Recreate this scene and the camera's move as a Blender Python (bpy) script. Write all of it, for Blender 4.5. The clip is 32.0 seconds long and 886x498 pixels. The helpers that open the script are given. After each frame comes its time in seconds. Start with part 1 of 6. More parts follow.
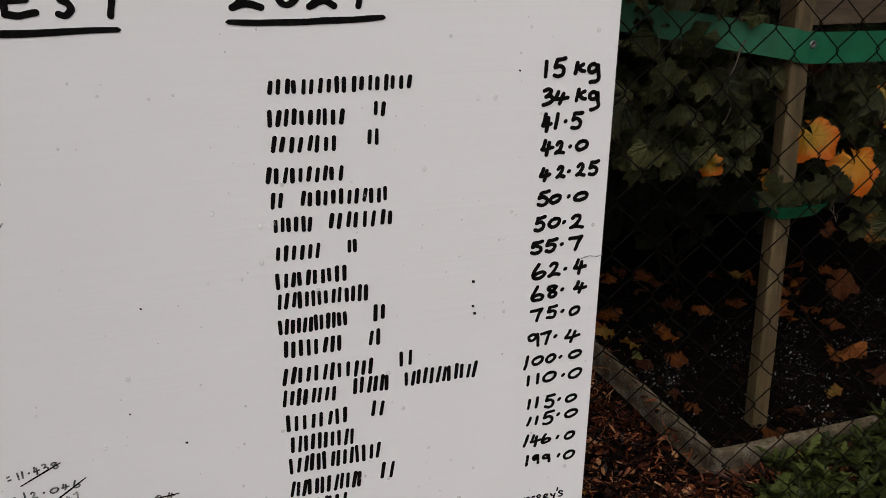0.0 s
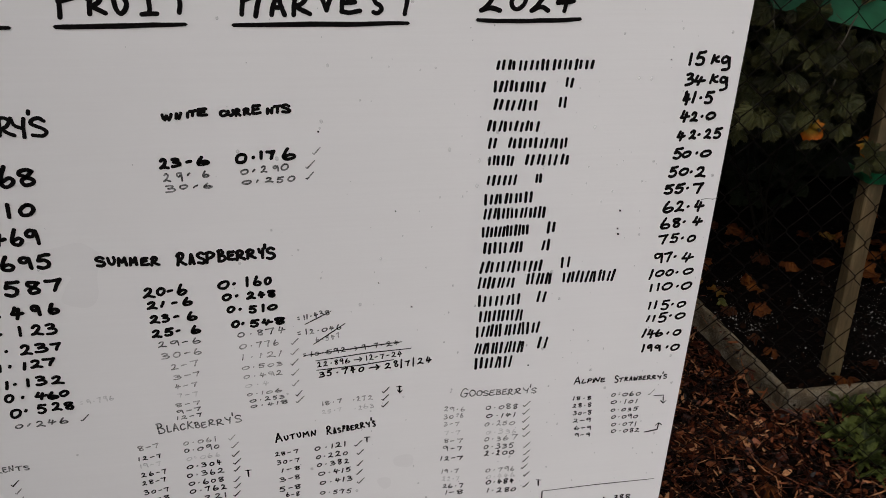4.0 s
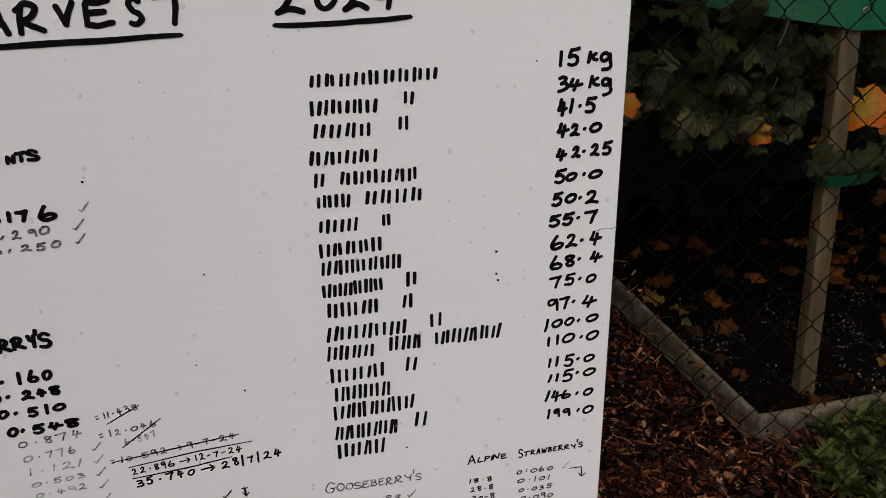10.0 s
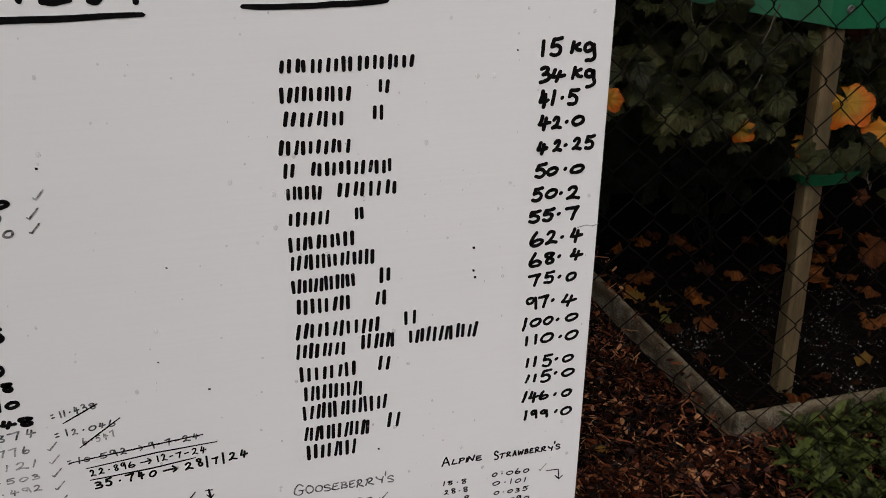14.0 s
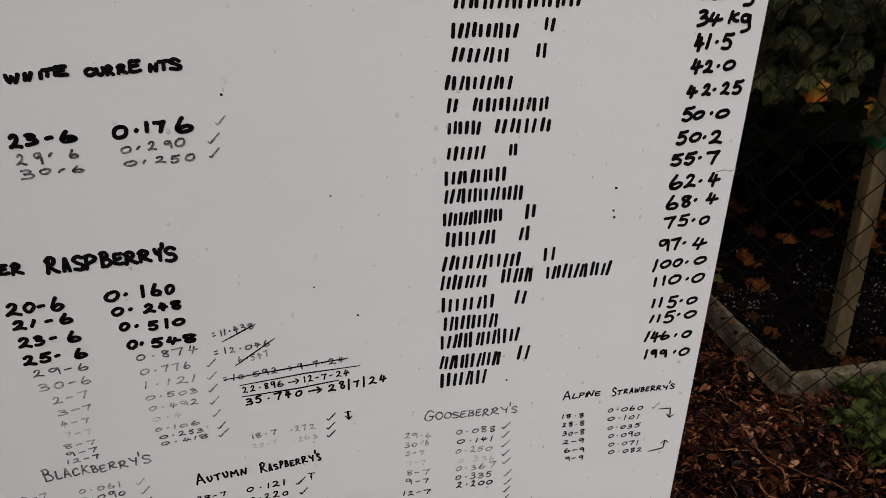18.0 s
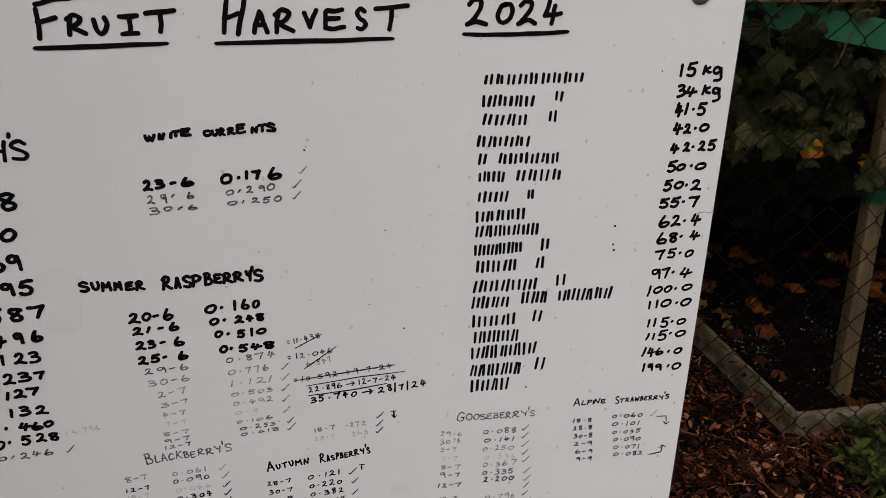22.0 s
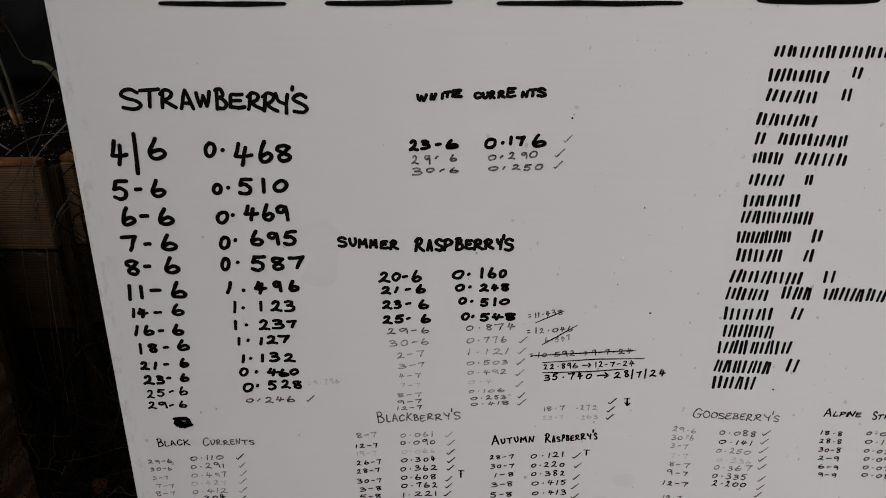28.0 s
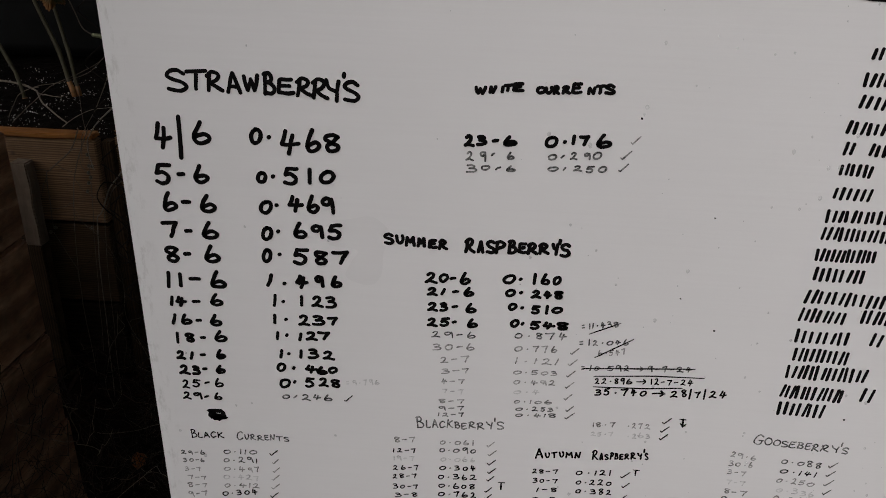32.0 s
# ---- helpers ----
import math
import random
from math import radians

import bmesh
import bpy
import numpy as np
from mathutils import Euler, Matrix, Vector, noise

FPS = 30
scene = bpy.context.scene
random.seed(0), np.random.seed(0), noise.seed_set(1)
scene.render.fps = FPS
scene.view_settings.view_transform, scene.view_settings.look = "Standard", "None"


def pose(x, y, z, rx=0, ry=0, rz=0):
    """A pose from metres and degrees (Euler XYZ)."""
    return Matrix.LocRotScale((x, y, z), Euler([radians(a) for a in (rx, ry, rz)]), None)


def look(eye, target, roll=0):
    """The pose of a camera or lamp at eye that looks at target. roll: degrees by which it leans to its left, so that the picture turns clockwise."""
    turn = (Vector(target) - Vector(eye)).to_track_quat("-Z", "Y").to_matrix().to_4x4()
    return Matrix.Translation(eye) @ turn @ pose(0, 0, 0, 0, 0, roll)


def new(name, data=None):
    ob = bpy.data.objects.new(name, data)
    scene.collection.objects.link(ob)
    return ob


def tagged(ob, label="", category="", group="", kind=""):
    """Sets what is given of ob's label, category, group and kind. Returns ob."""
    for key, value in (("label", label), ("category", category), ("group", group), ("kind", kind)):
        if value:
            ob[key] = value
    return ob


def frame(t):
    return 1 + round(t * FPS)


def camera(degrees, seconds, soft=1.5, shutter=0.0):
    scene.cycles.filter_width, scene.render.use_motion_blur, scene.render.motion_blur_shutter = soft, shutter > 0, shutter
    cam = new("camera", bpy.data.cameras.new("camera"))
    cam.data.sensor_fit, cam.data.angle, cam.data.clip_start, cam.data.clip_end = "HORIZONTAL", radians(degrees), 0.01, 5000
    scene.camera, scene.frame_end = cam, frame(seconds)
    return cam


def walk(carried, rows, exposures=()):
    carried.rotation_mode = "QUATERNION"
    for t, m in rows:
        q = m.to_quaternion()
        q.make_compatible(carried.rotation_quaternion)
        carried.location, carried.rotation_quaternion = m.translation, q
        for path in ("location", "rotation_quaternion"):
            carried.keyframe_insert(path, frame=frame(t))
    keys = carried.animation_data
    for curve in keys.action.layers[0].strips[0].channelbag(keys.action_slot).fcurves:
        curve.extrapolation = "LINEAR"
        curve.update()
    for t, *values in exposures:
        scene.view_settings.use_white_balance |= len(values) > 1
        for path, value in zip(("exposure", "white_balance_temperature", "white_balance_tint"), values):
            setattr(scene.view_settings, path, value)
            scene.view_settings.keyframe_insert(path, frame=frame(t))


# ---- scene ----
cam = camera(58.7, 32.0, soft=0.9)
PATH = [
    (0, (0.795, -0.729, 1.689), (1.373, 1.047, 0.974), 0.2),
    (0.5, (0.745, -0.833, 1.73), (1.365, 0.919, 0.991), -0.1),
    (0.7, (0.741, -0.863, 1.732), (1.361, 0.887, 0.987), 0.0),
    (1, (0.725, -0.885, 1.736), (1.367, 0.833, 0.939), 0.8),
    (1.5, (0.71, -0.902, 1.735), (1.354, 0.797, 0.899), 1.0),
    (2, (0.705, -0.914, 1.751), (1.341, 0.778, 0.894), 1.4),
    (2.5, (0.692, -0.923, 1.754), (1.319, 0.768, 0.889), 1.8),
    (3, (0.66, -0.953, 1.766), (1.264, 0.746, 0.901), 2.0),
    (3.5, (0.622, -0.983, 1.774), (1.117, 0.753, 0.912), 1.3),
    (3.7, (0.605, -0.991, 1.777), (1.059, 0.759, 0.92), 1.5),
    (4, (0.592, -1.004, 1.792), (0.962, 0.766, 0.937), 2.0),
    (4.5, (0.578, -1.008, 1.804), (0.866, 0.788, 0.972), 1.4),
    (6.5, (0.54, -1.006, 1.813), (0.625, 0.843, 1.056), 0.1),
    (7, (0.538, -1.008, 1.814), (0.611, 0.842, 1.058), -0.1),
    (7.5, (0.545, -1.005, 1.817), (0.607, 0.845, 1.058), -0.3),
    (8, (0.565, -0.999, 1.816), (0.627, 0.85, 1.054), -0.4),
    (8.5, (0.624, -0.975, 1.82), (0.738, 0.868, 1.05), -0.4),
    (8.7, (0.657, -0.965, 1.819), (0.85, 0.869, 1.046), 0.0),
    (9, (0.697, -0.952, 1.809), (0.972, 0.871, 1.034), -0.3),
    (9.3, (0.729, -0.927, 1.798), (1.078, 0.881, 1.018), -0.7),
    (9.5, (0.757, -0.897, 1.78), (1.136, 0.905, 1.0), -1.2),
    (10, (0.809, -0.821, 1.731), (1.228, 0.966, 0.936), -1.5),
    (10.5, (0.844, -0.794, 1.713), (1.297, 0.981, 0.91), -1.4),
    (11, (0.837, -0.786, 1.71), (1.299, 0.983, 0.9), -1.1),
    (11.5, (0.835, -0.782, 1.719), (1.301, 0.988, 0.914), -1.0),
    (12, (0.835, -0.782, 1.716), (1.3, 0.987, 0.906), -0.7),
    (12.5, (0.825, -0.786, 1.721), (1.29, 0.983, 0.912), -0.5),
    (13, (0.822, -0.793, 1.721), (1.286, 0.976, 0.913), -0.4),
    (13.5, (0.825, -0.791, 1.719), (1.288, 0.978, 0.909), -0.3),
    (15.5, (0.815, -0.792, 1.724), (1.274, 0.977, 0.912), 0.2),
    (16, (0.81, -0.791, 1.715), (1.265, 0.978, 0.901), 0.1),
    (16.3, (0.788, -0.783, 1.688), (1.23, 0.986, 0.865), 0.0),
    (16.5, (0.765, -0.768, 1.654), (1.199, 0.997, 0.818), 0.1),
    (16.7, (0.745, -0.756, 1.627), (1.158, 0.994, 0.751), 0.0),
    (17, (0.716, -0.749, 1.629), (1.121, 0.994, 0.734), 0.1),
    (17.2, (0.708, -0.747, 1.648), (1.105, 0.995, 0.749), 0.3),
    (17.5, (0.697, -0.752, 1.671), (1.098, 0.985, 0.766), 0.7),
    (18, (0.676, -0.793, 1.709), (1.076, 0.942, 0.799), 1.1),
    (18.5, (0.673, -0.862, 1.735), (1.071, 0.878, 0.832), 1.6),
    (19, (0.651, -0.914, 1.748), (1.047, 0.83, 0.852), 2.0),
    (19.5, (0.654, -0.951, 1.754), (1.049, 0.801, 0.874), 2.0),
    (20, (0.664, -0.972, 1.76), (1.06, 0.79, 0.902), 1.8),
    (20.5, (0.662, -0.978, 1.76), (1.053, 0.796, 0.923), 1.5),
    (21, (0.658, -0.983, 1.771), (1.05, 0.804, 0.961), 1.3),
    (21.5, (0.64, -0.984, 1.775), (1.025, 0.812, 0.985), 0.9),
    (22, (0.614, -0.994, 1.767), (0.976, 0.811, 0.984), 0.7),
    (22.5, (0.585, -0.996, 1.762), (0.915, 0.817, 0.985), 0.4),
    (23, (0.575, -0.984, 1.753), (0.851, 0.84, 0.981), 0.0),
    (23.5, (0.564, -0.985, 1.755), (0.809, 0.842, 0.978), 0.2),
    (24, (0.551, -0.985, 1.754), (0.75, 0.849, 0.98), 0.2),
    (24.5, (0.537, -0.98, 1.751), (0.691, 0.86, 0.982), 0.5),
    (25, (0.529, -0.975, 1.754), (0.638, 0.866, 0.981), 0.6),
    (25.5, (0.518, -0.975, 1.748), (0.594, 0.868, 0.975), 0.4),
    (27.5, (0.491, -0.959, 1.735), (0.481, 0.874, 0.934), 0.4),
    (28, (0.482, -0.959, 1.729), (0.463, 0.872, 0.924), 0.5),
    (28.5, (0.481, -0.948, 1.721), (0.454, 0.875, 0.9), 0.6),
    (29, (0.448, -0.877, 1.687), (0.398, 0.938, 0.848), 0.7),
    (29.3, (0.409, -0.826, 1.652), (0.331, 0.989, 0.815), 1.4),
    (29.5, (0.394, -0.799, 1.631), (0.29, 1.009, 0.782), 2.1),
    (29.8, (0.385, -0.769, 1.603), (0.243, 1.036, 0.754), 2.3),
    (30, (0.377, -0.75, 1.589), (0.209, 1.052, 0.737), 2.2),
    (30.5, (0.371, -0.744, 1.588), (0.171, 1.061, 0.75), 2.1),
    (31, (0.404, -0.774, 1.634), (0.205, 1.028, 0.791), 2.0),
    (31.2, (0.423, -0.808, 1.663), (0.231, 0.996, 0.821), 1.9),
    (31.5, (0.443, -0.857, 1.695), (0.247, 0.948, 0.855), 1.6),
    (32, (0.475, -0.898, 1.723), (0.338, 0.912, 0.883), 1.8),
]
EXPOSURES = [(0.0, 0.37), (2.5, 0.41), (4.0, 0.3), (4.5, 0.29), (7.0, 0.31), (9.0, 0.32), (10.5, 0.32), (16.0, 0.3), (17.0, 0.26), (19.0, 0.20), (21.0, 0.31), (23.0, 0.17), (25.0, 0.07), (28.0, 0.10), (28.7, 0.12), (30.0, 0.25), (31.0, 0.22), (32.0, 0.18)]
walk(cam, [(t, look(eye, target, roll)) for t, eye, target, roll in PATH], EXPOSURES)

# ---- world and light: a dull overcast day, open sky behind the camera ----
world = bpy.data.worlds.new("overcast_sky")
scene.world = world
world.use_nodes = True
wn, wl = world.node_tree.nodes, world.node_tree.links
wn.clear()
sky = wn.new("ShaderNodeTexSky")
sky.sky_type, sky.sun_disc = "NISHITA", False
sky.sun_elevation, sky.sun_rotation = radians(47), radians(221)
sky.air_density, sky.dust_density = 1.0, 4.0
grey_sky = wn.new("ShaderNodeHueSaturation")
grey_sky.inputs["Saturation"].default_value = 0.11
bg = wn.new("ShaderNodeBackground")
bg.inputs["Strength"].default_value = 0.094
wout = wn.new("ShaderNodeOutputWorld")
wl.new(sky.outputs["Color"], grey_sky.inputs["Color"])
wl.new(grey_sky.outputs["Color"], bg.inputs["Color"])
wl.new(bg.outputs["Background"], wout.inputs["Surface"])
sun_data = bpy.data.lights.new("cloudy_sun", "SUN")
sun_data.energy, sun_data.angle, sun_data.color = 1.0, radians(60), (1.0, 0.89, 0.865)
sun = new("cloudy_sun", sun_data)
sun.matrix_world = look((-3.0, -4.2, 7.0), (0.6, 0.0, 1.1))


# ---- materials ----
class Nodes:
    """A small wrapper to wire one node material."""

    def __init__(self, name):
        self.m = bpy.data.materials.new(name)
        self.m.use_nodes = True
        self.t = self.m.node_tree
        self.bsdf = self.t.nodes["Principled BSDF"]

    def add(self, kind, **inputs):
        n = self.t.nodes.new("ShaderNode" + kind)
        for k, v in inputs.items():
            n.inputs[k.replace("_", " ")].default_value = v
        return n

    def link(self, a, b):
        self.t.links.new(a, b)

    def coords(self, space="Object", scale=(1, 1, 1)):
        c, m = self.add("TexCoord"), self.add("Mapping")
        m.inputs["Scale"].default_value = scale
        self.link(c.outputs[space], m.inputs["Vector"])
        return m.outputs["Vector"]

    def noise(self, vec, scale, detail=4.0, rough=0.6, dist=0.0):
        n = self.add("TexNoise", Scale=scale, Detail=detail, Roughness=rough, Distortion=dist)
        self.link(vec, n.inputs["Vector"])
        return n.outputs["Fac"]

    def ramp(self, fac, stops):
        r = self.add("ValToRGB")
        while len(r.color_ramp.elements) < len(stops):
            r.color_ramp.elements.new(0.5)
        for e, (p, c) in zip(r.color_ramp.elements, stops):
            e.position, e.color = p, (*c, 1) if len(c) == 3 else c
        self.link(fac, r.inputs["Fac"])
        return r.outputs["Color"]

    def mix(self, fac, a, b, how="MIX"):
        n = self.t.nodes.new("ShaderNodeMix")
        n.data_type, n.blend_type = "RGBA", how
        for sock, v in ((n.inputs[0], fac), (n.inputs[6], a), (n.inputs[7], b)):
            if isinstance(v, (int, float)):
                sock.default_value = v
            elif isinstance(v, tuple):
                sock.default_value = (*v, 1)
            else:
                self.link(v, sock)
        return n.outputs[2]

    def math(self, op, a, b=0.0):
        n = self.t.nodes.new("ShaderNodeMath")
        n.operation = op
        for sock, v in ((n.inputs[0], a), (n.inputs[1], b)):
            if isinstance(v, (int, float)):
                sock.default_value = v
            else:
                self.link(v, sock)
        return n.outputs[0]

    def bump(self, height, strength=0.4, distance=0.002):
        b = self.add("Bump", Strength=strength, Distance=distance)
        self.link(height, b.inputs["Height"])
        self.link(b.outputs["Normal"], self.bsdf.inputs["Normal"])

    def done(self, color=None, rough=0.6, metal=0.0, spec=0.5):
        i = self.bsdf.inputs
        if isinstance(color, tuple):
            i["Base Color"].default_value = (*color, 1)
        elif color is not None:
            self.link(color, i["Base Color"])
        if isinstance(rough, (int, float)):
            i["Roughness"].default_value = rough
        else:
            self.link(rough, i["Roughness"])
        i["Metallic"].default_value = metal
        i["Specular IOR Level"].default_value = spec
        return self.m


def board_material():
    n = Nodes("white_plastic_board")
    brush = n.noise(n.coords("Object", (5, 5, 190)), 1.0, 5, 0.6)
    broad = n.noise(n.coords("Object", (1.6, 1.6, 2.2)), 1.6, 3)
    dirt = n.noise(n.coords("Object", (1, 1, 1)), 55, 6, 0.75)
    col = n.ramp(broad, [(0.1, (0.805, 0.792, 0.788)), (0.9, (0.855, 0.842, 0.838))])
    col = n.mix(0.06, col, n.ramp(brush, [(0.3, (0.6, 0.59, 0.58)), (0.7, (0.86, 0.86, 0.86))]))
    col = n.mix(n.ramp(dirt, [(0.74, (0, 0, 0)), (0.84, (0.3, 0.3, 0.3))]), col, (0.56, 0.53, 0.50))
    # scuffs along the board's free edge
    where = n.add("SeparateXYZ")
    n.link(n.coords("Object", (1, 1, 1)), where.inputs["Vector"])
    near = n.ramp(where.outputs["X"], [(0.0, (1, 1, 1)), (0.035, (0, 0, 0))])
    scuff = n.math("MULTIPLY", near, n.ramp(n.noise(n.coords("Object", (1, 1, 0.4)), 60, 6, 0.75), [(0.52, (0, 0, 0)), (0.70, (0.7, 0.7, 0.7))]))
    col = n.mix(scuff, col, (0.42, 0.40, 0.37))
    n.bump(brush, 0.16, 0.0012)
    return n.done(col, n.ramp(broad, [(0.0, (0.24,) * 3), (1.0, (0.34,) * 3)]), spec=0.35)


def ink_material(name, dark, pale, patch, spread=0.22):
    """Marker ink, thin where the pen ran dry or was rubbed."""
    n = Nodes(name)
    rub = n.noise(n.coords("Object", (1, 1, 1)), 130, 5, 0.7)
    dry = n.noise(n.coords("Object", (60, 60, 260)), 1.0, 3)
    fac = n.math("ADD", n.math("MULTIPLY", rub, 0.7), n.math("MULTIPLY", dry, 0.3))
    return n.done(n.ramp(fac, [(patch, dark), (patch + spread, pale)]), 0.55, spec=0.05)


def wood_material(name, deep, mid, pale, grain=(2.0, 34, 34), wet=0.55, knots=0.4, moss=0.0, relief=0.3, saw=0.0, lichen=0.0, gloss=0.35):
    n = Nodes(name)
    vec = n.coords("Object", grain)
    fine = n.noise(vec, 2.2, 6, 0.68, 0.6)
    ring = n.add("TexWave", Scale=0.12, Distortion=7.0, Detail=3.0)
    ring.bands_direction = "Z"
    n.link(vec, ring.inputs["Vector"])
    blotch = n.noise(n.coords("Object", (1, 1, 1)), 7.0, 5, 0.65)
    rnd = n.add("ObjectInfo")
    grainy = n.math("ADD", n.math("MULTIPLY", fine, 0.72), n.math("MULTIPLY", ring.outputs["Fac"], 0.28))
    col = n.ramp(grainy, [(0.28, deep), (0.52, mid), (0.75, pale)])
    col = n.mix(n.ramp(blotch, [(0.40, (0, 0, 0)), (0.75, (knots,) * 3)]), col, tuple(0.45 * v for v in deep))
    if moss:
        col = n.mix(n.ramp(n.noise(n.coords("Object", (1, 1, 1)), 15, 6, 0.7), [(0.5, (0, 0, 0)), (0.72, (moss,) * 3)]), col, (0.035, 0.05, 0.022))
    if lichen:
        spots = n.noise(n.coords("Object", (1, 1, 1)), 170, 4, 0.8)
        patch = n.noise(n.coords("Object", (1, 1, 1)), 12, 4, 0.6)
        col = n.mix(n.ramp(n.math("ADD", n.math("MULTIPLY", spots, 0.6), n.math("MULTIPLY", patch, 0.4)), [(0.50, (0, 0, 0)), (0.60, (lichen,) * 3)]), col, (0.44, 0.41, 0.33))
    knot = n.add("TexVoronoi", Scale=9.0, Randomness=1.0)
    n.link(n.coords("Object", (0.8, 1, 1)), knot.inputs["Vector"])
    col = n.mix(n.ramp(n.math("ADD", knot.outputs["Distance"], n.math("MULTIPLY", fine, 0.10)), [(0.085, (0.8, 0.8, 0.8)), (0.15, (0, 0, 0))]), col, tuple(0.3 * v for v in deep))
    if saw:
        marks = n.add("TexWave", Scale=saw, Distortion=1.6, Detail=2.0)
        marks.bands_direction = "X"
        n.link(n.coords("Object", (1, 0.12, 0.12)), marks.inputs["Vector"])
        col = n.mix(n.math("MULTIPLY", marks.outputs["Fac"], 0.12), col, tuple(0.5 * v for v in deep))
        grainy = n.math("ADD", grainy, n.math("MULTIPLY", marks.outputs["Fac"], 0.25))
    hue = n.add("HueSaturation")
    n.link(n.math("ADD", n.math("MULTIPLY", rnd.outputs["Random"], 0.5), 0.75), hue.inputs["Value"])
    n.link(col, hue.inputs["Color"])
    n.bump(grainy, relief, 0.003)
    return n.done(hue.outputs["Color"], n.ramp(blotch, [(0.3, (wet,) * 3), (0.7, (min(1.0, wet + 0.25),) * 3)]), spec=gloss)


def leaf_material(name, ramp_stops, edge, vein, edge_amount=0.0, rough=0.36, spec=0.5, relief=0.9, rim_from=0.72, rim_to=1.05):
    n = Nodes(name)
    uv = n.add("TexCoord").outputs["UV"]
    sep = n.add("SeparateXYZ")
    n.link(uv, sep.inputs["Vector"])
    ang = n.math("ARCTAN2", sep.outputs["Y"], sep.outputs["X"])
    off = n.math("PINGPONG", ang, radians(30))
    rad = n.add("VectorMath")
    rad.operation = "LENGTH"
    n.link(uv, rad.inputs[0])
    r = rad.outputs["Value"]
    gap = n.math("MULTIPLY", n.math("SINE", off), r)
    line = n.ramp(gap, [(0.0, (1, 1, 1)), (0.022, (0, 0, 0))])
    branch = n.math("PINGPONG", n.math("SUBTRACT", r, n.math("MULTIPLY", gap, 1.3)), 0.075)
    small = n.ramp(branch, [(0.0, (1, 1, 1)), (0.02, (0, 0, 0))])
    quilt = n.noise(uv, 13.0, 4, 0.6)
    patch = n.noise(uv, 3.2, 6, 0.7, 0.4)
    isl = n.add("NewGeometry").outputs["Random Per Island"]
    inf = n.add("ObjectInfo").outputs["Random"]
    fac = n.math("ADD", n.math("MULTIPLY", patch, 0.62), n.math("MULTIPLY", n.math("FRACT", n.math("ADD", isl, inf)), 0.38))
    col = n.ramp(fac, ramp_stops)
    if edge_amount:
        rim = n.math("ADD", r, n.math("MULTIPLY", patch, 0.5))
        col = n.mix(n.ramp(rim, [(rim_from, (0, 0, 0)), (rim_to, (edge_amount,) * 3)]), col, edge)
    blur = n.ramp(n.noise(uv, 5.0, 3), [(0.35, (0, 0, 0)), (0.7, (1, 1, 1))])
    col = n.mix(n.math("MULTIPLY", n.math("MULTIPLY", line, blur), 0.2), col, vein)
    col = n.mix(n.math("MULTIPLY", n.math("MULTIPLY", small, blur), 0.05), col, vein)
    n.bump(n.math("SUBTRACT", n.math("MULTIPLY", quilt, 0.5), n.math("ADD", n.math("MULTIPLY", line, 0.7), n.math("MULTIPLY", small, 0.35))), relief, 0.012)
    return n.done(col, rough, spec=spec)


def island_material(name, stops, rough=0.7, scale=120, mottled=0.45, spec=0.35):
    """For many small joined pieces: a colour for each piece, mottled."""
    n = Nodes(name)
    isl = n.add("NewGeometry").outputs["Random Per Island"]
    mot = n.noise(n.coords("Object", (1, 1, 1)), scale, 4, 0.7)
    fac = n.math("ADD", n.math("MULTIPLY", isl, 1 - mottled), n.math("MULTIPLY", mot, mottled))
    n.bump(mot, 0.5, 0.003)
    return n.done(n.ramp(fac, stops), rough, spec=spec)


def soil_material(name, dark, pale, scale=40):
    n = Nodes(name)
    vec = n.coords("Object", (1, 1, 1))
    a, b = n.noise(vec, scale, 8, 0.75), n.noise(vec, scale / 9, 4)
    fac = n.math("ADD", n.math("MULTIPLY", a, 0.65), n.math("MULTIPLY", b, 0.35))
    n.bump(a, 0.9, 0.02)
    return n.done(n.ramp(fac, [(0.36, dark), (0.68, pale)]), 0.9, spec=0.06)


def plain_material(name, a, b, rough, scale=30, metal=0.0, bump=0.2, spec=0.5):
    n = Nodes(name)
    f = n.noise(n.coords("Object", (1, 1, 1)), scale, 6, 0.65)
    n.bump(f, bump, 0.002)
    return n.done(n.ramp(f, [(0.3, a), (0.7, b)]), rough, metal, spec)


def weed_material():
    """Fresh leaf with a paler midrib and a slightly puckered blade."""
    n = Nodes("fresh_weed_leaf")
    uv = n.add("TexCoord").outputs["UV"]
    sep = n.add("SeparateXYZ")
    n.link(uv, sep.inputs["Vector"])
    rib = n.ramp(n.math("ABSOLUTE", sep.outputs["Y"]), [(0.0, (0.5, 0.5, 0.5)), (0.016, (0, 0, 0))])
    pucker = n.noise(uv, 16, 4, 0.6)
    tone = n.math("ADD", n.math("MULTIPLY", n.noise(uv, 4, 4), 0.5), n.math("MULTIPLY", n.add("ObjectInfo").outputs["Random"], 0.5))
    col = n.ramp(tone, [(0.2, (0.007, 0.0105, 0.0014)), (0.5, (0.022, 0.031, 0.0040)), (0.8, (0.078, 0.094, 0.017))])
    n.bump(pucker, 0.5, 0.01)
    return n.done(n.mix(rib, col, (0.08, 0.095, 0.03)), 0.55, spec=0.2)


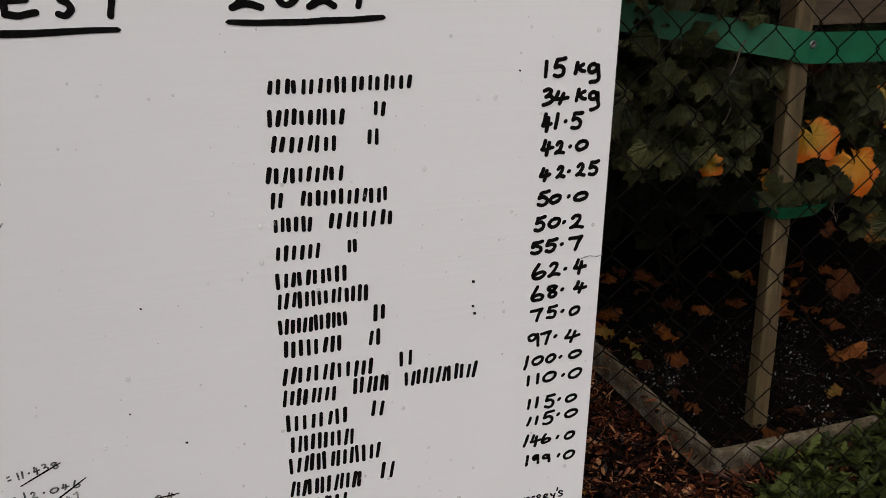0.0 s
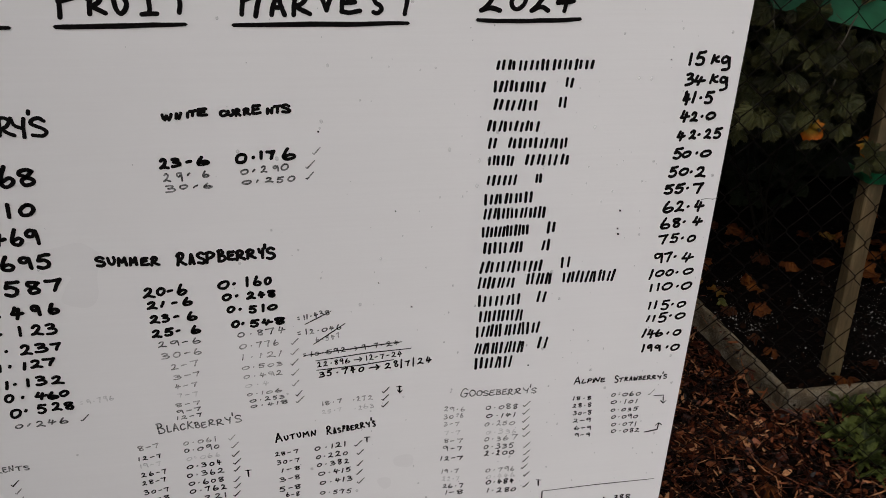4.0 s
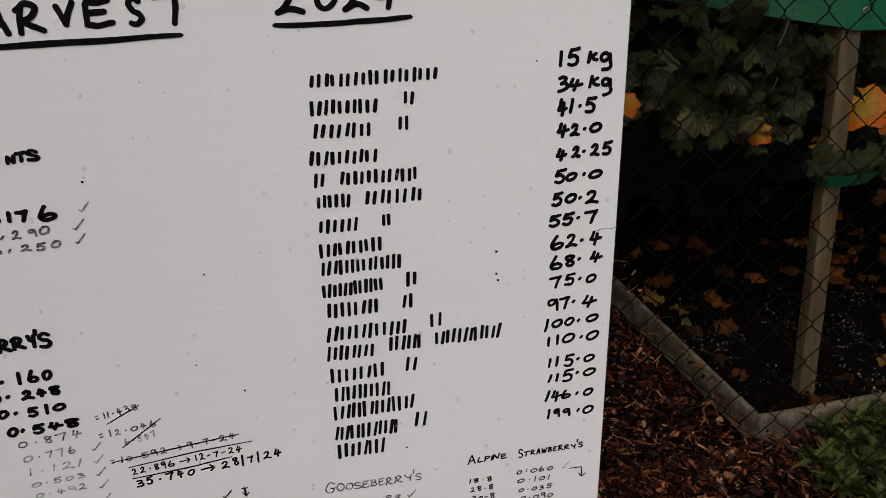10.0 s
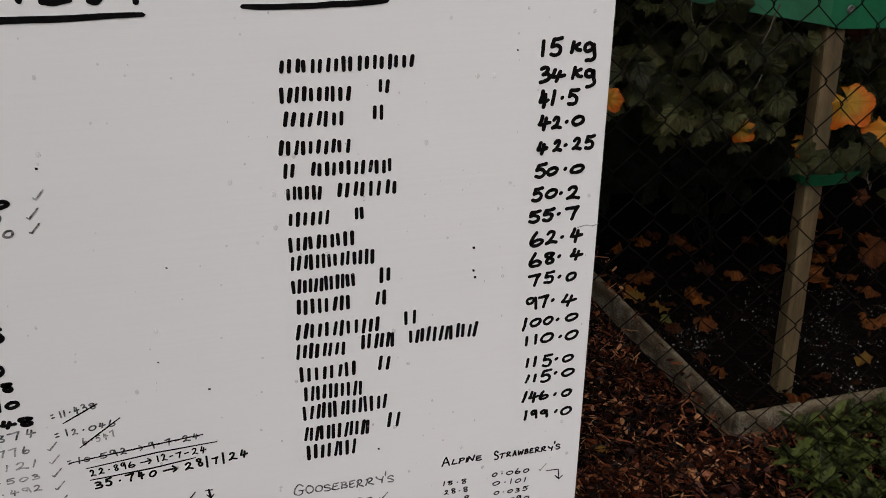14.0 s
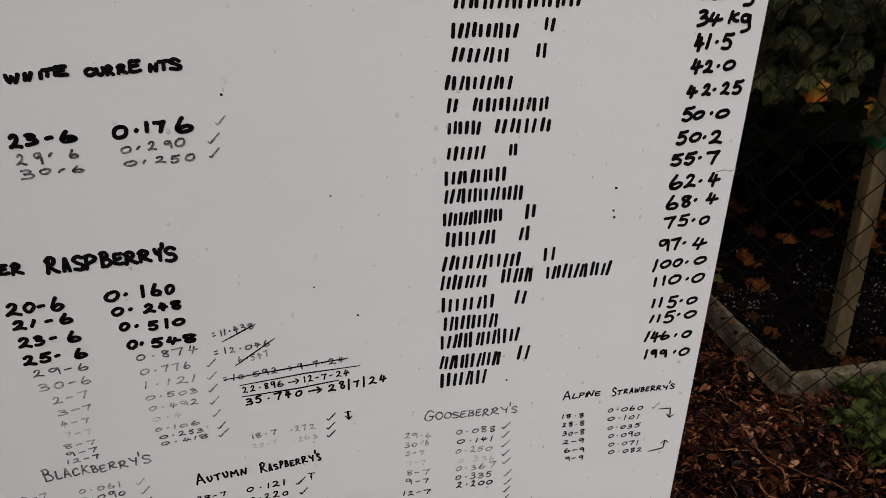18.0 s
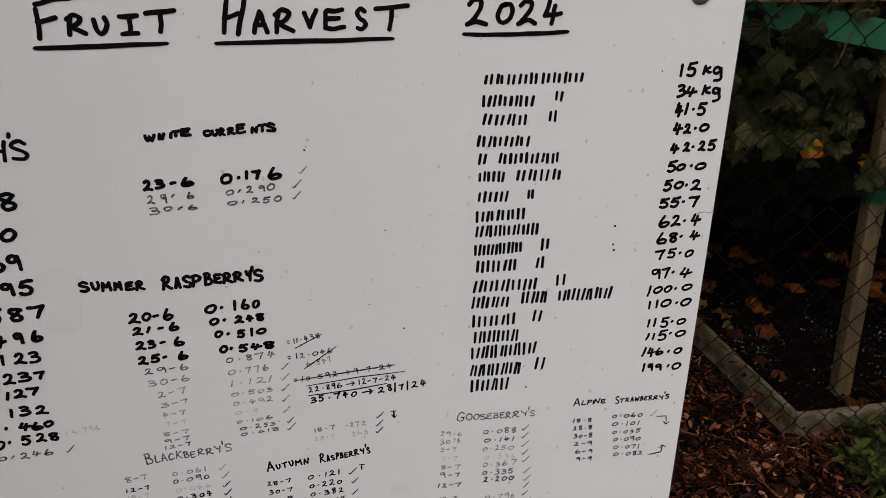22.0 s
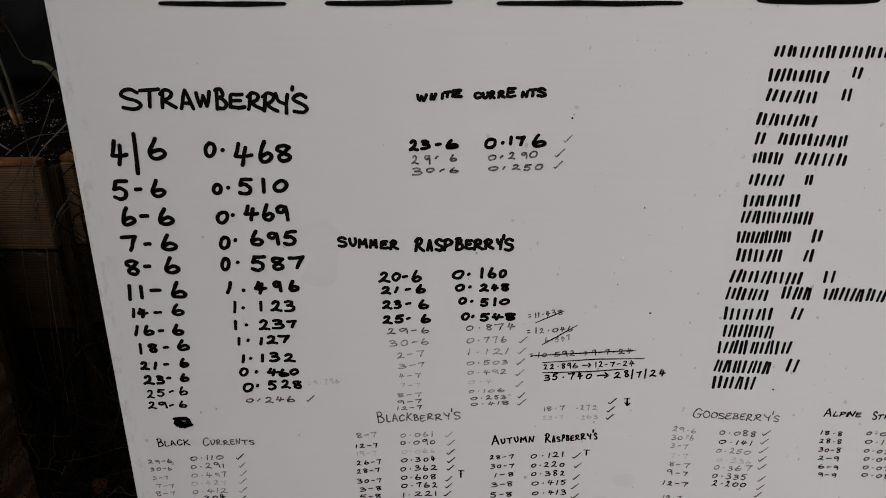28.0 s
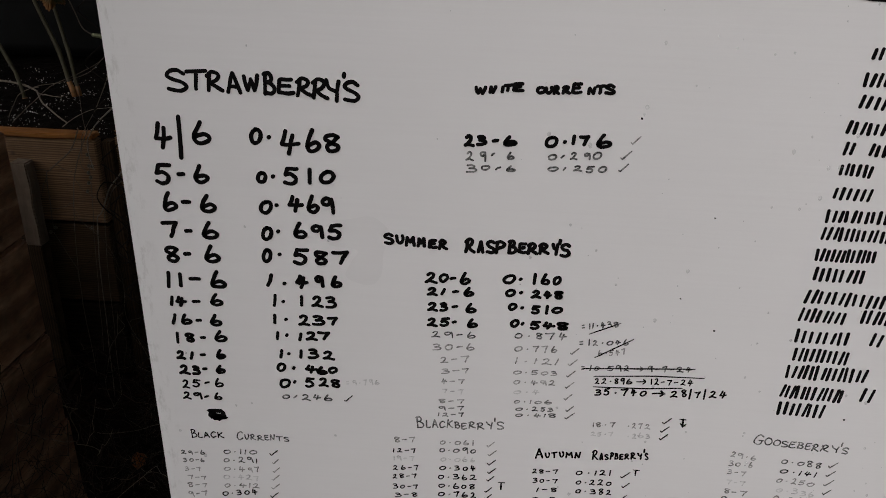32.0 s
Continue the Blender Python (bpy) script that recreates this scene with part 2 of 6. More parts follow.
def rail_material():
    """Old timber: beige-grey grain with flaking red-brown stain and black blotches."""
    n = Nodes("flaking_stained_rail")
    flat = n.coords("Object", (1, 1, 1))
    grain = n.noise(n.coords("Object", (5, 40, 40)), 2.0, 6, 0.7, 0.5)
    flake = n.noise(n.coords("Object", (0.6, 1, 1)), 26, 8, 0.72, 0.3)
    blot = n.noise(flat, 9, 5, 0.65)
    col = n.ramp(grain, [(0.28, (0.085, 0.050, 0.024)), (0.5, (0.23, 0.15, 0.075)), (0.75, (0.46, 0.33, 0.19))])
    red = n.ramp(grain, [(0.3, (0.075, 0.022, 0.010)), (0.7, (0.24, 0.085, 0.038))])
    col = n.mix(n.ramp(flake, [(0.42, (0, 0, 0)), (0.52, (0.92, 0.92, 0.92))]), col, red)
    col = n.mix(n.ramp(blot, [(0.56, (0, 0, 0)), (0.72, (0.85, 0.85, 0.85))]), col, (0.022, 0.014, 0.008))
    n.bump(n.math("ADD", grain, flake), 0.5, 0.003)
    return n.done(col, 0.65, spec=0.3)


BOARD = board_material()
INK = ink_material("black_marker_ink", (0.004, 0.0035, 0.0035), (0.02, 0.018, 0.017), 0.52)
GREY = ink_material("worn_marker_ink", (0.055, 0.055, 0.055), (0.31, 0.305, 0.30), 0.46, 0.13)
FADED = ink_material("faded_marker_ink", (0.16, 0.155, 0.15), (0.50, 0.49, 0.485), 0.44, 0.13)
FAINT = ink_material("nearly_rubbed_out_ink", (0.40, 0.395, 0.39), (0.69, 0.68, 0.675), 0.40, 0.12)
BAR = ink_material("plain_black_bar_ink", (0.004, 0.0035, 0.0035), (0.022, 0.019, 0.018), 0.54)
RAIL_WOOD = rail_material()
SLEEPER_WOOD = wood_material("wet_sleeper_wood", (0.086, 0.040, 0.021), (0.170, 0.086, 0.045), (0.29, 0.175, 0.104), (9, 34, 34), 0.5, 0.75, 0.35, 0.7)
PALE_SLEEPER = wood_material("dry_grey_sleeper_wood", (0.105, 0.068, 0.046), (0.21, 0.142, 0.097), (0.32, 0.232, 0.165), (7, 34, 60), 0.7, 0.6, 0.15, 0.8, 26)
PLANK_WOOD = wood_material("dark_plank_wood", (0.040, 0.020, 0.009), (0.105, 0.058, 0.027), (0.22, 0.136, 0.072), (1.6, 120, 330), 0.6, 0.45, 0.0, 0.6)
# a darker board, its colour lowered further for the shade in the gap
DARK_SHADED_PLANK = wood_material("dark_shaded_plank", (0.012, 0.0065, 0.003), (0.030, 0.017, 0.008), (0.060, 0.038, 0.020), (1.6, 120, 330), 0.7, 0.6, gloss=0.12)
ORANGE_WOOD = wood_material("orange_stained_wood", (0.12, 0.045, 0.010), (0.33, 0.135, 0.030), (0.50, 0.23, 0.06), (3, 30, 30), 0.40, 0.5)
BED_WOOD = wood_material("weathered_bed_board", (0.036, 0.023, 0.012), (0.084, 0.058, 0.031), (0.20, 0.152, 0.090), (14, 26, 26), 0.8, 0.6, 0.35, 0.7, 0.0, 0.35)
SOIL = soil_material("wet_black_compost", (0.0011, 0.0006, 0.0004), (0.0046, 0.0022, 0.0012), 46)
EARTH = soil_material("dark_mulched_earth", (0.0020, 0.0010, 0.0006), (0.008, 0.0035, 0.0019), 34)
CHIPS = island_material("wet_bark_chips", [(0.25, (0.0042, 0.0010, 0.0006)), (0.48, (0.021, 0.0046, 0.0019)), (0.63, (0.078, 0.0180, 0.0068)), (0.76, (0.22, 0.068, 0.025)), (0.88, (0.60, 0.32, 0.15))], 0.45, mottled=0.30, spec=0.18)
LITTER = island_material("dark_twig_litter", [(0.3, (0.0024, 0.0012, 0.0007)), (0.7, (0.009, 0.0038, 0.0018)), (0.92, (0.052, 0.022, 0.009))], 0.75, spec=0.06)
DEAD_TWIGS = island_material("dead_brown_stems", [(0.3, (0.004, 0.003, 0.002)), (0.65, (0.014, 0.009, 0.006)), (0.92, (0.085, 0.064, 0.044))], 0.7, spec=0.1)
PERLITE = island_material("white_perlite", [(0.2, (0.30, 0.29, 0.27)), (0.8, (0.62, 0.61, 0.58))], 0.8, 300, 0.3)
GREEN_LEAF = leaf_material("dark_green_leaf", [(0.25, (0.011, 0.0135, 0.0028)), (0.5, (0.038, 0.042, 0.010)), (0.75, (0.118, 0.118, 0.038))], (0.07, 0.045, 0.010), (0.075, 0.080, 0.032), 0.25, 0.36, 0.40, 1.3)
YOUNG_LEAF = leaf_material("yellowing_green_leaf", [(0.2, (0.010, 0.014, 0.003)), (0.55, (0.026, 0.029, 0.006)), (0.85, (0.075, 0.060, 0.012))], (0.20, 0.065, 0.007), (0.035, 0.038, 0.012), 0.7, 0.45, 0.25)
ORANGE_LEAF = leaf_material("orange_autumn_leaf", [(0.30, (0.37, 0.145, 0.008)), (0.46, (0.30, 0.150, 0.011)), (0.60, (0.165, 0.120, 0.016)), (0.76, (0.070, 0.070, 0.014))], (0.38, 0.075, 0.003), (0.18, 0.11, 0.016), 0.95, 0.55, 0.2, 0.4, 0.56, 0.98)
BROWN_LEAF = leaf_material("brown_fallen_leaf", [(0.2, (0.015, 0.0042, 0.0009)), (0.5, (0.074, 0.020, 0.0032)), (0.8, (0.30, 0.096, 0.015))], (0.035, 0.009, 0.002), (0.10, 0.036, 0.009), 0.4, 0.65, 0.14)
OCHRE_LEAF = leaf_material("ochre_fallen_leaf", [(0.2, (0.07, 0.06, 0.014)), (0.5, (0.17, 0.095, 0.016)), (0.8, (0.28, 0.16, 0.03))], (0.22, 0.07, 0.01), (0.18, 0.12, 0.04), 0.6, 0.7, 0.15)
# darker copy of the bush leaf; deep shade is put into its colour
SHADE_LEAF = leaf_material("shade_darkened_leaf", [(0.2, (0.005, 0.008, 0.0035)), (0.6, (0.012, 0.016, 0.007)), (0.9, (0.026, 0.032, 0.014))], (0.025, 0.02, 0.006), (0.02, 0.026, 0.013), 0.2, 0.55, 0.10)
WEED_LEAF = weed_material()
CANE = plain_material("brown_cane", (0.022, 0.020, 0.008), (0.052, 0.045, 0.019), 0.55, 18)
CANE_BASE = plain_material("orange_brown_cane_base", (0.075, 0.032, 0.008), (0.24, 0.105, 0.022), 0.55, 40)
TWIG = plain_material("dry_brown_twig", (0.030, 0.022, 0.014), (0.085, 0.068, 0.046), 0.7, 40)
POD = plain_material("dull_green_seed_pod", (0.016, 0.015, 0.008), (0.045, 0.040, 0.020), 0.45, 60)
WIRE = plain_material("dark_coated_wire", (0.003, 0.0022, 0.0017), (0.008, 0.0055, 0.004), 0.7, 200, 0, 0.2, 0.06)
STRAP = plain_material("green_plastic_strap", (0.004, 0.080, 0.032), (0.010, 0.135, 0.058), 0.38, 14, 0, 0.25)
STEEL = plain_material("dull_steel", (0.16, 0.16, 0.155), (0.32, 0.32, 0.31), 0.5, 90, 1.0)
RUBBER = plain_material("dark_rubber_washer", (0.045, 0.045, 0.045), (0.09, 0.088, 0.086), 0.55, 120)
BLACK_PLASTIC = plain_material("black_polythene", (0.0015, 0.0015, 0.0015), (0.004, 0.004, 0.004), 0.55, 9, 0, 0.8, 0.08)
# near-black backing; its colour stands for the dark depth between hedge leaves
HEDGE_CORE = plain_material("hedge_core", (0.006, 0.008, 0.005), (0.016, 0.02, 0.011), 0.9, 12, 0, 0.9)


def water_material():
    """Clear drops: mostly see-through, with a wet glint."""
    n = Nodes("rain_water")
    n.bsdf.inputs["Alpha"].default_value = 0.18
    return n.done((0.97, 0.97, 0.97), 0.18)


WATER = water_material()


# ---- building helpers ----
rng = random.Random(7)


def mesh_of(name, verts, faces, material, smooth=False, uvs=None):
    me = bpy.data.meshes.new(name)
    me.from_pydata([tuple(v) for v in verts], [], faces)
    if uvs is not None:
        layer = me.uv_layers.new(name="leaf")
        idx = np.empty(len(me.loops), dtype=np.int32)
        me.loops.foreach_get("vertex_index", idx)
        layer.data.foreach_set("uv", np.asarray(uvs, dtype=np.float32)[idx].ravel())
    if smooth:
        me.polygons.foreach_set("use_smooth", [True] * len(me.polygons))
    me.materials.append(material)
    return me


def put(name, me, parent=None, m=None, label=""):
    ob = new(name, me)
    if parent is not None:
        ob.parent = parent
    if m is not None:
        ob.matrix_basis = m
    return tagged(ob, label)


def part(name, bm, material, parent, label="", m=None, smooth=False):
    me = bpy.data.meshes.new(name)
    bm.to_mesh(me)
    bm.free()
    if smooth:
        me.polygons.foreach_set("use_smooth", [True] * len(me.polygons))
    me.materials.append(material)
    return put(name, me, parent, m, label)


def thing(name, label, category, at=(0, 0, 0), group="", kind=""):
    ob = new(name)
    ob.empty_display_size = 0.05
    ob.location = at
    return tagged(ob, label, category, group, kind)


def timber(lx, ly, lz, bevel=0.006, wear=0.002, cuts=14, seed=0):
    """A sawn timber with its long side along x, its edges rounded and worn."""
    bm = bmesh.new()
    bmesh.ops.create_cube(bm, size=1.0)
    bmesh.ops.scale(bm, vec=(lx, ly, lz), verts=bm.verts)
    bmesh.ops.bevel(bm, geom=list(bm.edges), offset=bevel, segments=2, affect="EDGES")
    long_edges = [e for e in bm.edges if abs(e.verts[0].co.x - e.verts[1].co.x) > 0.6 * lx]
    bmesh.ops.subdivide_edges(bm, edges=long_edges, cuts=cuts, use_grid_fill=True)
    for v in bm.verts:
        p = v.co * 9 + Vector((seed * 3.1, seed, 0))
        v.co += wear * noise.noise_vector(p) + 0.6 * wear * noise.noise_vector(p * 5)
    return bm


def tube(points, radii, sides=6):
    """Vertices and faces of a tapered tube along points."""
    pts = [Vector(p) for p in points]
    if isinstance(radii, (int, float)):
        radii = [radii] * len(pts)
    verts, faces = [], []
    for i, p in enumerate(pts):
        d = (pts[min(i + 1, len(pts) - 1)] - pts[max(i - 1, 0)]).normalized()
        side = d.cross(Vector((0.31, 0.2, 0.93))).normalized()
        up = side.cross(d)
        for k in range(sides):
            a = 2 * math.pi * k / sides
            verts.append(p + radii[i] * (math.cos(a) * side + math.sin(a) * up))
    for i in range(len(pts) - 1):
        for k in range(sides):
            a, b = i * sides + k, i * sides + (k + 1) % sides
            faces.append((a, b, b + sides, a + sides))
    faces.append(tuple(range(sides))[::-1])
    faces.append(tuple(range((len(pts) - 1) * sides, len(pts) * sides)))
    return verts, faces


def tube_part(name, points, radii, material, parent, sides=6, label=""):
    v, f = tube(points, radii, sides)
    return put(name, mesh_of(name, v, f, material, True), parent, None, label)


def bend(a, b, sag=0.0, n=9, wob=0.0, seed=0):
    """Points from a to b that sag and wander."""
    a, b = Vector(a), Vector(b)
    out = []
    for i in range(n):
        s = i / (n - 1)
        p = a.lerp(b, s) + Vector((0, 0, -sag * 4 * s * (1 - s)))
        p += wob * noise.noise_vector(Vector((s * 3.3, seed * 7.7, 1.5))) * min(1.0, 6 * s, 6 * (1 - s) + 0.15)
        out.append(p)
    return out


def join(pieces):
    """One vertex and face list, and uvs, from many."""
    verts, faces, uvs = [], [], []
    for v, f, *u in pieces:
        base = len(verts)
        verts.extend(v)
        faces.extend(tuple(i + base for i in face) for face in f)
        if u:
            uvs.extend(u[0])
    return verts, faces, (uvs or None)


# ---- ground ----
def ground_sheet():
    xs = np.r_[-60, -20, np.arange(-3.2, 5.2, 0.12), 20, 60]
    ys = np.r_[-60, -20, np.arange(-2.6, 4.4, 0.12), 20, 60]
    verts = [(x, y, -0.012 + 0.022 * noise.noise(Vector((x * 2.1, y * 2.1, 0))) if abs(x) < 8 else -0.012) for y in ys for x in xs]
    w = len(xs)
    faces = [(j * w + i, j * w + i + 1, (j + 1) * w + i + 1, (j + 1) * w + i) for j in range(len(ys) - 1) for i in range(w - 1)]
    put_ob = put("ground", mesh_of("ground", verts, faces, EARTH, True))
    return tagged(put_ob, "dark damp earth under bark mulch", "ground", kind="structure")


ground_sheet()


def chip(length, width, thick, at, turn):
    """A splintered sliver of bark."""
    pts = []
    for sx, k in ((-1, 0.55), (-0.35, 1.0), (0.4, 0.9), (1, 0.35)):
        for sy, sz in ((-1, -1), (1, -1), (1, 1), (-1, 1)):
            pts.append(Vector((sx * length / 2, sy * width * k / 2 * rng.uniform(0.75, 1.2), sz * thick / 2 * k)))
    faces = [(3, 2, 1, 0), (12, 13, 14, 15)]
    for r in range(3):
        for k in range(4):
            a, b = r * 4 + k, r * 4 + (k + 1) % 4
            faces.append((a, b, b + 4, a + 4))
    m = Matrix.Translation(at) @ Euler(turn).to_matrix().to_4x4()
    return [m @ p for p in pts], faces


def mulch():
    pieces = []
    for i in range(31000):
        x, y = min(rng.uniform(1.3, 3.7), rng.uniform(1.3, 4.2)), rng.uniform(0.2, 2.6) if i % 8 else rng.uniform(0.92, 1.085)
        if x > 2.322 and y > 1.07:
            continue
        if i % 5 < 3:
            ln = 0.006 + 0.036 * rng.random() ** 2.0
            wd = ln * rng.uniform(0.22, 0.62)
        else:
            ln = 0.012 + 0.075 * rng.random() ** 2.6
            wd = 0.0018 + 0.008 * rng.random() ** 2
        # the mulch is banked up against the bed boards
        bank = 0.032 * max(0.0, 1 - (1.09 - y) / 0.13) if x > 2.30 else 0.0
        if i % 23 == 0:
            ln = rng.uniform(0.022, 0.055)
            wd = ln * rng.uniform(0.25, 0.45)
        pieces.append(chip(ln, wd, 0.0010 + 0.002 * rng.random(), (x, y, 0.006 + 0.034 * rng.random() + bank * rng.uniform(0.5, 1.0)), (rng.gauss(0, 0.8), rng.gauss(0, 0.45), rng.uniform(0, 6.3))))
    for _ in range(8000):
        x, y = rng.gauss(0.8, 2.0), 0.2 - abs(rng.gauss(0, 1.9))
        if x < -0.95:
            continue
        pieces.append(chip(0.012 + 0.08 * rng.random() ** 2, 0.004 + 0.014 * rng.random(), 0.003, (x, y, 0.006 + 0.02 * rng.random()), (rng.gauss(0, 0.4), rng.gauss(0, 0.2), rng.uniform(0, 6.3))))
    for _ in range(90):
        x, y = rng.uniform(1.4, 2.6), rng.uniform(0.3, 2.2)
        if x > 2.30 and y > 1.05:
            continue
        a, ln = rng.uniform(0, 6.3), rng.uniform(0.08, 0.28)
        pts = bend((x, y, 0.03 + 0.015 * rng.random()), (x + ln * math.cos(a), y + ln * math.sin(a), 0.03 + 0.02 * rng.random()), -0.008, 7, 0.03, rng.uniform(0, 99))
        pieces.append(tube(pts, [rng.uniform(0.0012, 0.0026)] * 7, 5))
    v, f, _ = join(pieces)
    tagged(put("bark_mulch", mesh_of("bark_mulch", v, f, CHIPS)), "wet reddish-brown bark chips covering the path", "mulch", kind="stuff")
    pieces = []
    for _ in range(2600):
        x, y = rng.uniform(-1.6, 1.2), rng.uniform(0.05, 2.0)
        big = rng.random() ** 2
        pieces.append(chip(0.02 + 0.11 * big, 0.004 + 0.012 * rng.random(), 0.003 + 0.004 * rng.random(), (x, y, 0.01 + 0.05 * rng.random()), (rng.gauss(0, 0.4), rng.gauss(0, 0.35), rng.uniform(0, 6.3))))
    for _ in range(2600):
        x, y = rng.uniform(2.38, 4.2), 1.13 + 1.5 * rng.random() ** 1.4
        ln = 0.006 + 0.03 * rng.random() ** 2
        pieces.append(chip(ln, ln * rng.uniform(0.15, 0.8), 0.0015, (x, y, 0.082 + 0.016 * rng.random()), (rng.gauss(0, 0.5), rng.gauss(0, 0.4), rng.uniform(0, 6.3))))
    v, f, _ = join(pieces)
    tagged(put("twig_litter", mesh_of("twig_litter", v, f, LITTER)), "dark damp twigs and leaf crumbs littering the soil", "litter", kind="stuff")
    pieces = []
    for _ in range(1500):
        x, y = rng.uniform(-0.66, 0.02), rng.uniform(0.14, 1.40)
        a, ln = rng.uniform(0, 6.3), rng.uniform(0.08, 0.34)
        z = 0.02 + 0.62 * rng.random() ** 1.5
        end = (max(-0.68, x + ln * math.cos(a) * 0.7), min(1.44, max(0.05, y + ln * math.sin(a) * 0.7)), max(0.01, z + rng.uniform(-0.22, 0.24)))
        pts = bend((x, y, z), end, rng.uniform(-0.05, 0.06), 12, 0.035, rng.uniform(0, 99))
        pieces.append(tube(pts, [rng.uniform(0.0003, 0.0009)] * 12, 4))
    v, f, _ = join(pieces)
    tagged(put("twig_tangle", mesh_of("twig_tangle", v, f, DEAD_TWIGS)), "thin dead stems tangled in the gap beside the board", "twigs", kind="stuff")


mulch()

# ---- the sign board ----
board = thing("sign_board", "white plastic board with handwritten black marker harvest figures, wet with rain", "sign")


def board_panel():
    bm = bmesh.new()
    bmesh.ops.create_cube(bm, size=1.0)
    bmesh.ops.scale(bm, vec=(1.22, 0.009, 1.22), verts=bm.verts)
    bmesh.ops.bevel(bm, geom=list(bm.edges), offset=0.0014, segments=2, affect="EDGES")
    bmesh.ops.translate(bm, vec=(0.61, 0.0045, 1.09), verts=bm.verts)
    for v in bm.verts:
        if v.co.z > 1.6:
            v.co.z += -0.0105 + 0.006 * v.co.x
    part("panel", bm, BOARD, board)


board_panel()

INK_Y = -0.0005


def smooth_pen(points):
    """A flowing pen line through a few points."""
    p = np.array(points, float)
    if len(p) == 2:
        return np.array([p[0] + (p[1] - p[0]) * k / 6 for k in range(7)])
    q = np.concatenate([[2 * p[0] - p[1]], p, [2 * p[-1] - p[-2]]])
    out = []
    for a, b, c, d in zip(q, q[1:], q[2:], q[3:]):
        for k in range(6):
            u = k / 6
            out.append(0.5 * (2 * b + (c - a) * u + (2 * a - 5 * b + 4 * c - d) * u * u + (3 * b - a - 3 * c + d) * u ** 3))
    return np.array(out + [p[-1]])


GLYPHS = {}


def hand_glyph(ch, wide, *strokes):
    """One hand-drawn character: its usual width for a height of one, and its pen strokes in a unit box."""
    GLYPHS[ch] = (wide, [smooth_pen(s) for s in strokes])


hand_glyph("A", 0.72, [(0, 0), (0.24, 0.58), (0.46, 1.0)], [(0.46, 1.0), (0.72, 0.55), (1, 0)], [(0.14, 0.33), (0.5, 0.36), (0.84, 0.36)])
hand_glyph("B", 0.66, [(0.14, 1.0), (0.10, 0.5), (0.06, 0.0)], [(0.0, 0.95), (0.5, 1.0), (0.76, 0.8), (0.5, 0.6), (0.14, 0.54)], [(0.14, 0.54), (0.7, 0.52), (1.0, 0.28), (0.7, 0.06), (0.06, 0.02)])
hand_glyph("C", 0.76, [(0.94, 0.86), (0.62, 1.0), (0.2, 0.78), (0.02, 0.36), (0.28, 0.02), (0.66, 0.04), (1.0, 0.2)])
hand_glyph("E", 0.66, [(0.92, 1.0), (0.5, 0.96), (0.14, 0.92), (0.08, 0.5), (0.04, 0.06)], [(0.04, 0.06), (0.5, 0.0), (1.0, 0.08)], [(0.1, 0.5), (0.4, 0.52), (0.76, 0.58)])
hand_glyph("F", 0.78, [(0.06, 0.72), (0.07, 0.4), (0.04, 0.0)], [(0.06, 0.86), (0.5, 0.92), (1.0, 1.0)], [(0.05, 0.40), (0.3, 0.44), (0.56, 0.50)])
hand_glyph("G", 0.76, [(0.86, 0.86), (0.52, 1.0), (0.12, 0.7), (0.04, 0.3), (0.38, 0.02), (0.78, 0.14), (0.86, 0.44)], [(0.5, 0.44), (1.0, 0.46)])
hand_glyph("H", 0.72, [(0.24, 0.9), (0.12, 0.45), (0.02, 0.0)], [(1.0, 1.0), (0.76, 0.45), (0.60, 0.0)], [(0.08, 0.38), (0.4, 0.44), (0.66, 0.5)])
hand_glyph("I", 0.14, [(0.6, 1.0), (0.4, 0.0)])
hand_glyph("serif_I", 0.62, [(0.02, 0.98), (0.5, 0.97), (0.98, 1.0)], [(0.56, 0.97), (0.48, 0.04)], [(0.04, 0.0), (0.4, 0.05), (0.92, 0.04)])
hand_glyph("K", 0.72, [(0.16, 1.0), (0.02, 0.0)], [(0.86, 0.95), (0.4, 0.6), (0.1, 0.42)], [(0.24, 0.5), (0.6, 0.2), (1.0, 0.02)])
hand_glyph("L", 0.58, [(0.26, 1.0), (0.12, 0.5), (0.04, 0.06)], [(0.04, 0.06), (0.5, 0.0), (1.0, 0.06)])
hand_glyph("M", 0.92, [(0.02, 0.0), (0.14, 0.96)], [(0.14, 0.96), (0.46, 0.42)], [(0.46, 0.42), (0.86, 1.0)], [(0.86, 1.0), (1.0, 0.02)])
hand_glyph("N", 0.74, [(0.02, 0.0), (0.14, 0.94)], [(0.14, 0.94), (0.5, 0.4), (0.82, 0.06)], [(0.82, 0.06), (1.0, 1.0)])
hand_glyph("O", 0.84, [(0.54, 0.98), (0.2, 0.86), (0.02, 0.5), (0.16, 0.12), (0.52, 0.0), (0.88, 0.16), (1.0, 0.5), (0.84, 0.86), (0.42, 1.0)])
hand_glyph("P", 0.66, [(0.16, 0.96), (0.1, 0.5), (0.02, 0.0)], [(0.0, 0.9), (0.5, 1.0), (1.0, 0.82), (0.72, 0.52), (0.14, 0.42)])
hand_glyph("R", 0.80, [(0.2, 0.92), (0.12, 0.45), (0.02, 0.0)], [(0.0, 0.78), (0.36, 1.0), (0.76, 0.86), (0.62, 0.58), (0.2, 0.42)], [(0.2, 0.42), (0.56, 0.22), (1.0, 0.04)])
hand_glyph("S", 0.70, [(0.92, 0.86), (0.6, 1.0), (0.2, 0.94), (0.04, 0.74), (0.34, 0.56), (0.78, 0.42), (0.98, 0.2), (0.62, 0.02), (0.06, 0.08)])
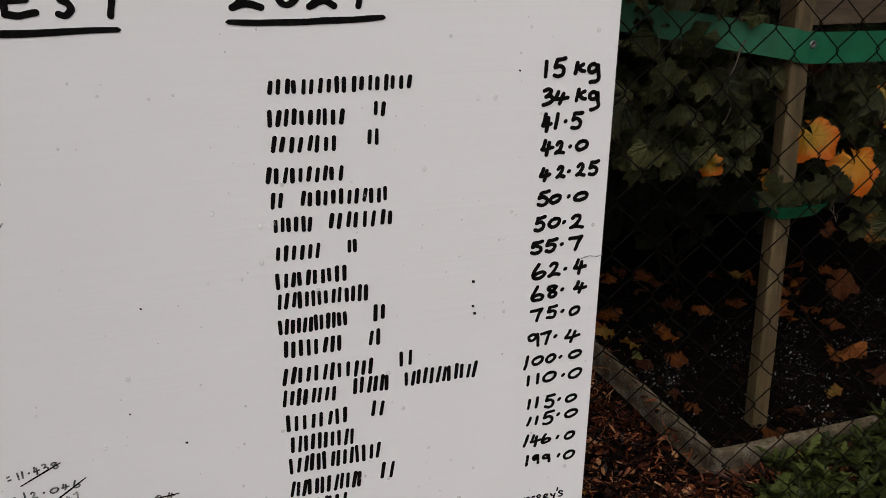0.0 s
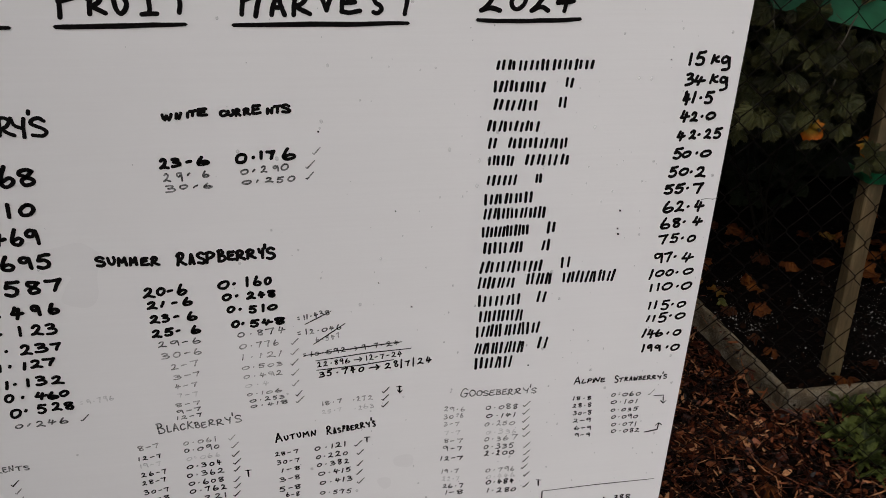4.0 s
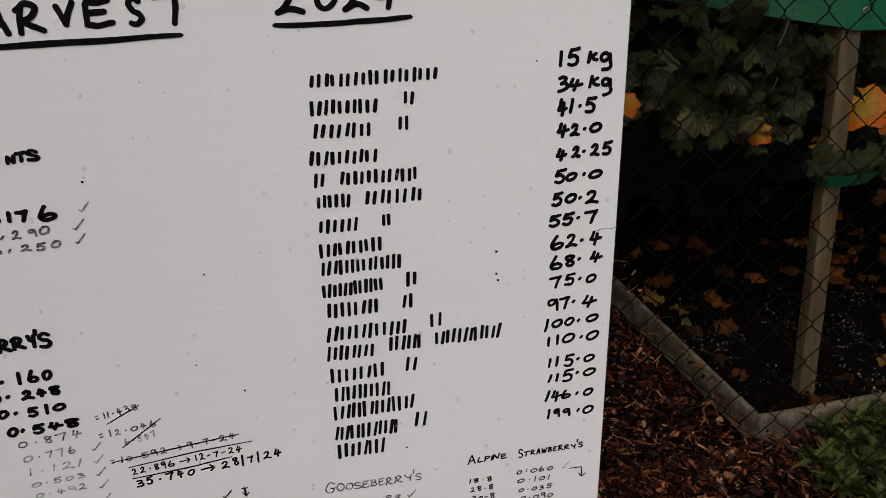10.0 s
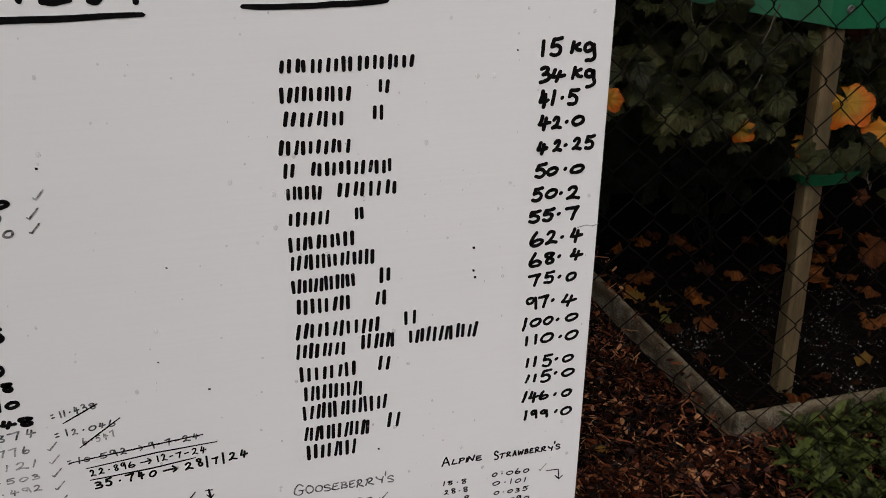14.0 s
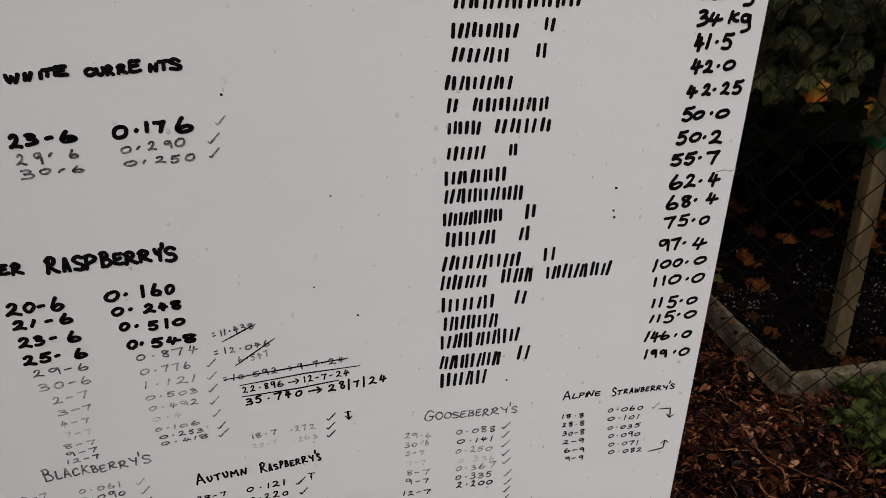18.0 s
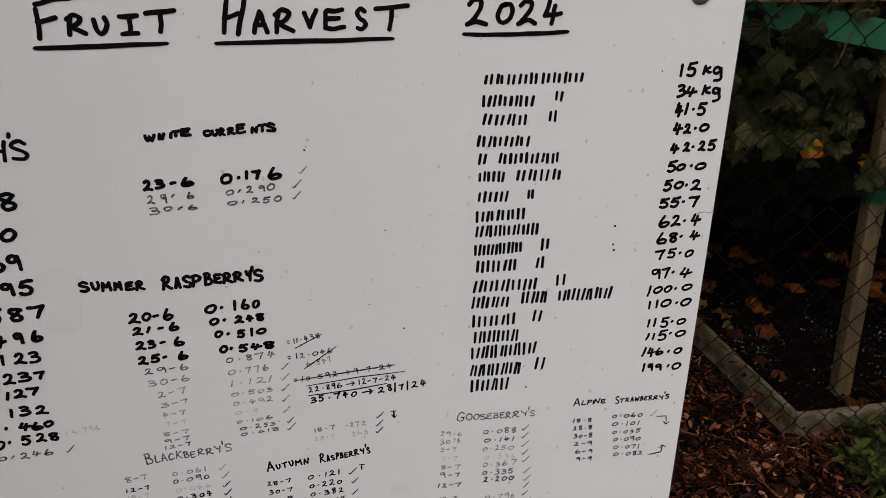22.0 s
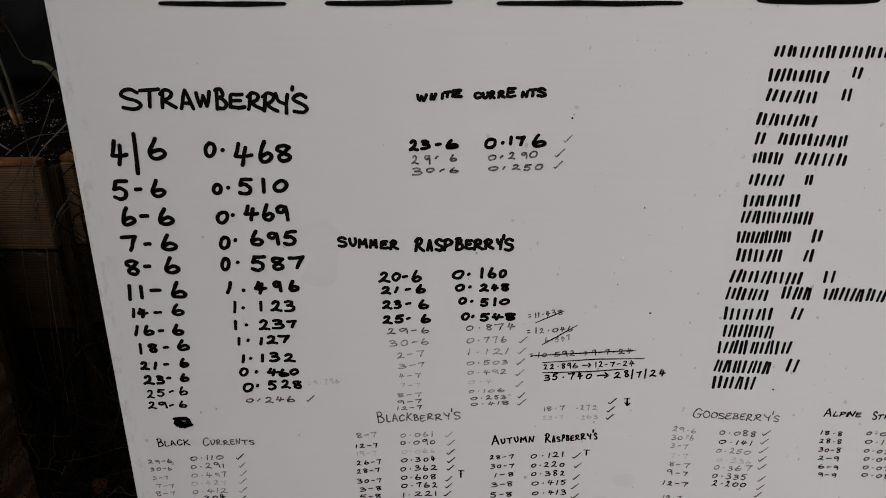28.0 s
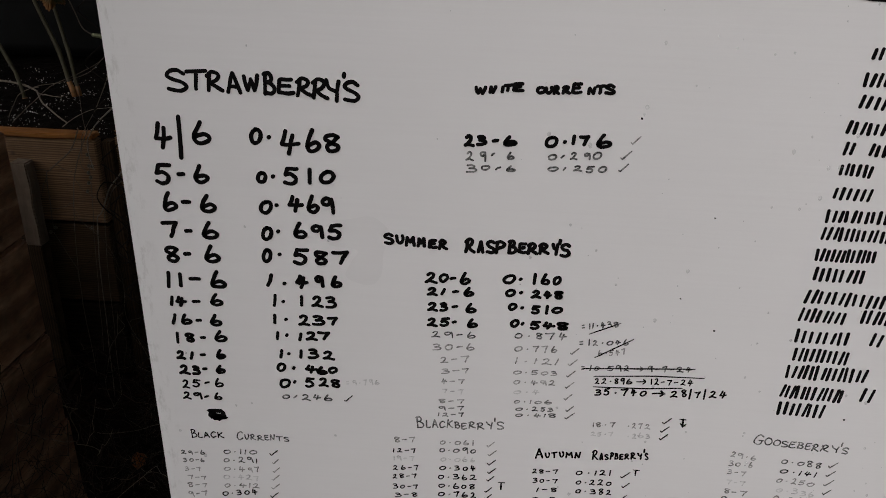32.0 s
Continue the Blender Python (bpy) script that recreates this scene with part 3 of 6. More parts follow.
hand_glyph("T", 0.86, [(0.0, 0.88), (0.5, 0.92), (1.0, 1.0)], [(0.5, 0.8), (0.46, 0.4), (0.42, 0.0)])
hand_glyph("U", 0.72, [(0.02, 0.9), (0.1, 0.34), (0.42, 0.0), (0.78, 0.2), (1.0, 0.6), (0.9, 1.0)])
hand_glyph("V", 0.76, [(0.0, 0.82), (0.22, 0.4), (0.42, 0.0)], [(0.42, 0.0), (0.7, 0.5), (1.0, 1.0)])
hand_glyph("W", 0.96, [(0.02, 0.9), (0.1, 0.4), (0.24, 0.04)], [(0.24, 0.04), (0.5, 0.72)], [(0.5, 0.72), (0.74, 0.04)], [(0.74, 0.04), (0.9, 0.5), (1.0, 1.0)])
hand_glyph("Y", 0.70, [(0.0, 1.0), (0.26, 0.66), (0.78, 0.5)], [(1.0, 0.94), (0.86, 0.5), (0.82, 0.0)])
hand_glyph("k", 0.72, [(0.22, 1.0), (0.12, 0.5), (0.0, 0.0)], [(0.86, 0.84), (0.5, 0.66), (0.14, 0.42)], [(0.3, 0.5), (0.66, 0.2), (1.0, 0.16)])
hand_glyph("g", 0.72, [(0.84, 0.84), (0.5, 1.0), (0.1, 0.9), (0.0, 0.7), (0.3, 0.56), (0.66, 0.66), (0.86, 0.9)], [(0.86, 0.92), (0.92, 0.5), (1.0, 0.2), (0.7, 0.04), (0.2, 0.0)])
hand_glyph("0", 0.86, [(0.58, 0.98), (0.24, 0.84), (0.02, 0.44), (0.14, 0.08), (0.46, 0.0), (0.82, 0.22), (1.0, 0.62), (0.88, 0.94), (0.5, 1.0)])
hand_glyph("1", 0.26, [(1.0, 1.0), (0.6, 0.5), (0.0, 0.0)])
hand_glyph("2", 0.84, [(0.14, 0.80), (0.40, 0.99), (0.72, 0.90), (0.66, 0.58), (0.34, 0.24), (0.0, 0.04)], [(0.0, 0.04), (0.44, 0.14), (1.0, 0.02)])
hand_glyph("3", 0.78, [(0.08, 0.92), (0.5, 1.0), (0.8, 0.86), (0.62, 0.64), (0.26, 0.54)], [(0.26, 0.54), (0.76, 0.52), (1.0, 0.30), (0.66, 0.06), (0.0, 0.02)])
hand_glyph("4", 0.80, [(0.30, 1.0), (0.18, 0.7), (0.0, 0.40)], [(0.0, 0.40), (0.5, 0.40), (1.0, 0.48)], [(0.66, 0.82), (0.54, 0.4), (0.42, 0.0)])
hand_glyph("5", 0.78, [(0.22, 0.94), (0.14, 0.76), (0.06, 0.56)], [(0.2, 0.94), (0.6, 0.96), (1.0, 1.0)], [(0.06, 0.56), (0.5, 0.62), (0.86, 0.42), (0.74, 0.12), (0.36, 0.0), (0.0, 0.08)])
hand_glyph("6", 0.82, [(0.46, 1.0), (0.2, 0.62), (0.03, 0.26), (0.16, 0.04), (0.5, 0.0), (0.86, 0.10), (1.0, 0.30), (0.72, 0.44), (0.4, 0.38), (0.1, 0.24)])
hand_glyph("7", 0.82, [(0.0, 0.90), (0.4, 0.92), (1.0, 1.0)], [(1.0, 1.0), (0.72, 0.56), (0.52, 0.0)])
hand_glyph("8", 0.72, [(0.98, 0.90), (0.56, 1.0), (0.14, 0.92), (0.10, 0.70), (0.52, 0.52), (0.96, 0.30), (0.80, 0.04), (0.36, 0.0), (0.22, 0.26), (0.60, 0.56), (0.92, 0.86)])
hand_glyph("9", 0.74, [(0.78, 0.92), (0.4, 1.0), (0.04, 0.82), (0.14, 0.56), (0.52, 0.54), (0.82, 0.86)], [(0.86, 0.96), (0.94, 0.5), (1.0, 0.0)])
hand_glyph("-", 0.62, [(0.0, 0.45), (0.5, 0.52), (1.0, 0.55)])
hand_glyph(".", 0.18, [(0.2, 0.4), (0.8, 0.6)])
hand_glyph("'", 0.16, [(0.7, 1.0), (0.3, 0.0)])
hand_glyph("/", 0.34, [(0.9, 1.0), (0.5, 0.4), (0.1, 0.0)])
hand_glyph("=", 0.56, [(0.0, 0.74), (1.0, 0.80)], [(0.02, 0.22), (0.98, 0.28)])
hand_glyph("→", 1.50, [(0.0, 0.48), (0.5, 0.52), (1.0, 0.50)], [(0.72, 0.84), (1.0, 0.50), (0.70, 0.18)])


def pen_stroke(p, pen, closed):
    """The flat ink of one stroke of a round-tipped pen: points and faces."""
    keep = [0] + [i for i in range(1, len(p)) if np.hypot(*(p[i] - p[i - 1])) > 1e-6]
    p = p[keep]
    n = len(p)
    if n < 2:
        p, n = np.array([p[0], p[0] + [1e-4, 0]]), 2
    ahead = np.roll(p, -1, 0) - np.roll(p, 1, 0) if closed else np.gradient(p, axis=0)
    ahead = ahead / np.maximum(np.hypot(*ahead.T), 1e-9)[:, None]
    side = np.stack([-ahead[:, 1], ahead[:, 0]], 1)
    seed = rng.uniform(0, 50)
    w = pen / 2 * np.array([1 + 0.16 * noise.noise(Vector((i * 0.16, seed, 0))) for i in range(n)])[:, None]
    pts = [*(p + side * w), *(p - side * w)]
    faces = [(i, (i + 1) % n, n + (i + 1) % n, n + i) for i in range(n if closed else n - 1)]
    if not closed:
        for end, sign in ((0, -1), (n - 1, 1)):
            base = len(pts)
            for k in range(1, 6):
                a = math.pi * k / 6
                pts.append(p[end] + w[end] * (side[end] * math.cos(a) + sign * ahead[end] * math.sin(a)))
            faces.append((end, *range(base, base + 5), n + end))
    return pts, faces


def flat_part(name, pts, faces, ink, z_lift=0.0):
    """A piece of ink on the front of the board; pts are x and z."""
    verts = [(x, INK_Y - z_lift, z) for x, z in pts]
    me = mesh_of(name, verts, faces, ink)
    flip = [p for p in me.polygons if p.normal.y > 0]
    if len(flip) * 2 > len(me.polygons):
        me.flip_normals()
    return put(name, me, board)


def inked(name, strokes, pen, ink):
    """One written group: pen strokes in board metres made into flat ink."""
    verts, faces = [], []
    for i, g in enumerate(strokes):
        pts, fc = pen_stroke(g, pen, False)
        base = len(verts)
        verts += [(q[0], INK_Y - 0.00002 * (i % 9), q[1]) for q in pts]
        faces += [tuple(k + base for k in face) for face in fc]
    return put(name, mesh_of(name, verts, faces, ink), board)


def boxed(ch, x, z, w, h, pen, lean=0.0):
    """The strokes of one character filled into a box on the board, pen width included."""
    wide, paths = GLYPHS[ch]
    every = np.concatenate(paths)
    low, size = every.min(0), np.maximum(every.max(0) - every.min(0), 1e-3)
    fw, fh = max(w - pen, 0.0006), max(h - pen, 0.0006)
    out, seed = [], rng.uniform(0, 90)
    for p in paths:
        q = (p - low) / size
        q = q + 0.07 * np.array([[noise.noise(Vector((a * 1.7, b * 1.7, seed))), noise.noise(Vector((a * 1.7, b * 1.7, seed + 40)))] for a, b in q])
        g = q * [fw, fh] + [x + pen / 2, z + pen / 2]
        out.append(g + np.stack([lean * (g[:, 1] - z - h / 2), 0 * g[:, 1]], 1))
    return out


def letters(name, ink, pen, text, *boxes):
    """A word whose characters stand in boxes of their own: left, foot, width and height in millimetres."""
    strokes = []
    for ch, (x, z, w, h) in zip(text.replace(" ", ""), boxes):
        ch = "serif_I" if text == "FRUIT" and ch == "I" else ch
        strokes += boxed(ch, x / 1000 - 0.0006, z / 1000 - 0.0006, w / 1000 + 0.0012, h / 1000 + 0.0012, pen / 1000)
    return inked(name, strokes, 1.06 * pen / 1000, ink)


def write(text, x, z, width, cap, tilt, ink, weight, name):
    """One hand-lettered group: baseline start, width, capital height, slope in degrees."""
    pen = max(0.0018, 1.14 * weight * cap)
    cells, advance, first = [], 0.0, True
    for ch in text:
        if ch == " ":
            advance, first = advance + 0.34, True
            continue
        w = GLYPHS[ch][0] * rng.uniform(0.84, 1.14)
        lift = rng.uniform(-0.07, 0.07)
        low, high = {"-": (0.34, 0.58), ".": (0.30, 0.50), "0": (0.02, 0.76), "=": (0.15, 0.75), "→": (0.05, 0.85), "'": (0.74, 1.20), "/": (-0.2, 1.15)}.get(ch, (lift, lift + rng.uniform(0.84, 1.04)))
        # headings: a tall first letter, then small, crowded capitals
        if name == "heading" and ch != "'":
            w *= 1.2 if first else 1.0
            low, high = (-0.08, 1.08) if first else (lift, lift + rng.uniform(0.66, 0.84))
        advance += 0.16 if ch == "." else 0.0
        cells.append((ch, advance, w, low, high))
        advance += w + (rng.uniform(0.02, 0.12) if name == "heading" else 0.48 if ch == "." else rng.uniform(0.18, 0.34))
        first = False
    total = cells[-1][1] + cells[-1][2]
    scale = width / total
    strokes = []
    for ch, left, w, low, high in cells:
        strokes += boxed(ch, left * scale, low * cap, w * scale, max((high - low) * cap, pen * 1.05), pen, rng.uniform(-0.08, 0.10))
    a = radians(tilt)
    turn = np.array([[math.cos(a), math.sin(a)], [-math.sin(a), math.cos(a)]])
    return inked(name, [g @ turn + [x, z] for g in strokes], pen, ink)


def ribbon(points, width, taper=0.7):
    """The outline of a pen stroke with round ends."""
    p = [Vector((a, b)) for a, b in points]
    fine = []
    for i in range(len(p) - 1):
        n = max(2, int((p[i + 1] - p[i]).length / 0.012))
        fine.extend(p[i].lerp(p[i + 1], k / n) for k in range(n))
    fine.append(p[-1])
    left, right = [], []
    seed = rng.uniform(0, 50)
    for i, c in enumerate(fine):
        d = (fine[min(i + 1, len(fine) - 1)] - fine[max(i - 1, 0)]).normalized()
        nrm = Vector((-d.y, d.x))
        s = i / (len(fine) - 1)
        w = width / 2 * (taper + (1 - taper) * math.sin(math.pi * s) ** 0.5) * (1 + 0.18 * noise.noise(Vector((s * 6, seed, 0))))
        c = c + nrm * 0.15 * width * noise.noise(Vector((s * 4, seed, 9)))
        left.append(c + nrm * w)
        right.append(c - nrm * w)
    d0, d1 = (fine[1] - fine[0]).normalized(), (fine[-1] - fine[-2]).normalized()
    loop = left + [fine[-1] + d1 * width * 0.42] + right[::-1] + [fine[0] - d0 * width * 0.42]
    n = len(fine)
    faces = [(i, i + 1, 2 * n - 1 - i, 2 * n - i) for i in range(n - 1)]
    faces += [(n - 1, n, n + 1), (2 * n + 1, 0, 2 * n)]
    return [(q.x, q.y) for q in loop], faces


def rule(name, points, width, ink):
    pts, faces = ribbon(points, width)
    return flat_part(name, pts, faces, ink, 0.0002)


def tick(x, z, ink):
    r = rng.uniform(0.85, 1.15)
    pts, faces = ribbon([(x - 0.0044 * r, z - rng.uniform(0.0008, 0.0036)), (x - 0.0026 * r, z - 0.0045), (x + 0.0066 * r, z + 0.0056 * r)], 0.0020)
    return flat_part("tick_mark", pts, faces, ink, 0.0001)


def plain_bars(count, x, z, width, height, tilt):
    """Plain upright pen bars, two in the place of each letter of a name."""
    pitch, a, pen = width / count, radians(tilt), 0.0041
    for i in range(count):
        gap = min(pitch * 0.48, height * 0.5)
        for side in (-0.5, 0.5):
            cx, lean = (i + 0.5) * pitch + side * gap + rng.uniform(-0.0006, 0.0006), rng.uniform(-0.02, 0.18)
            foot, head = rng.uniform(-0.001, 0.001) + pen / 2, height * rng.uniform(0.94, 1.10) - pen / 2
            px, pz = np.linspace(cx + lean * foot, cx + lean * head, 5), np.linspace(foot, head, 5)
            inked("plain_bar", [np.stack([x + px * math.cos(a) - pz * math.sin(a), z + px * math.sin(a) + pz * math.cos(a)], 1)], pen * rng.uniform(0.9, 1.1), BAR)


letters("heading", INK, 5.6, "SOFT", (142, 1630, 40, 46), (189, 1630, 32, 25), (225, 1633, 28, 24), (259, 1631, 30, 29))
letters("heading", INK, 5.4, "FRUIT", (338, 1630, 43, 47), (370, 1632, 23, 27), (399, 1633, 18, 22), (428, 1632, 23, 25), (458, 1634, 35, 28))
letters("heading", INK, 5.4, "HARVEST", (543, 1631, 32, 48), (578, 1632, 19, 28), (603, 1632, 25, 30), (638, 1637, 18, 24), (662, 1635, 27, 26), (701, 1634, 14, 28), (723, 1633, 45, 32))
letters("heading", INK, 5.8, "2024", (838, 1637, 29, 36), (878, 1640, 23, 26), (905, 1638, 27, 32), (939, 1637, 26, 32))
rule("underline", [(0.137, 1.618), (0.206, 1.618), (0.284, 1.619)], 0.0062, INK)
rule("underline", [(0.333, 1.620), (0.406, 1.621), (0.479, 1.623)], 0.0062, INK)
rule("underline", [(0.534, 1.622), (0.651, 1.623), (0.747, 1.624)], 0.0062, INK)
rule("underline", [(0.836, 1.628), (0.905, 1.627), (0.974, 1.629)], 0.0062, INK)
# strawberries
letters("heading", INK, 4.6, "STRAWBERRY'S", (72, 1490, 26, 28), (96, 1493, 27, 26), (121, 1492, 21, 25), (145, 1491, 18, 26), (165, 1495, 20, 21), (189, 1491, 16, 28), (206, 1493, 21, 20), (228, 1491, 21, 24), (247, 1489, 21, 26), (263, 1487, 18, 28), (284, 1516, 3, 7), (285, 1488, 20, 26))
letters("written_date", INK, 5.2, "4/6", (48, 1417, 23, 35), (78, 1406, 6, 56), (97, 1426, 23, 30))
letters("written_weight", INK, 5.0, "0.468", (168, 1430, 16, 21), (190, 1438, 4, 4), (205, 1419, 25, 32), (237, 1424, 19, 30), (259, 1425, 20, 24))
letters("written_date", INK, 5.2, "5-6", (43, 1371, 22, 29), (72, 1384, 10, 4), (93, 1375, 20, 25))
letters("written_weight", INK, 5.0, "0.510", (173, 1380, 14, 16), (192, 1388, 3, 4), (207, 1380, 20, 24), (238, 1383, 3, 21), (252, 1384, 20, 18))
letters("written_date", INK, 5.2, "6-6", (48, 1335, 20, 26), (73, 1347, 13, 4), (97, 1336, 22, 26))
letters("written_weight", INK, 5.0, "0.469", (174, 1339, 17, 19), (194, 1350, 3, 4), (211, 1344, 20, 23), (235, 1344, 16, 25), (253, 1345, 17, 22))
letters("written_date", INK, 5.2, "7-6", (43, 1298, 22, 24), (73, 1307, 10, 4), (96, 1300, 22, 24))
letters("written_weight", INK, 5.0, "0.695", (174, 1303, 15, 19), (194, 1314, 4, 5), (216, 1308, 18, 23), (239, 1310, 16, 19), (260, 1309, 19, 23))
letters("written_date", INK, 5.2, "8-6", (43, 1262, 19, 24), (68, 1274, 10, 4), (96, 1266, 21, 25))
letters("written_weight", INK, 5.0, "0.587", (173, 1271, 13, 20), (194, 1282, 3, 4), (214, 1271, 20, 24), (241, 1273, 18, 20), (264, 1275, 22, 20))
letters("written_date", INK, 5.2, "11-6", (40, 1224, 6, 25), (57, 1226, 4, 22), (71, 1238, 16, 4), (100, 1228, 22, 26))
letters("written_weight", INK, 5.0, "1.496", (176, 1236, 9, 19), (198, 1240, 4, 4), (215, 1236, 17, 21), (241, 1240, 12, 17), (262, 1241, 15, 18))
letters("written_date", INK, 4.4, "14-6", (41, 1197, 5, 15), (49, 1197, 15, 16), (72, 1204, 11, 4), (97, 1201, 18, 19))
letters("written_weight", INK, 4.2, "1.123", (183, 1206, 5, 19), (195, 1213, 4, 4), (220, 1210, 3, 16), (235, 1210, 16, 17), (254, 1210, 15, 18))
letters("written_date", INK, 4.4, "16-6", (40, 1168, 7, 17), (53, 1169, 15, 17), (74, 1175, 8, 4), (94, 1170, 16, 18))
letters("written_weight", INK, 4.2, "1.237", (182, 1180, 3, 15), (197, 1186, 4, 4), (216, 1180, 16, 17), (235, 1182, 17, 16), (255, 1184, 15, 13))
letters("written_date", INK, 4.4, "18-6", (43, 1138, 3, 18), (56, 1141, 13, 15), (77, 1148, 8, 4), (98, 1145, 17, 19))
letters("written_weight", INK, 4.2, "1.127", (184, 1155, 4, 13), (197, 1161, 4, 5), (215, 1156, 5, 13), (225, 1158, 16, 14), (241, 1160, 17, 13))
letters("written_date", INK, 4.4, "21-6", (40, 1112, 13, 14), (59, 1113, 6, 13), (74, 1120, 8, 4), (97, 1117, 14, 16))
letters("written_weight", INK, 4.2, "1.132", (187, 1126, 5, 14), (198, 1132, 4, 4), (215, 1128, 4, 14), (227, 1129, 15, 16), (247, 1129, 17, 14))
letters("written_date", INK, 4.4, "23-6", (41, 1087, 16, 16), (60, 1088, 12, 15), (75, 1097, 7, 4), (95, 1093, 13, 15))
letters("written_weight", INK, 4.2, "0.460", (182, 1104, 13, 14), (204, 1109, 4, 5), (222, 1105, 17, 14), (238, 1104, 15, 13), (254, 1107, 13, 11))
letters("written_date", INK, 3.0, "25-6", (43, 1064, 11, 14), (58, 1067, 12, 13), (76, 1074, 7, 4), (91, 1070, 12, 15))
letters("written_weight", INK, 4.0, "0.528", (184, 1077, 16, 15), (204, 1086, 4, 5), (221, 1081, 13, 17), (240, 1084, 14, 15), (257, 1084, 13, 14))
letters("written_date", INK, 3.0, "29-6", (42, 1045, 12, 13), (58, 1047, 12, 11), (73, 1050, 7, 4), (88, 1048, 11, 12))
letters("written_weight", GREY, 2.2, "0.246", (187, 1059, 11, 7), (203, 1061, 5, 5), (215, 1059, 12, 10), (231, 1061, 11, 9), (247, 1061, 11, 10))
tick(0.280, 1.067, GREY)
write("= 9.796", 0.279, 1.089, 0.047, 0.0100, 4.9, FAINT, 0.13, "written_weight")
rule("crossed_out_entry", [(0.077, 1.028), (0.095, 1.029), (0.101, 1.022), (0.080, 1.018), (0.078, 1.024), (0.099, 1.016), (0.082, 1.014), (0.102, 1.018)], 0.0075, INK)
# white currants
letters("heading", INK, 4.0, "WHITE", (438, 1505, 13, 10), (454, 1507, 9, 9), (468, 1508, 2, 8), (471, 1510, 10, 9), (481, 1510, 13, 11))
letters("heading", INK, 3.8, "CURRENTS", (508, 1509, 10, 9), (518, 1509, 9, 9), (527, 1509, 8, 11), (537, 1510, 10, 10), (548, 1511, 12, 13), (566, 1511, 9, 9), (575, 1512, 11, 11), (585, 1512, 12, 12))
letters("written_date", INK, 4.2, "23-6", (428, 1442, 12, 15), (443, 1444, 12, 13), (461, 1449, 8, 4), (474, 1445, 16, 13))
letters("written_weight", INK, 4.2, "0.176", (523, 1446, 15, 14), (544, 1452, 3, 4), (554, 1451, 3, 12), (562, 1450, 12, 13), (583, 1449, 17, 17))
letters("written_date", GREY, 2.3, "29-6", (431, 1425, 9, 11), (448, 1425, 7, 12), (461, 1432, 4, 4), (480, 1429, 8, 9))
letters("written_weight", GREY, 2.2, "0.290", (528, 1431, 10, 7), (543, 1434, 4, 4), (554, 1433, 8, 9), (570, 1434, 7, 8), (580, 1435, 10, 9))
letters("written_date", GREY, 2.2, "30-6", (432, 1410, 13, 10), (450, 1414, 10, 6), (467, 1415, 6, 4), (480, 1414, 11, 7))
letters("written_weight", GREY, 2.2, "0.250", (529, 1417, 12, 6), (547, 1419, 3, 4), (559, 1419, 10, 7), (574, 1418, 9, 8), (588, 1419, 10, 8))
tick(0.626, 1.460, FADED)
tick(0.617, 1.441, GREY)
tick(0.616, 1.426, GREY)
# summer raspberries
letters("heading", INK, 4.2, "SUMMER", (332, 1308, 13, 16), (347, 1309, 11, 14), (359, 1307, 13, 14), (374, 1307, 11, 13), (388, 1306, 12, 13), (401, 1305, 12, 15))
letters("heading", INK, 4.4, "RASPBERRY'S", (434, 1303, 14, 21), (450, 1304, 9, 17), (461, 1304, 12, 19), (472, 1304, 14, 19), (488, 1305, 12, 20), (501, 1307, 11, 15), (512, 1306, 14, 17), (526, 1307, 14, 17), (542, 1307, 9, 17), (550, 1322, 2, 8), (553, 1306, 13, 19))
letters("written_date", INK, 4.0, "20-6", (385, 1257, 16, 16), (403, 1259, 12, 13), (417, 1264, 8, 4), (430, 1258, 14, 18))
letters("written_weight", INK, 4.0, "0.160", (485, 1263, 16, 14), (505, 1269, 4, 4), (523, 1265, 3, 16), (533, 1265, 11, 16), (548, 1266, 10, 13))
letters("written_date", INK, 4.0, "21-6", (388, 1239, 14, 12), (406, 1241, 6, 10), (421, 1245, 8, 4), (436, 1241, 13, 14))
letters("written_weight", INK, 4.0, "0.248", (489, 1245, 13, 11), (507, 1250, 4, 4), (522, 1245, 13, 12), (538, 1246, 10, 11), (551, 1246, 11, 12))
letters("written_date", INK, 4.0, "23-6", (389, 1216, 14, 13), (405, 1217, 11, 13), (421, 1223, 8, 4), (439, 1217, 14, 15))
letters("written_weight", INK, 4.0, "0.510", (494, 1225, 11, 11), (510, 1228, 4, 4), (524, 1222, 11, 13), (542, 1223, 3, 13), (550, 1225, 14, 10))
letters("written_date", INK, 4.0, "25-6", (389, 1193, 14, 13), (406, 1194, 13, 14), (422, 1200, 6, 4), (442, 1195, 14, 14))
letters("written_weight", INK, 4.0, "0.548", (498, 1200, 12, 12), (512, 1204, 4, 5), (524, 1199, 13, 13), (540, 1201, 16, 11), (558, 1201, 15, 12))
write("29-6", 0.395, 1.175, 0.059, 0.0120, 3.9, GREY, 0.14, "written_date")
write("0.874", 0.505, 1.183, 0.068, 0.0120, 2.5, GREY, 0.14, "written_weight")
write("30-6", 0.397, 1.156, 0.057, 0.0130, 4.0, FADED, 0.14, "written_date")
write("0.776", 0.506, 1.163, 0.057, 0.0120, 2.0, FADED, 0.14, "written_weight")
write("2-7", 0.408, 1.137, 0.040, 0.0120, 5.7, FADED, 0.14, "written_date")
write("1.121", 0.508, 1.144, 0.058, 0.0110, 3.0, FADED, 0.14, "written_weight")
write("3-7", 0.410, 1.120, 0.038, 0.0100, 6.0, FADED, 0.14, "written_date")
write("0.503", 0.507, 1.127, 0.059, 0.0090, 2.9, FADED, 0.14, "written_weight")
write("4-7", 0.411, 1.103, 0.032, 0.0100, 5.4, FADED, 0.14, "written_date")
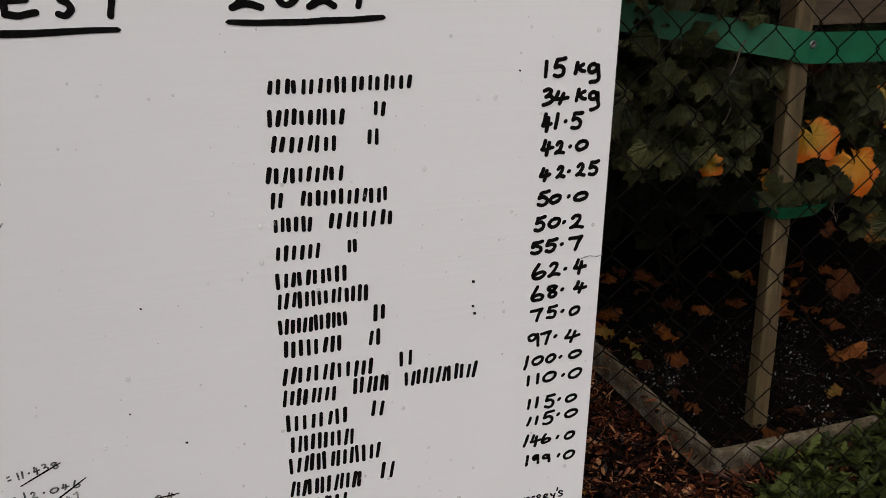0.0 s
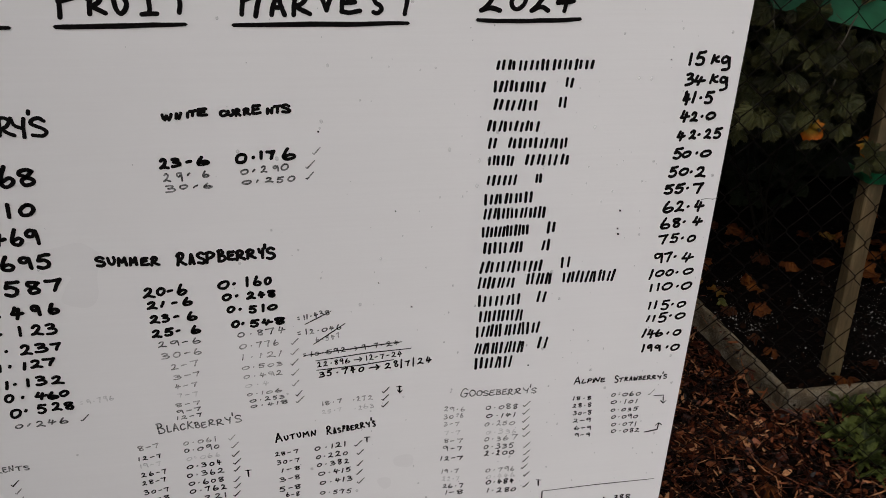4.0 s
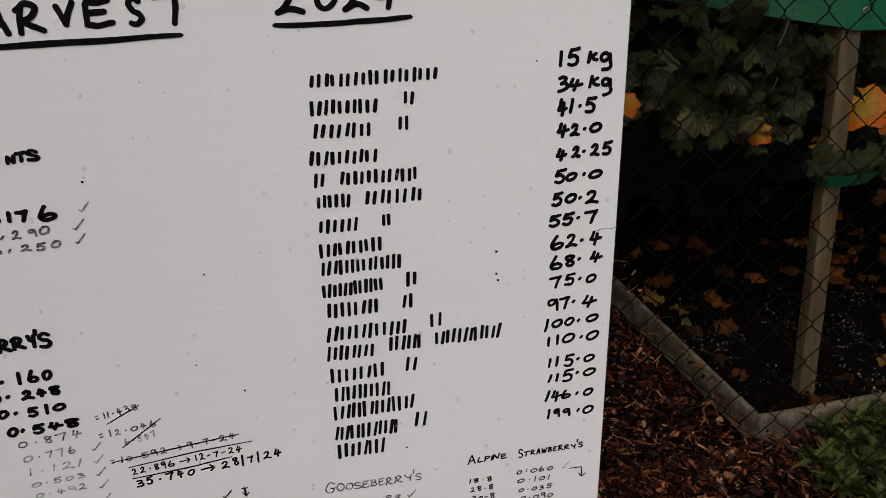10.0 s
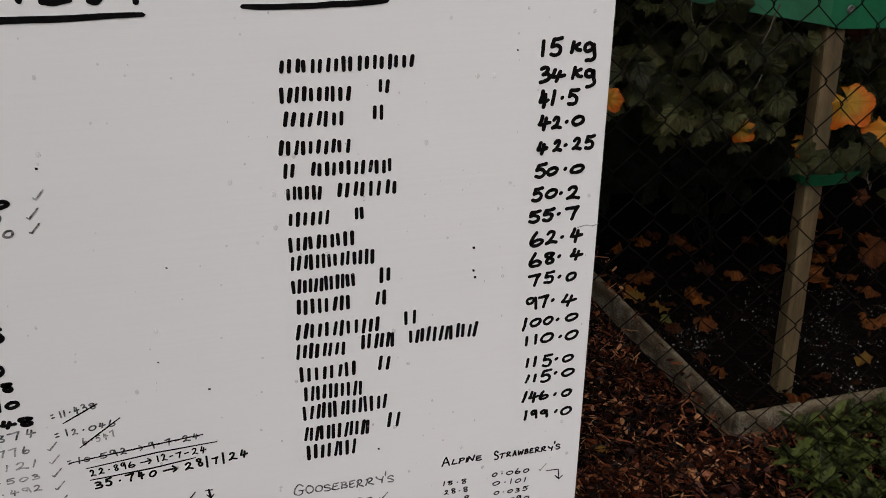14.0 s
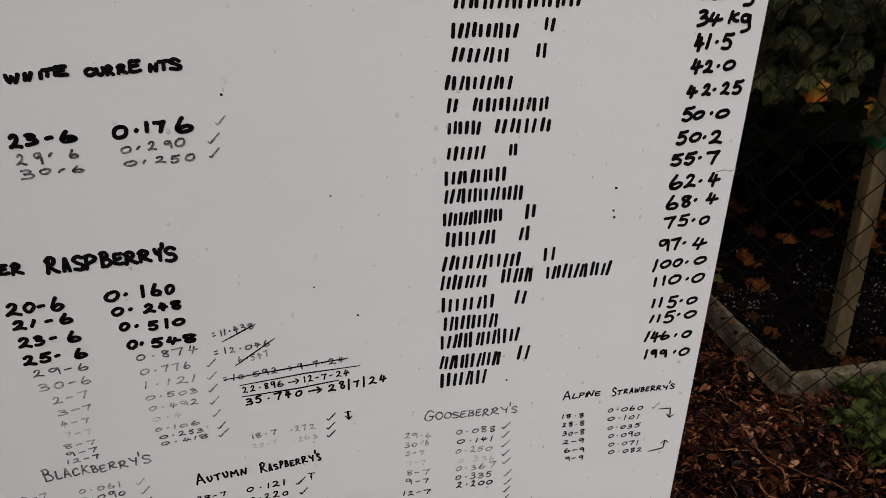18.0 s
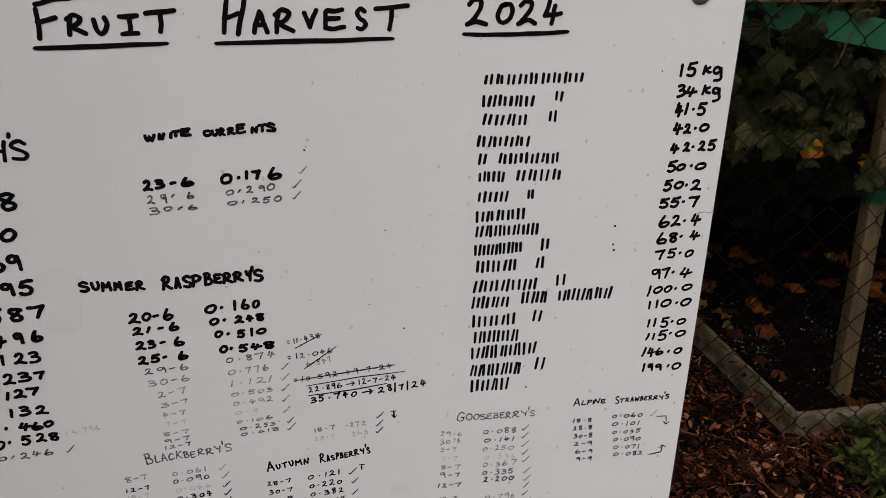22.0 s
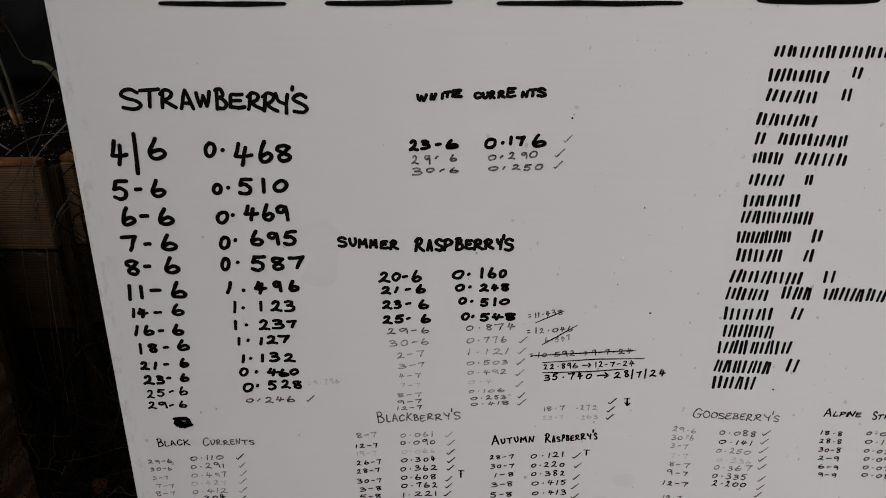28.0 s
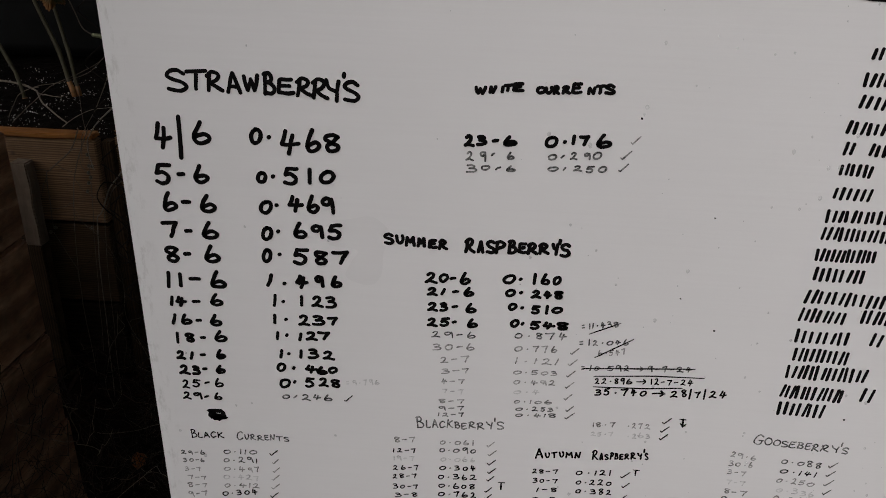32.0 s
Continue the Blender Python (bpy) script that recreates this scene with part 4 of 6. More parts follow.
write("0.492", 0.508, 1.111, 0.057, 0.0100, 3.0, FADED, 0.14, "written_weight")
write("7-7", 0.412, 1.088, 0.030, 0.0090, 1.9, FAINT, 0.14, "written_date")
write("0.4", 0.509, 1.095, 0.036, 0.0090, 4.8, FAINT, 0.14, "written_date")
write("8-7", 0.408, 1.071, 0.036, 0.0080, 4.8, FADED, 0.14, "written_date")
write("0.106", 0.511, 1.080, 0.052, 0.0080, 3.3, FADED, 0.14, "written_weight")
write("9-7", 0.408, 1.059, 0.036, 0.0080, 4.8, GREY, 0.14, "written_date")
write("0.253", 0.514, 1.068, 0.052, 0.0080, 3.3, GREY, 0.14, "written_weight")
write("12-7", 0.407, 1.049, 0.037, 0.0080, 3.1, GREY, 0.14, "written_date")
write("0.418", 0.514, 1.058, 0.056, 0.0080, 3.1, GREY, 0.14, "written_weight")
tick(0.584, 1.170, FADED)
tick(0.583, 1.152, FADED)
tick(0.582, 1.134, FADED)
tick(0.582, 1.116, FADED)
tick(0.582, 1.097, FADED)
tick(0.586, 1.078, GREY)
tick(0.587, 1.066, GREY)
write("= 11.438", 0.591, 1.204, 0.047, 0.0100, 8.7, GREY, 0.14, "written_weight")
rule("strike_line", [(0.601, 1.198), (0.639, 1.217)], 0.0018, INK)
write("= 12.046", 0.590, 1.179, 0.064, 0.0100, 5.4, GREY, 0.14, "written_weight")
write("6.547", 0.616, 1.165, 0.036, 0.0100, 9.7, FADED, 0.14, "written_weight")
rule("strike_line", [(0.612, 1.163), (0.659, 1.195)], 0.0018, INK)
write("= 10.592 → 9-7-24", 0.596, 1.141, 0.144, 0.0100, 3.6, GREY, 0.14, "written_total")
rule("strike_line", [(0.598, 1.145), (0.677, 1.151), (0.743, 1.156)], 0.0020, INK)
rule("strike_line", [(0.614, 1.134), (0.693, 1.141), (0.757, 1.143)], 0.0018, INK)
write("22.896 → 12-7-24", 0.616, 1.122, 0.129, 0.0110, 3.5, INK, 0.14, "written_total")
rule("strike_line", [(0.615, 1.117), (0.679, 1.120), (0.731, 1.125)], 0.0020, INK)
write("35.740 → 28/7/24", 0.618, 1.103, 0.173, 0.0130, 3.6, INK, 0.17, "written_total")
write("18.7", 0.621, 1.051, 0.031, 0.0090, 5.5, FADED, 0.14, "written_date")
write(".272", 0.667, 1.053, 0.032, 0.0100, 3.6, FADED, 0.14, "written_weight")
write("25.7", 0.620, 1.035, 0.031, 0.0090, 5.5, FAINT, 0.14, "written_date")
write(".263", 0.669, 1.036, 0.032, 0.0100, 5.4, FAINT, 0.14, "written_weight")
tick(0.718, 1.070, INK)
tick(0.717, 1.056, INK)
tick(0.717, 1.043, INK)
rule("arrow_mark", [(0.740, 1.076), (0.741, 1.063)], 0.0030, INK)
rule("arrow_mark", [(0.736, 1.075), (0.744, 1.075)], 0.0020, INK)
rule("arrow_mark", [(0.737, 1.069), (0.741, 1.063), (0.745, 1.068)], 0.0020, INK)
# black currants
write("BLACK", 0.046, 0.977, 0.050, 0.0140, 3.4, INK, 0.105, "heading")
write("CURRENTS", 0.115, 0.980, 0.078, 0.0140, 2.9, GREY, 0.12, "heading")
write("29-6", 0.027, 0.944, 0.037, 0.0090, 4.6, GREY, 0.15, "written_date")
write("0.110", 0.092, 0.951, 0.052, 0.0110, 4.4, GREY, 0.15, "written_weight")
write("30-6", 0.029, 0.930, 0.033, 0.0090, 5.2, GREY, 0.15, "written_date")
write("0.291", 0.091, 0.935, 0.052, 0.0110, 4.4, GREY, 0.15, "written_weight")
write("3-7", 0.030, 0.913, 0.025, 0.0090, 4.6, FADED, 0.15, "written_date")
write("0.497", 0.090, 0.919, 0.055, 0.0110, 3.1, FADED, 0.15, "written_weight")
write("7-7", 0.033, 0.897, 0.029, 0.0090, 5.9, FADED, 0.15, "written_date")
write("0.427", 0.088, 0.903, 0.055, 0.0120, 3.1, FAINT, 0.15, "written_weight")
write("8-7", 0.031, 0.882, 0.031, 0.0100, 5.5, FADED, 0.15, "written_date")
write("0.412", 0.088, 0.887, 0.055, 0.0110, 4.2, FADED, 0.15, "written_weight")
write("9-7", 0.031, 0.863, 0.031, 0.0120, 9.2, FADED, 0.15, "written_date")
write("0.304", 0.084, 0.870, 0.056, 0.0120, 9.3, INK, 0.15, "written_weight")
tick(0.163, 0.880, INK)
tick(0.167, 0.960, INK)
tick(0.169, 0.945, FADED)
tick(0.169, 0.929, FADED)
tick(0.167, 0.914, FADED)
tick(0.166, 0.897, FADED)
# blackberries
write("BLACKBERRY'S", 0.377, 1.027, 0.124, 0.0180, 3.2, GREY, 0.105, "heading")
write("8-7", 0.346, 0.998, 0.031, 0.0100, 5.5, FADED, 0.16, "written_date")
write("0.061", 0.411, 1.000, 0.049, 0.0100, 3.5, FADED, 0.16, "written_weight")
write("12-7", 0.344, 0.979, 0.034, 0.0090, 5.0, INK, 0.16, "written_date")
write("0.090", 0.411, 0.986, 0.053, 0.0110, 3.2, GREY, 0.16, "written_weight")
write("19-7", 0.345, 0.965, 0.031, 0.0100, 3.7, FAINT, 0.16, "written_date")
write("0.066", 0.413, 0.970, 0.050, 0.0100, 3.4, FAINT, 0.16, "written_weight")
write("26-7", 0.344, 0.948, 0.038, 0.0100, 4.5, INK, 0.16, "written_date")
write("0.304", 0.412, 0.954, 0.052, 0.0110, 3.3, INK, 0.16, "written_weight")
write("28-7", 0.344, 0.932, 0.036, 0.0100, 4.8, INK, 0.16, "written_date")
write("0.362", 0.410, 0.937, 0.057, 0.0110, 4.0, INK, 0.16, "written_weight")
write("30-7", 0.344, 0.913, 0.038, 0.0100, 4.5, INK, 0.16, "written_date")
write("0.608", 0.411, 0.921, 0.054, 0.0110, 3.2, INK, 0.16, "written_weight")
write("3-8", 0.347, 0.898, 0.034, 0.0100, 5.0, INK, 0.16, "written_date")
write("0.762", 0.411, 0.905, 0.056, 0.0120, 3.1, INK, 0.16, "written_weight")
write("5-8", 0.347, 0.883, 0.033, 0.0100, 3.5, INK, 0.16, "written_date")
write("1.221", 0.413, 0.888, 0.053, 0.0110, 4.3, INK, 0.16, "written_weight")
tick(0.482, 1.007, FADED)
tick(0.485, 0.992, FADED)
tick(0.485, 0.975, INK)
tick(0.486, 0.960, INK)
tick(0.485, 0.946, INK)
tick(0.483, 0.925, INK)
tick(0.483, 0.912, INK)
tick(0.481, 0.896, INK)
rule("arrow_mark", [(0.502, 0.941), (0.502, 0.928)], 0.0030, INK)
rule("arrow_mark", [(0.498, 0.941), (0.507, 0.941)], 0.0020, INK)
# autumn raspberries
write("AUTUMN", 0.547, 0.990, 0.064, 0.0160, 5.4, INK, 0.14, "heading")
write("RASPBERRY'S", 0.626, 0.995, 0.078, 0.0160, 5.9, INK, 0.14, "heading")
write("28-7", 0.545, 0.962, 0.037, 0.0090, 4.6, INK, 0.16, "written_date")
write("0.121", 0.606, 0.965, 0.050, 0.0110, 4.6, INK, 0.16, "written_weight")
write("30-7", 0.547, 0.945, 0.036, 0.0100, 4.8, INK, 0.16, "written_date")
write("0.220", 0.608, 0.948, 0.051, 0.0110, 3.4, INK, 0.16, "written_weight")
write("1-8", 0.553, 0.929, 0.030, 0.0100, 5.7, INK, 0.16, "written_date")
write("0.382", 0.609, 0.932, 0.051, 0.0110, 3.4, INK, 0.16, "written_weight")
write("3-8", 0.549, 0.910, 0.033, 0.0100, 5.2, INK, 0.16, "written_date")
write("0.415", 0.610, 0.914, 0.053, 0.0110, 3.2, INK, 0.16, "written_weight")
write("5-8", 0.548, 0.890, 0.034, 0.0110, 5.0, INK, 0.16, "written_date")
write("0.413", 0.612, 0.895, 0.053, 0.0110, 3.2, INK, 0.16, "written_weight")
write("6-8", 0.557, 0.878, 0.022, 0.0100, -2.6, INK, 0.16, "written_date")
write("0.575", 0.611, 0.875, 0.052, 0.0100, -3.3, INK, 0.16, "written_weight")
tick(0.674, 0.972, INK)
tick(0.677, 0.954, INK)
tick(0.676, 0.932, INK)
tick(0.675, 0.914, INK)
tick(0.677, 0.895, INK)
rule("arrow_mark", [(0.685, 0.983), (0.694, 0.983)], 0.0020, INK)
rule("arrow_mark", [(0.689, 0.983), (0.689, 0.973)], 0.0025, INK)
# gooseberries
write("GOOSEBERRY'S", 0.838, 1.044, 0.127, 0.0160, -2.7, GREY, 0.105, "heading")
write("29.6", 0.812, 1.019, 0.035, 0.0100, -4.9, FADED, 0.15, "written_date")
write("0.088", 0.881, 1.014, 0.054, 0.0110, -3.2, GREY, 0.15, "written_weight")
write("30.6", 0.812, 1.004, 0.033, 0.0100, -3.5, FADED, 0.15, "written_date")
write("0.141", 0.882, 0.998, 0.050, 0.0100, -3.4, INK, 0.15, "written_weight")
write("3-7", 0.813, 0.989, 0.026, 0.0100, -2.2, FADED, 0.15, "written_date")
write("0.250", 0.881, 0.981, 0.052, 0.0110, -3.3, FADED, 0.15, "written_weight")
write("7-7", 0.814, 0.972, 0.027, 0.0100, -4.2, FAINT, 0.15, "written_date")
write("0.336", 0.884, 0.964, 0.052, 0.0110, -3.3, FAINT, 0.15, "written_weight")
write("8-7", 0.814, 0.955, 0.032, 0.0100, -5.4, FADED, 0.15, "written_date")
write("0.367", 0.882, 0.950, 0.057, 0.0120, -3.0, FADED, 0.15, "written_weight")
write("9-7", 0.812, 0.939, 0.033, 0.0110, -5.2, GREY, 0.15, "written_date")
write("0.335", 0.882, 0.934, 0.052, 0.0120, -3.3, GREY, 0.15, "written_weight")
write("12-7", 0.809, 0.920, 0.039, 0.0100, -4.4, INK, 0.15, "written_date")
write("2.200", 0.884, 0.920, 0.052, 0.0120, -3.3, INK, 0.15, "written_weight")
write("19.7", 0.812, 0.892, 0.029, 0.0100, -5.9, FADED, 0.15, "written_date")
write("0.796", 0.888, 0.884, 0.051, 0.0110, -3.4, FADED, 0.15, "written_weight")
write("22.7", 0.813, 0.876, 0.030, 0.0110, -5.7, FAINT, 0.15, "written_date")
write("0.446", 0.890, 0.869, 0.050, 0.0120, -3.4, FAINT, 0.15, "written_weight")
write("26.7", 0.815, 0.860, 0.036, 0.0100, -4.8, INK, 0.15, "written_date")
write("0.484", 0.890, 0.857, 0.050, 0.0130, -3.4, INK, 0.15, "written_weight")
write("1-8", 0.820, 0.845, 0.031, 0.0110, -3.7, INK, 0.15, "written_date")
write("1.280", 0.893, 0.839, 0.052, 0.0120, -4.4, INK, 0.15, "written_weight")
tick(0.949, 1.018, GREY)
tick(0.949, 1.003, GREY)
tick(0.950, 0.987, GREY)
tick(0.951, 0.971, GREY)
tick(0.953, 0.956, GREY)
tick(0.956, 0.934, GREY)
tick(0.957, 0.918, GREY)
tick(0.956, 0.904, INK)
tick(0.955, 0.888, INK)
tick(0.960, 0.871, INK)
tick(0.961, 0.847, INK)
rule("arrow_mark", [(0.984, 0.855), (0.985, 0.842)], 0.0030, INK)
rule("arrow_mark", [(0.980, 0.856), (0.989, 0.854)], 0.0020, INK)
rule("drawn_box", [(0.994, 0.812), (0.993, 0.829)], 0.0025, INK)
rule("drawn_box", [(0.993, 0.829), (1.088, 0.830), (1.203, 0.828)], 0.0016, INK)
write("4.388", 1.108, 0.785, 0.054, 0.0150, 0.0, INK, 0.14, "written_weight")
# alpine strawberries
write("ALPINE", 1.027, 1.050, 0.055, 0.0130, -2.1, INK, 0.15, "heading")
write("STRAWBERRY'S", 1.098, 1.046, 0.094, 0.0130, -1.2, INK, 0.15, "heading")
write("18.8", 1.029, 1.017, 0.032, 0.0090, -3.6, INK, 0.16, "written_date")
write("0.060", 1.096, 1.017, 0.053, 0.0100, -3.2, INK, 0.16, "written_weight")
write("28.8", 1.030, 1.002, 0.033, 0.0090, -3.5, INK, 0.16, "written_date")
write("0.101", 1.097, 1.002, 0.048, 0.0100, -3.6, INK, 0.16, "written_weight")
write("30-8", 1.032, 0.986, 0.033, 0.0100, -3.5, INK, 0.16, "written_date")
write("0.035", 1.099, 0.986, 0.050, 0.0090, -3.4, INK, 0.16, "written_weight")
write("2-9", 1.034, 0.971, 0.032, 0.0090, -3.6, INK, 0.16, "written_date")
write("0.090", 1.102, 0.971, 0.049, 0.0100, -4.7, INK, 0.16, "written_weight")
write("6-9", 1.037, 0.955, 0.031, 0.0100, -3.7, INK, 0.16, "written_date")
write("0.071", 1.104, 0.955, 0.046, 0.0100, -3.7, INK, 0.16, "written_weight")
write("9-9", 1.040, 0.940, 0.028, 0.0100, -4.1, INK, 0.16, "written_date")
write("0.082", 1.105, 0.941, 0.053, 0.0100, -4.3, INK, 0.16, "written_weight")
tick(1.167, 1.019, FADED)
rule("arrow_mark", [(1.174, 1.012), (1.191, 1.011), (1.193, 0.995)], 0.0020, INK)
rule("arrow_mark", [(1.187, 1.001), (1.193, 0.994), (1.198, 0.999)], 0.0020, INK)
rule("arrow_mark", [(1.168, 0.936), (1.191, 0.939), (1.192, 0.952)], 0.0025, INK)
rule("arrow_mark", [(1.186, 0.948), (1.192, 0.953), (1.198, 0.948)], 0.0020, INK)
# column of total weights
letters("written_weight", INK, 4.1, "15 kg", (1138, 1567, 3, 17), (1148, 1566, 14, 21), (1171, 1569, 13, 13), (1186, 1559, 15, 21))
letters("written_weight", INK, 4.1, "34 kg", (1137, 1539, 13, 18), (1149, 1539, 18, 15), (1174, 1541, 13, 14), (1189, 1531, 14, 21))
letters("written_weight", INK, 4.1, "41.5", (1138, 1511, 12, 20), (1152, 1514, 5, 17), (1163, 1520, 3, 3), (1171, 1512, 14, 19))
letters("written_weight", INK, 4.1, "42.0", (1138, 1486, 15, 18), (1154, 1487, 12, 15), (1170, 1493, 3, 3), (1178, 1489, 15, 12))
letters("written_weight", INK, 4.1, "42.25", (1138, 1459, 13, 15), (1157, 1461, 11, 14), (1170, 1466, 4, 3), (1180, 1461, 12, 15), (1195, 1460, 13, 18))
letters("written_weight", INK, 4.1, "50.0", (1137, 1431, 15, 18), (1151, 1433, 14, 11), (1172, 1438, 3, 4), (1180, 1433, 17, 11))
letters("written_weight", INK, 4.1, "50.2", (1135, 1403, 14, 18), (1151, 1405, 15, 13), (1168, 1409, 4, 4), (1177, 1402, 17, 17))
letters("written_weight", INK, 4.1, "55.7", (1132, 1377, 15, 16), (1149, 1377, 15, 17), (1167, 1384, 4, 3), (1177, 1376, 17, 18))
letters("written_weight", INK, 4.1, "62.4", (1135, 1347, 17, 19), (1154, 1348, 15, 17), (1173, 1354, 4, 3), (1185, 1347, 16, 19))
letters("written_weight", INK, 4.1, "68.4", (1135, 1320, 16, 19), (1154, 1322, 13, 16), (1171, 1329, 4, 4), (1187, 1323, 17, 16))
letters("written_weight", INK, 3.7, "75.0", (1135, 1295, 16, 16), (1155, 1296, 14, 17), (1173, 1302, 4, 4), (1183, 1296, 14, 12))
letters("written_weight", INK, 3.7, "97.4", (1133, 1263, 15, 18), (1149, 1264, 14, 17), (1166, 1271, 4, 4), (1179, 1262, 21, 17))
letters("written_weight", INK, 3.7, "100.0", (1130, 1235, 6, 18), (1140, 1239, 15, 12), (1157, 1239, 13, 12), (1174, 1243, 4, 4), (1186, 1240, 17, 11))
letters("written_weight", INK, 3.7, "110.0", (1135, 1213, 3, 14), (1147, 1214, 3, 14), (1155, 1214, 17, 14), (1179, 1218, 4, 4), (1188, 1213, 17, 14))
letters("written_weight", INK, 3.7, "115.0", (1137, 1181, 4, 14), (1147, 1181, 4, 15), (1159, 1178, 14, 19), (1176, 1186, 4, 4), (1186, 1181, 15, 11))
letters("written_weight", INK, 3.7, "115.0", (1137, 1158, 6, 12), (1148, 1158, 4, 12), (1158, 1155, 15, 19), (1176, 1165, 4, 4), (1186, 1159, 18, 12))
letters("written_weight", INK, 3.7, "146.0", (1134, 1129, 7, 17), (1143, 1127, 14, 18), (1157, 1129, 13, 14), (1177, 1132, 4, 5), (1188, 1128, 14, 12))
letters("written_weight", INK, 3.7, "199.0", (1138, 1101, 4, 15), (1147, 1101, 9, 14), (1160, 1100, 11, 13), (1180, 1105, 4, 5), (1188, 1099, 16, 13))
# plain bars
plain_bars(9, 0.862, 1.563, 0.139, 0.0140, 0.0)
plain_bars(5, 0.861, 1.535, 0.073, 0.0150, -1.6)
plain_bars(1, 0.959, 1.539, 0.017, 0.0150, -3.4)
plain_bars(4, 0.861, 1.511, 0.066, 0.0150, -3.5)
plain_bars(1, 0.953, 1.511, 0.016, 0.0150, 0.0)
plain_bars(5, 0.855, 1.481, 0.076, 0.0150, -2.3)
plain_bars(1, 0.858, 1.456, 0.014, 0.0150, 0.0)
plain_bars(6, 0.886, 1.456, 0.090, 0.0150, -1.9)
plain_bars(3, 0.859, 1.431, 0.040, 0.0150, -1.4)
plain_bars(4, 0.911, 1.430, 0.069, 0.0160, -1.7)
plain_bars(3, 0.858, 1.402, 0.047, 0.0160, -1.2)
plain_bars(1, 0.930, 1.402, 0.013, 0.0160, 0.0)
plain_bars(5, 0.857, 1.372, 0.074, 0.0160, 1.5)
plain_bars(7, 0.857, 1.350, 0.095, 0.0170, -0.6)
plain_bars(6, 0.857, 1.321, 0.072, 0.0170, 1.6)
plain_bars(1, 0.953, 1.324, 0.018, 0.0180, 0.0)
plain_bars(4, 0.859, 1.295, 0.063, 0.0180, -0.9)
plain_bars(1, 0.948, 1.296, 0.016, 0.0180, 0.0)
plain_bars(6, 0.855, 1.264, 0.100, 0.0190, -1.7)
plain_bars(1, 0.980, 1.265, 0.020, 0.0190, 0.0)
plain_bars(4, 0.854, 1.238, 0.059, 0.0190, -1.9)
plain_bars(3, 0.930, 1.240, 0.042, 0.0190, -1.4)
plain_bars(6, 0.986, 1.239, 0.086, 0.0190, -1.3)
plain_bars(4, 0.856, 1.207, 0.069, 0.0190, -0.8)
plain_bars(1, 0.945, 1.208, 0.022, 0.0190, -2.6)
plain_bars(5, 0.859, 1.180, 0.072, 0.0200, -1.6)
plain_bars(7, 0.856, 1.152, 0.103, 0.0210, 0.6)
plain_bars(6, 0.854, 1.122, 0.083, 0.0210, -1.4)
plain_bars(1, 0.955, 1.125, 0.020, 0.0210, -5.7)
plain_bars(4, 0.857, 1.095, 0.062, 0.0210, -1.8)
# stray dots and a scratch
rule("ink_dot", [(1.0660, 1.3550), (1.0670, 1.3540)], 0.004, INK)
rule("ink_dot", [(1.0660, 1.3260), (1.0670, 1.3250)], 0.0035, INK)
rule("ink_dot", [(1.0680, 1.3170), (1.0690, 1.3160)], 0.004, INK)
rule("ink_dot", [(0.6300, 1.4870), (0.6310, 1.4860)], 0.003, INK)
rule("ink_dot", [(0.7320, 1.3700), (0.7330, 1.3690)], 0.002, INK)
rule("ink_dot", [(0.7570, 1.2160), (0.7580, 1.2150)], 0.003, INK)
rule("ink_dot", [(0.7080, 1.2590), (0.7090, 1.2580)], 0.002, INK)
rule("ink_dot", [(0.9460, 1.0950), (0.9470, 1.0940)], 0.003, INK)
rule("ink_dot", [(1.1110, 1.5760), (1.1120, 1.5750)], 0.002, INK)
rule("scratch", [(1.194, 1.366), (1.204, 1.368), (1.213, 1.366), (1.220, 1.368)], 0.0014, FADED)


# screw with a rubber washer in the upper corner
def screw_washer(x, z):
    prof = [(0.0145, 0.0), (0.0150, 0.0016), (0.0138, 0.0034), (0.0088, 0.0040), (0.0080, 0.0034)]
    verts, faces, n = [], [], 28
    for r, h in prof:
        verts += [(x + r * math.cos(2 * math.pi * k / n), -h, z + r * math.sin(2 * math.pi * k / n)) for k in range(n)]
    for i in range(len(prof) - 1):
        faces += [(i * n + k, i * n + (k + 1) % n, (i + 1) * n + (k + 1) % n, (i + 1) * n + k) for k in range(n)]
    faces.append(tuple(range((len(prof) - 1) * n, len(prof) * n)))
    washer = put("washer", mesh_of("washer", verts, faces, RUBBER, True), board, None, "dark rubber washer")
    prof = [(0.0070, 0.0030), (0.0066, 0.0052), (0.0042, 0.0060), (0.0030, 0.0058), (0.0027, 0.0042), (0.0004, 0.0042)]
    verts, faces, n = [], [], 20
    for r, h in prof:
        verts += [(x + r * math.cos(2 * math.pi * k / n), -h, z + r * math.sin(2 * math.pi * k / n)) for k in range(n)]
    for i in range(len(prof) - 1):
        faces += [(i * n + k, i * n + (k + 1) % n, (i + 1) * n + (k + 1) % n, (i + 1) * n + k) for k in range(n)]
    put("screw_head", mesh_of("screw_head", verts, faces, STEEL, True), washer, None, "steel screw head")


screw_washer(1.153, 1.676)


def rain_drops():
    pieces = []
    for i in range(340):
        x = rng.uniform(0.01, 1.21) if i % 3 == 0 else 1.21 - 0.75 * rng.random() ** 1.4
        z = 0.55 + 1.14 * rng.random() ** 0.8
        r = 0.0006 + 0.0021 * rng.random() ** 2.6
        tall, flat = rng.uniform(1.0, 1.5), rng.uniform(0.35, 0.6)
        v, f = [], []
        for ring, (k, h) in enumerate(((1.0, 0.0), (0.86, 0.5), (0.5, 0.86))):
            v += [(x + r * k * math.cos(a), -0.0003 - r * flat * h, z + r * tall * k * math.sin(a) * (1.15 if math.sin(a) < 0 else 0.9)) for a in np.linspace(0, 2 * math.pi, 9)[:-1]]
        v.append((x, -0.0003 - r * flat, z))
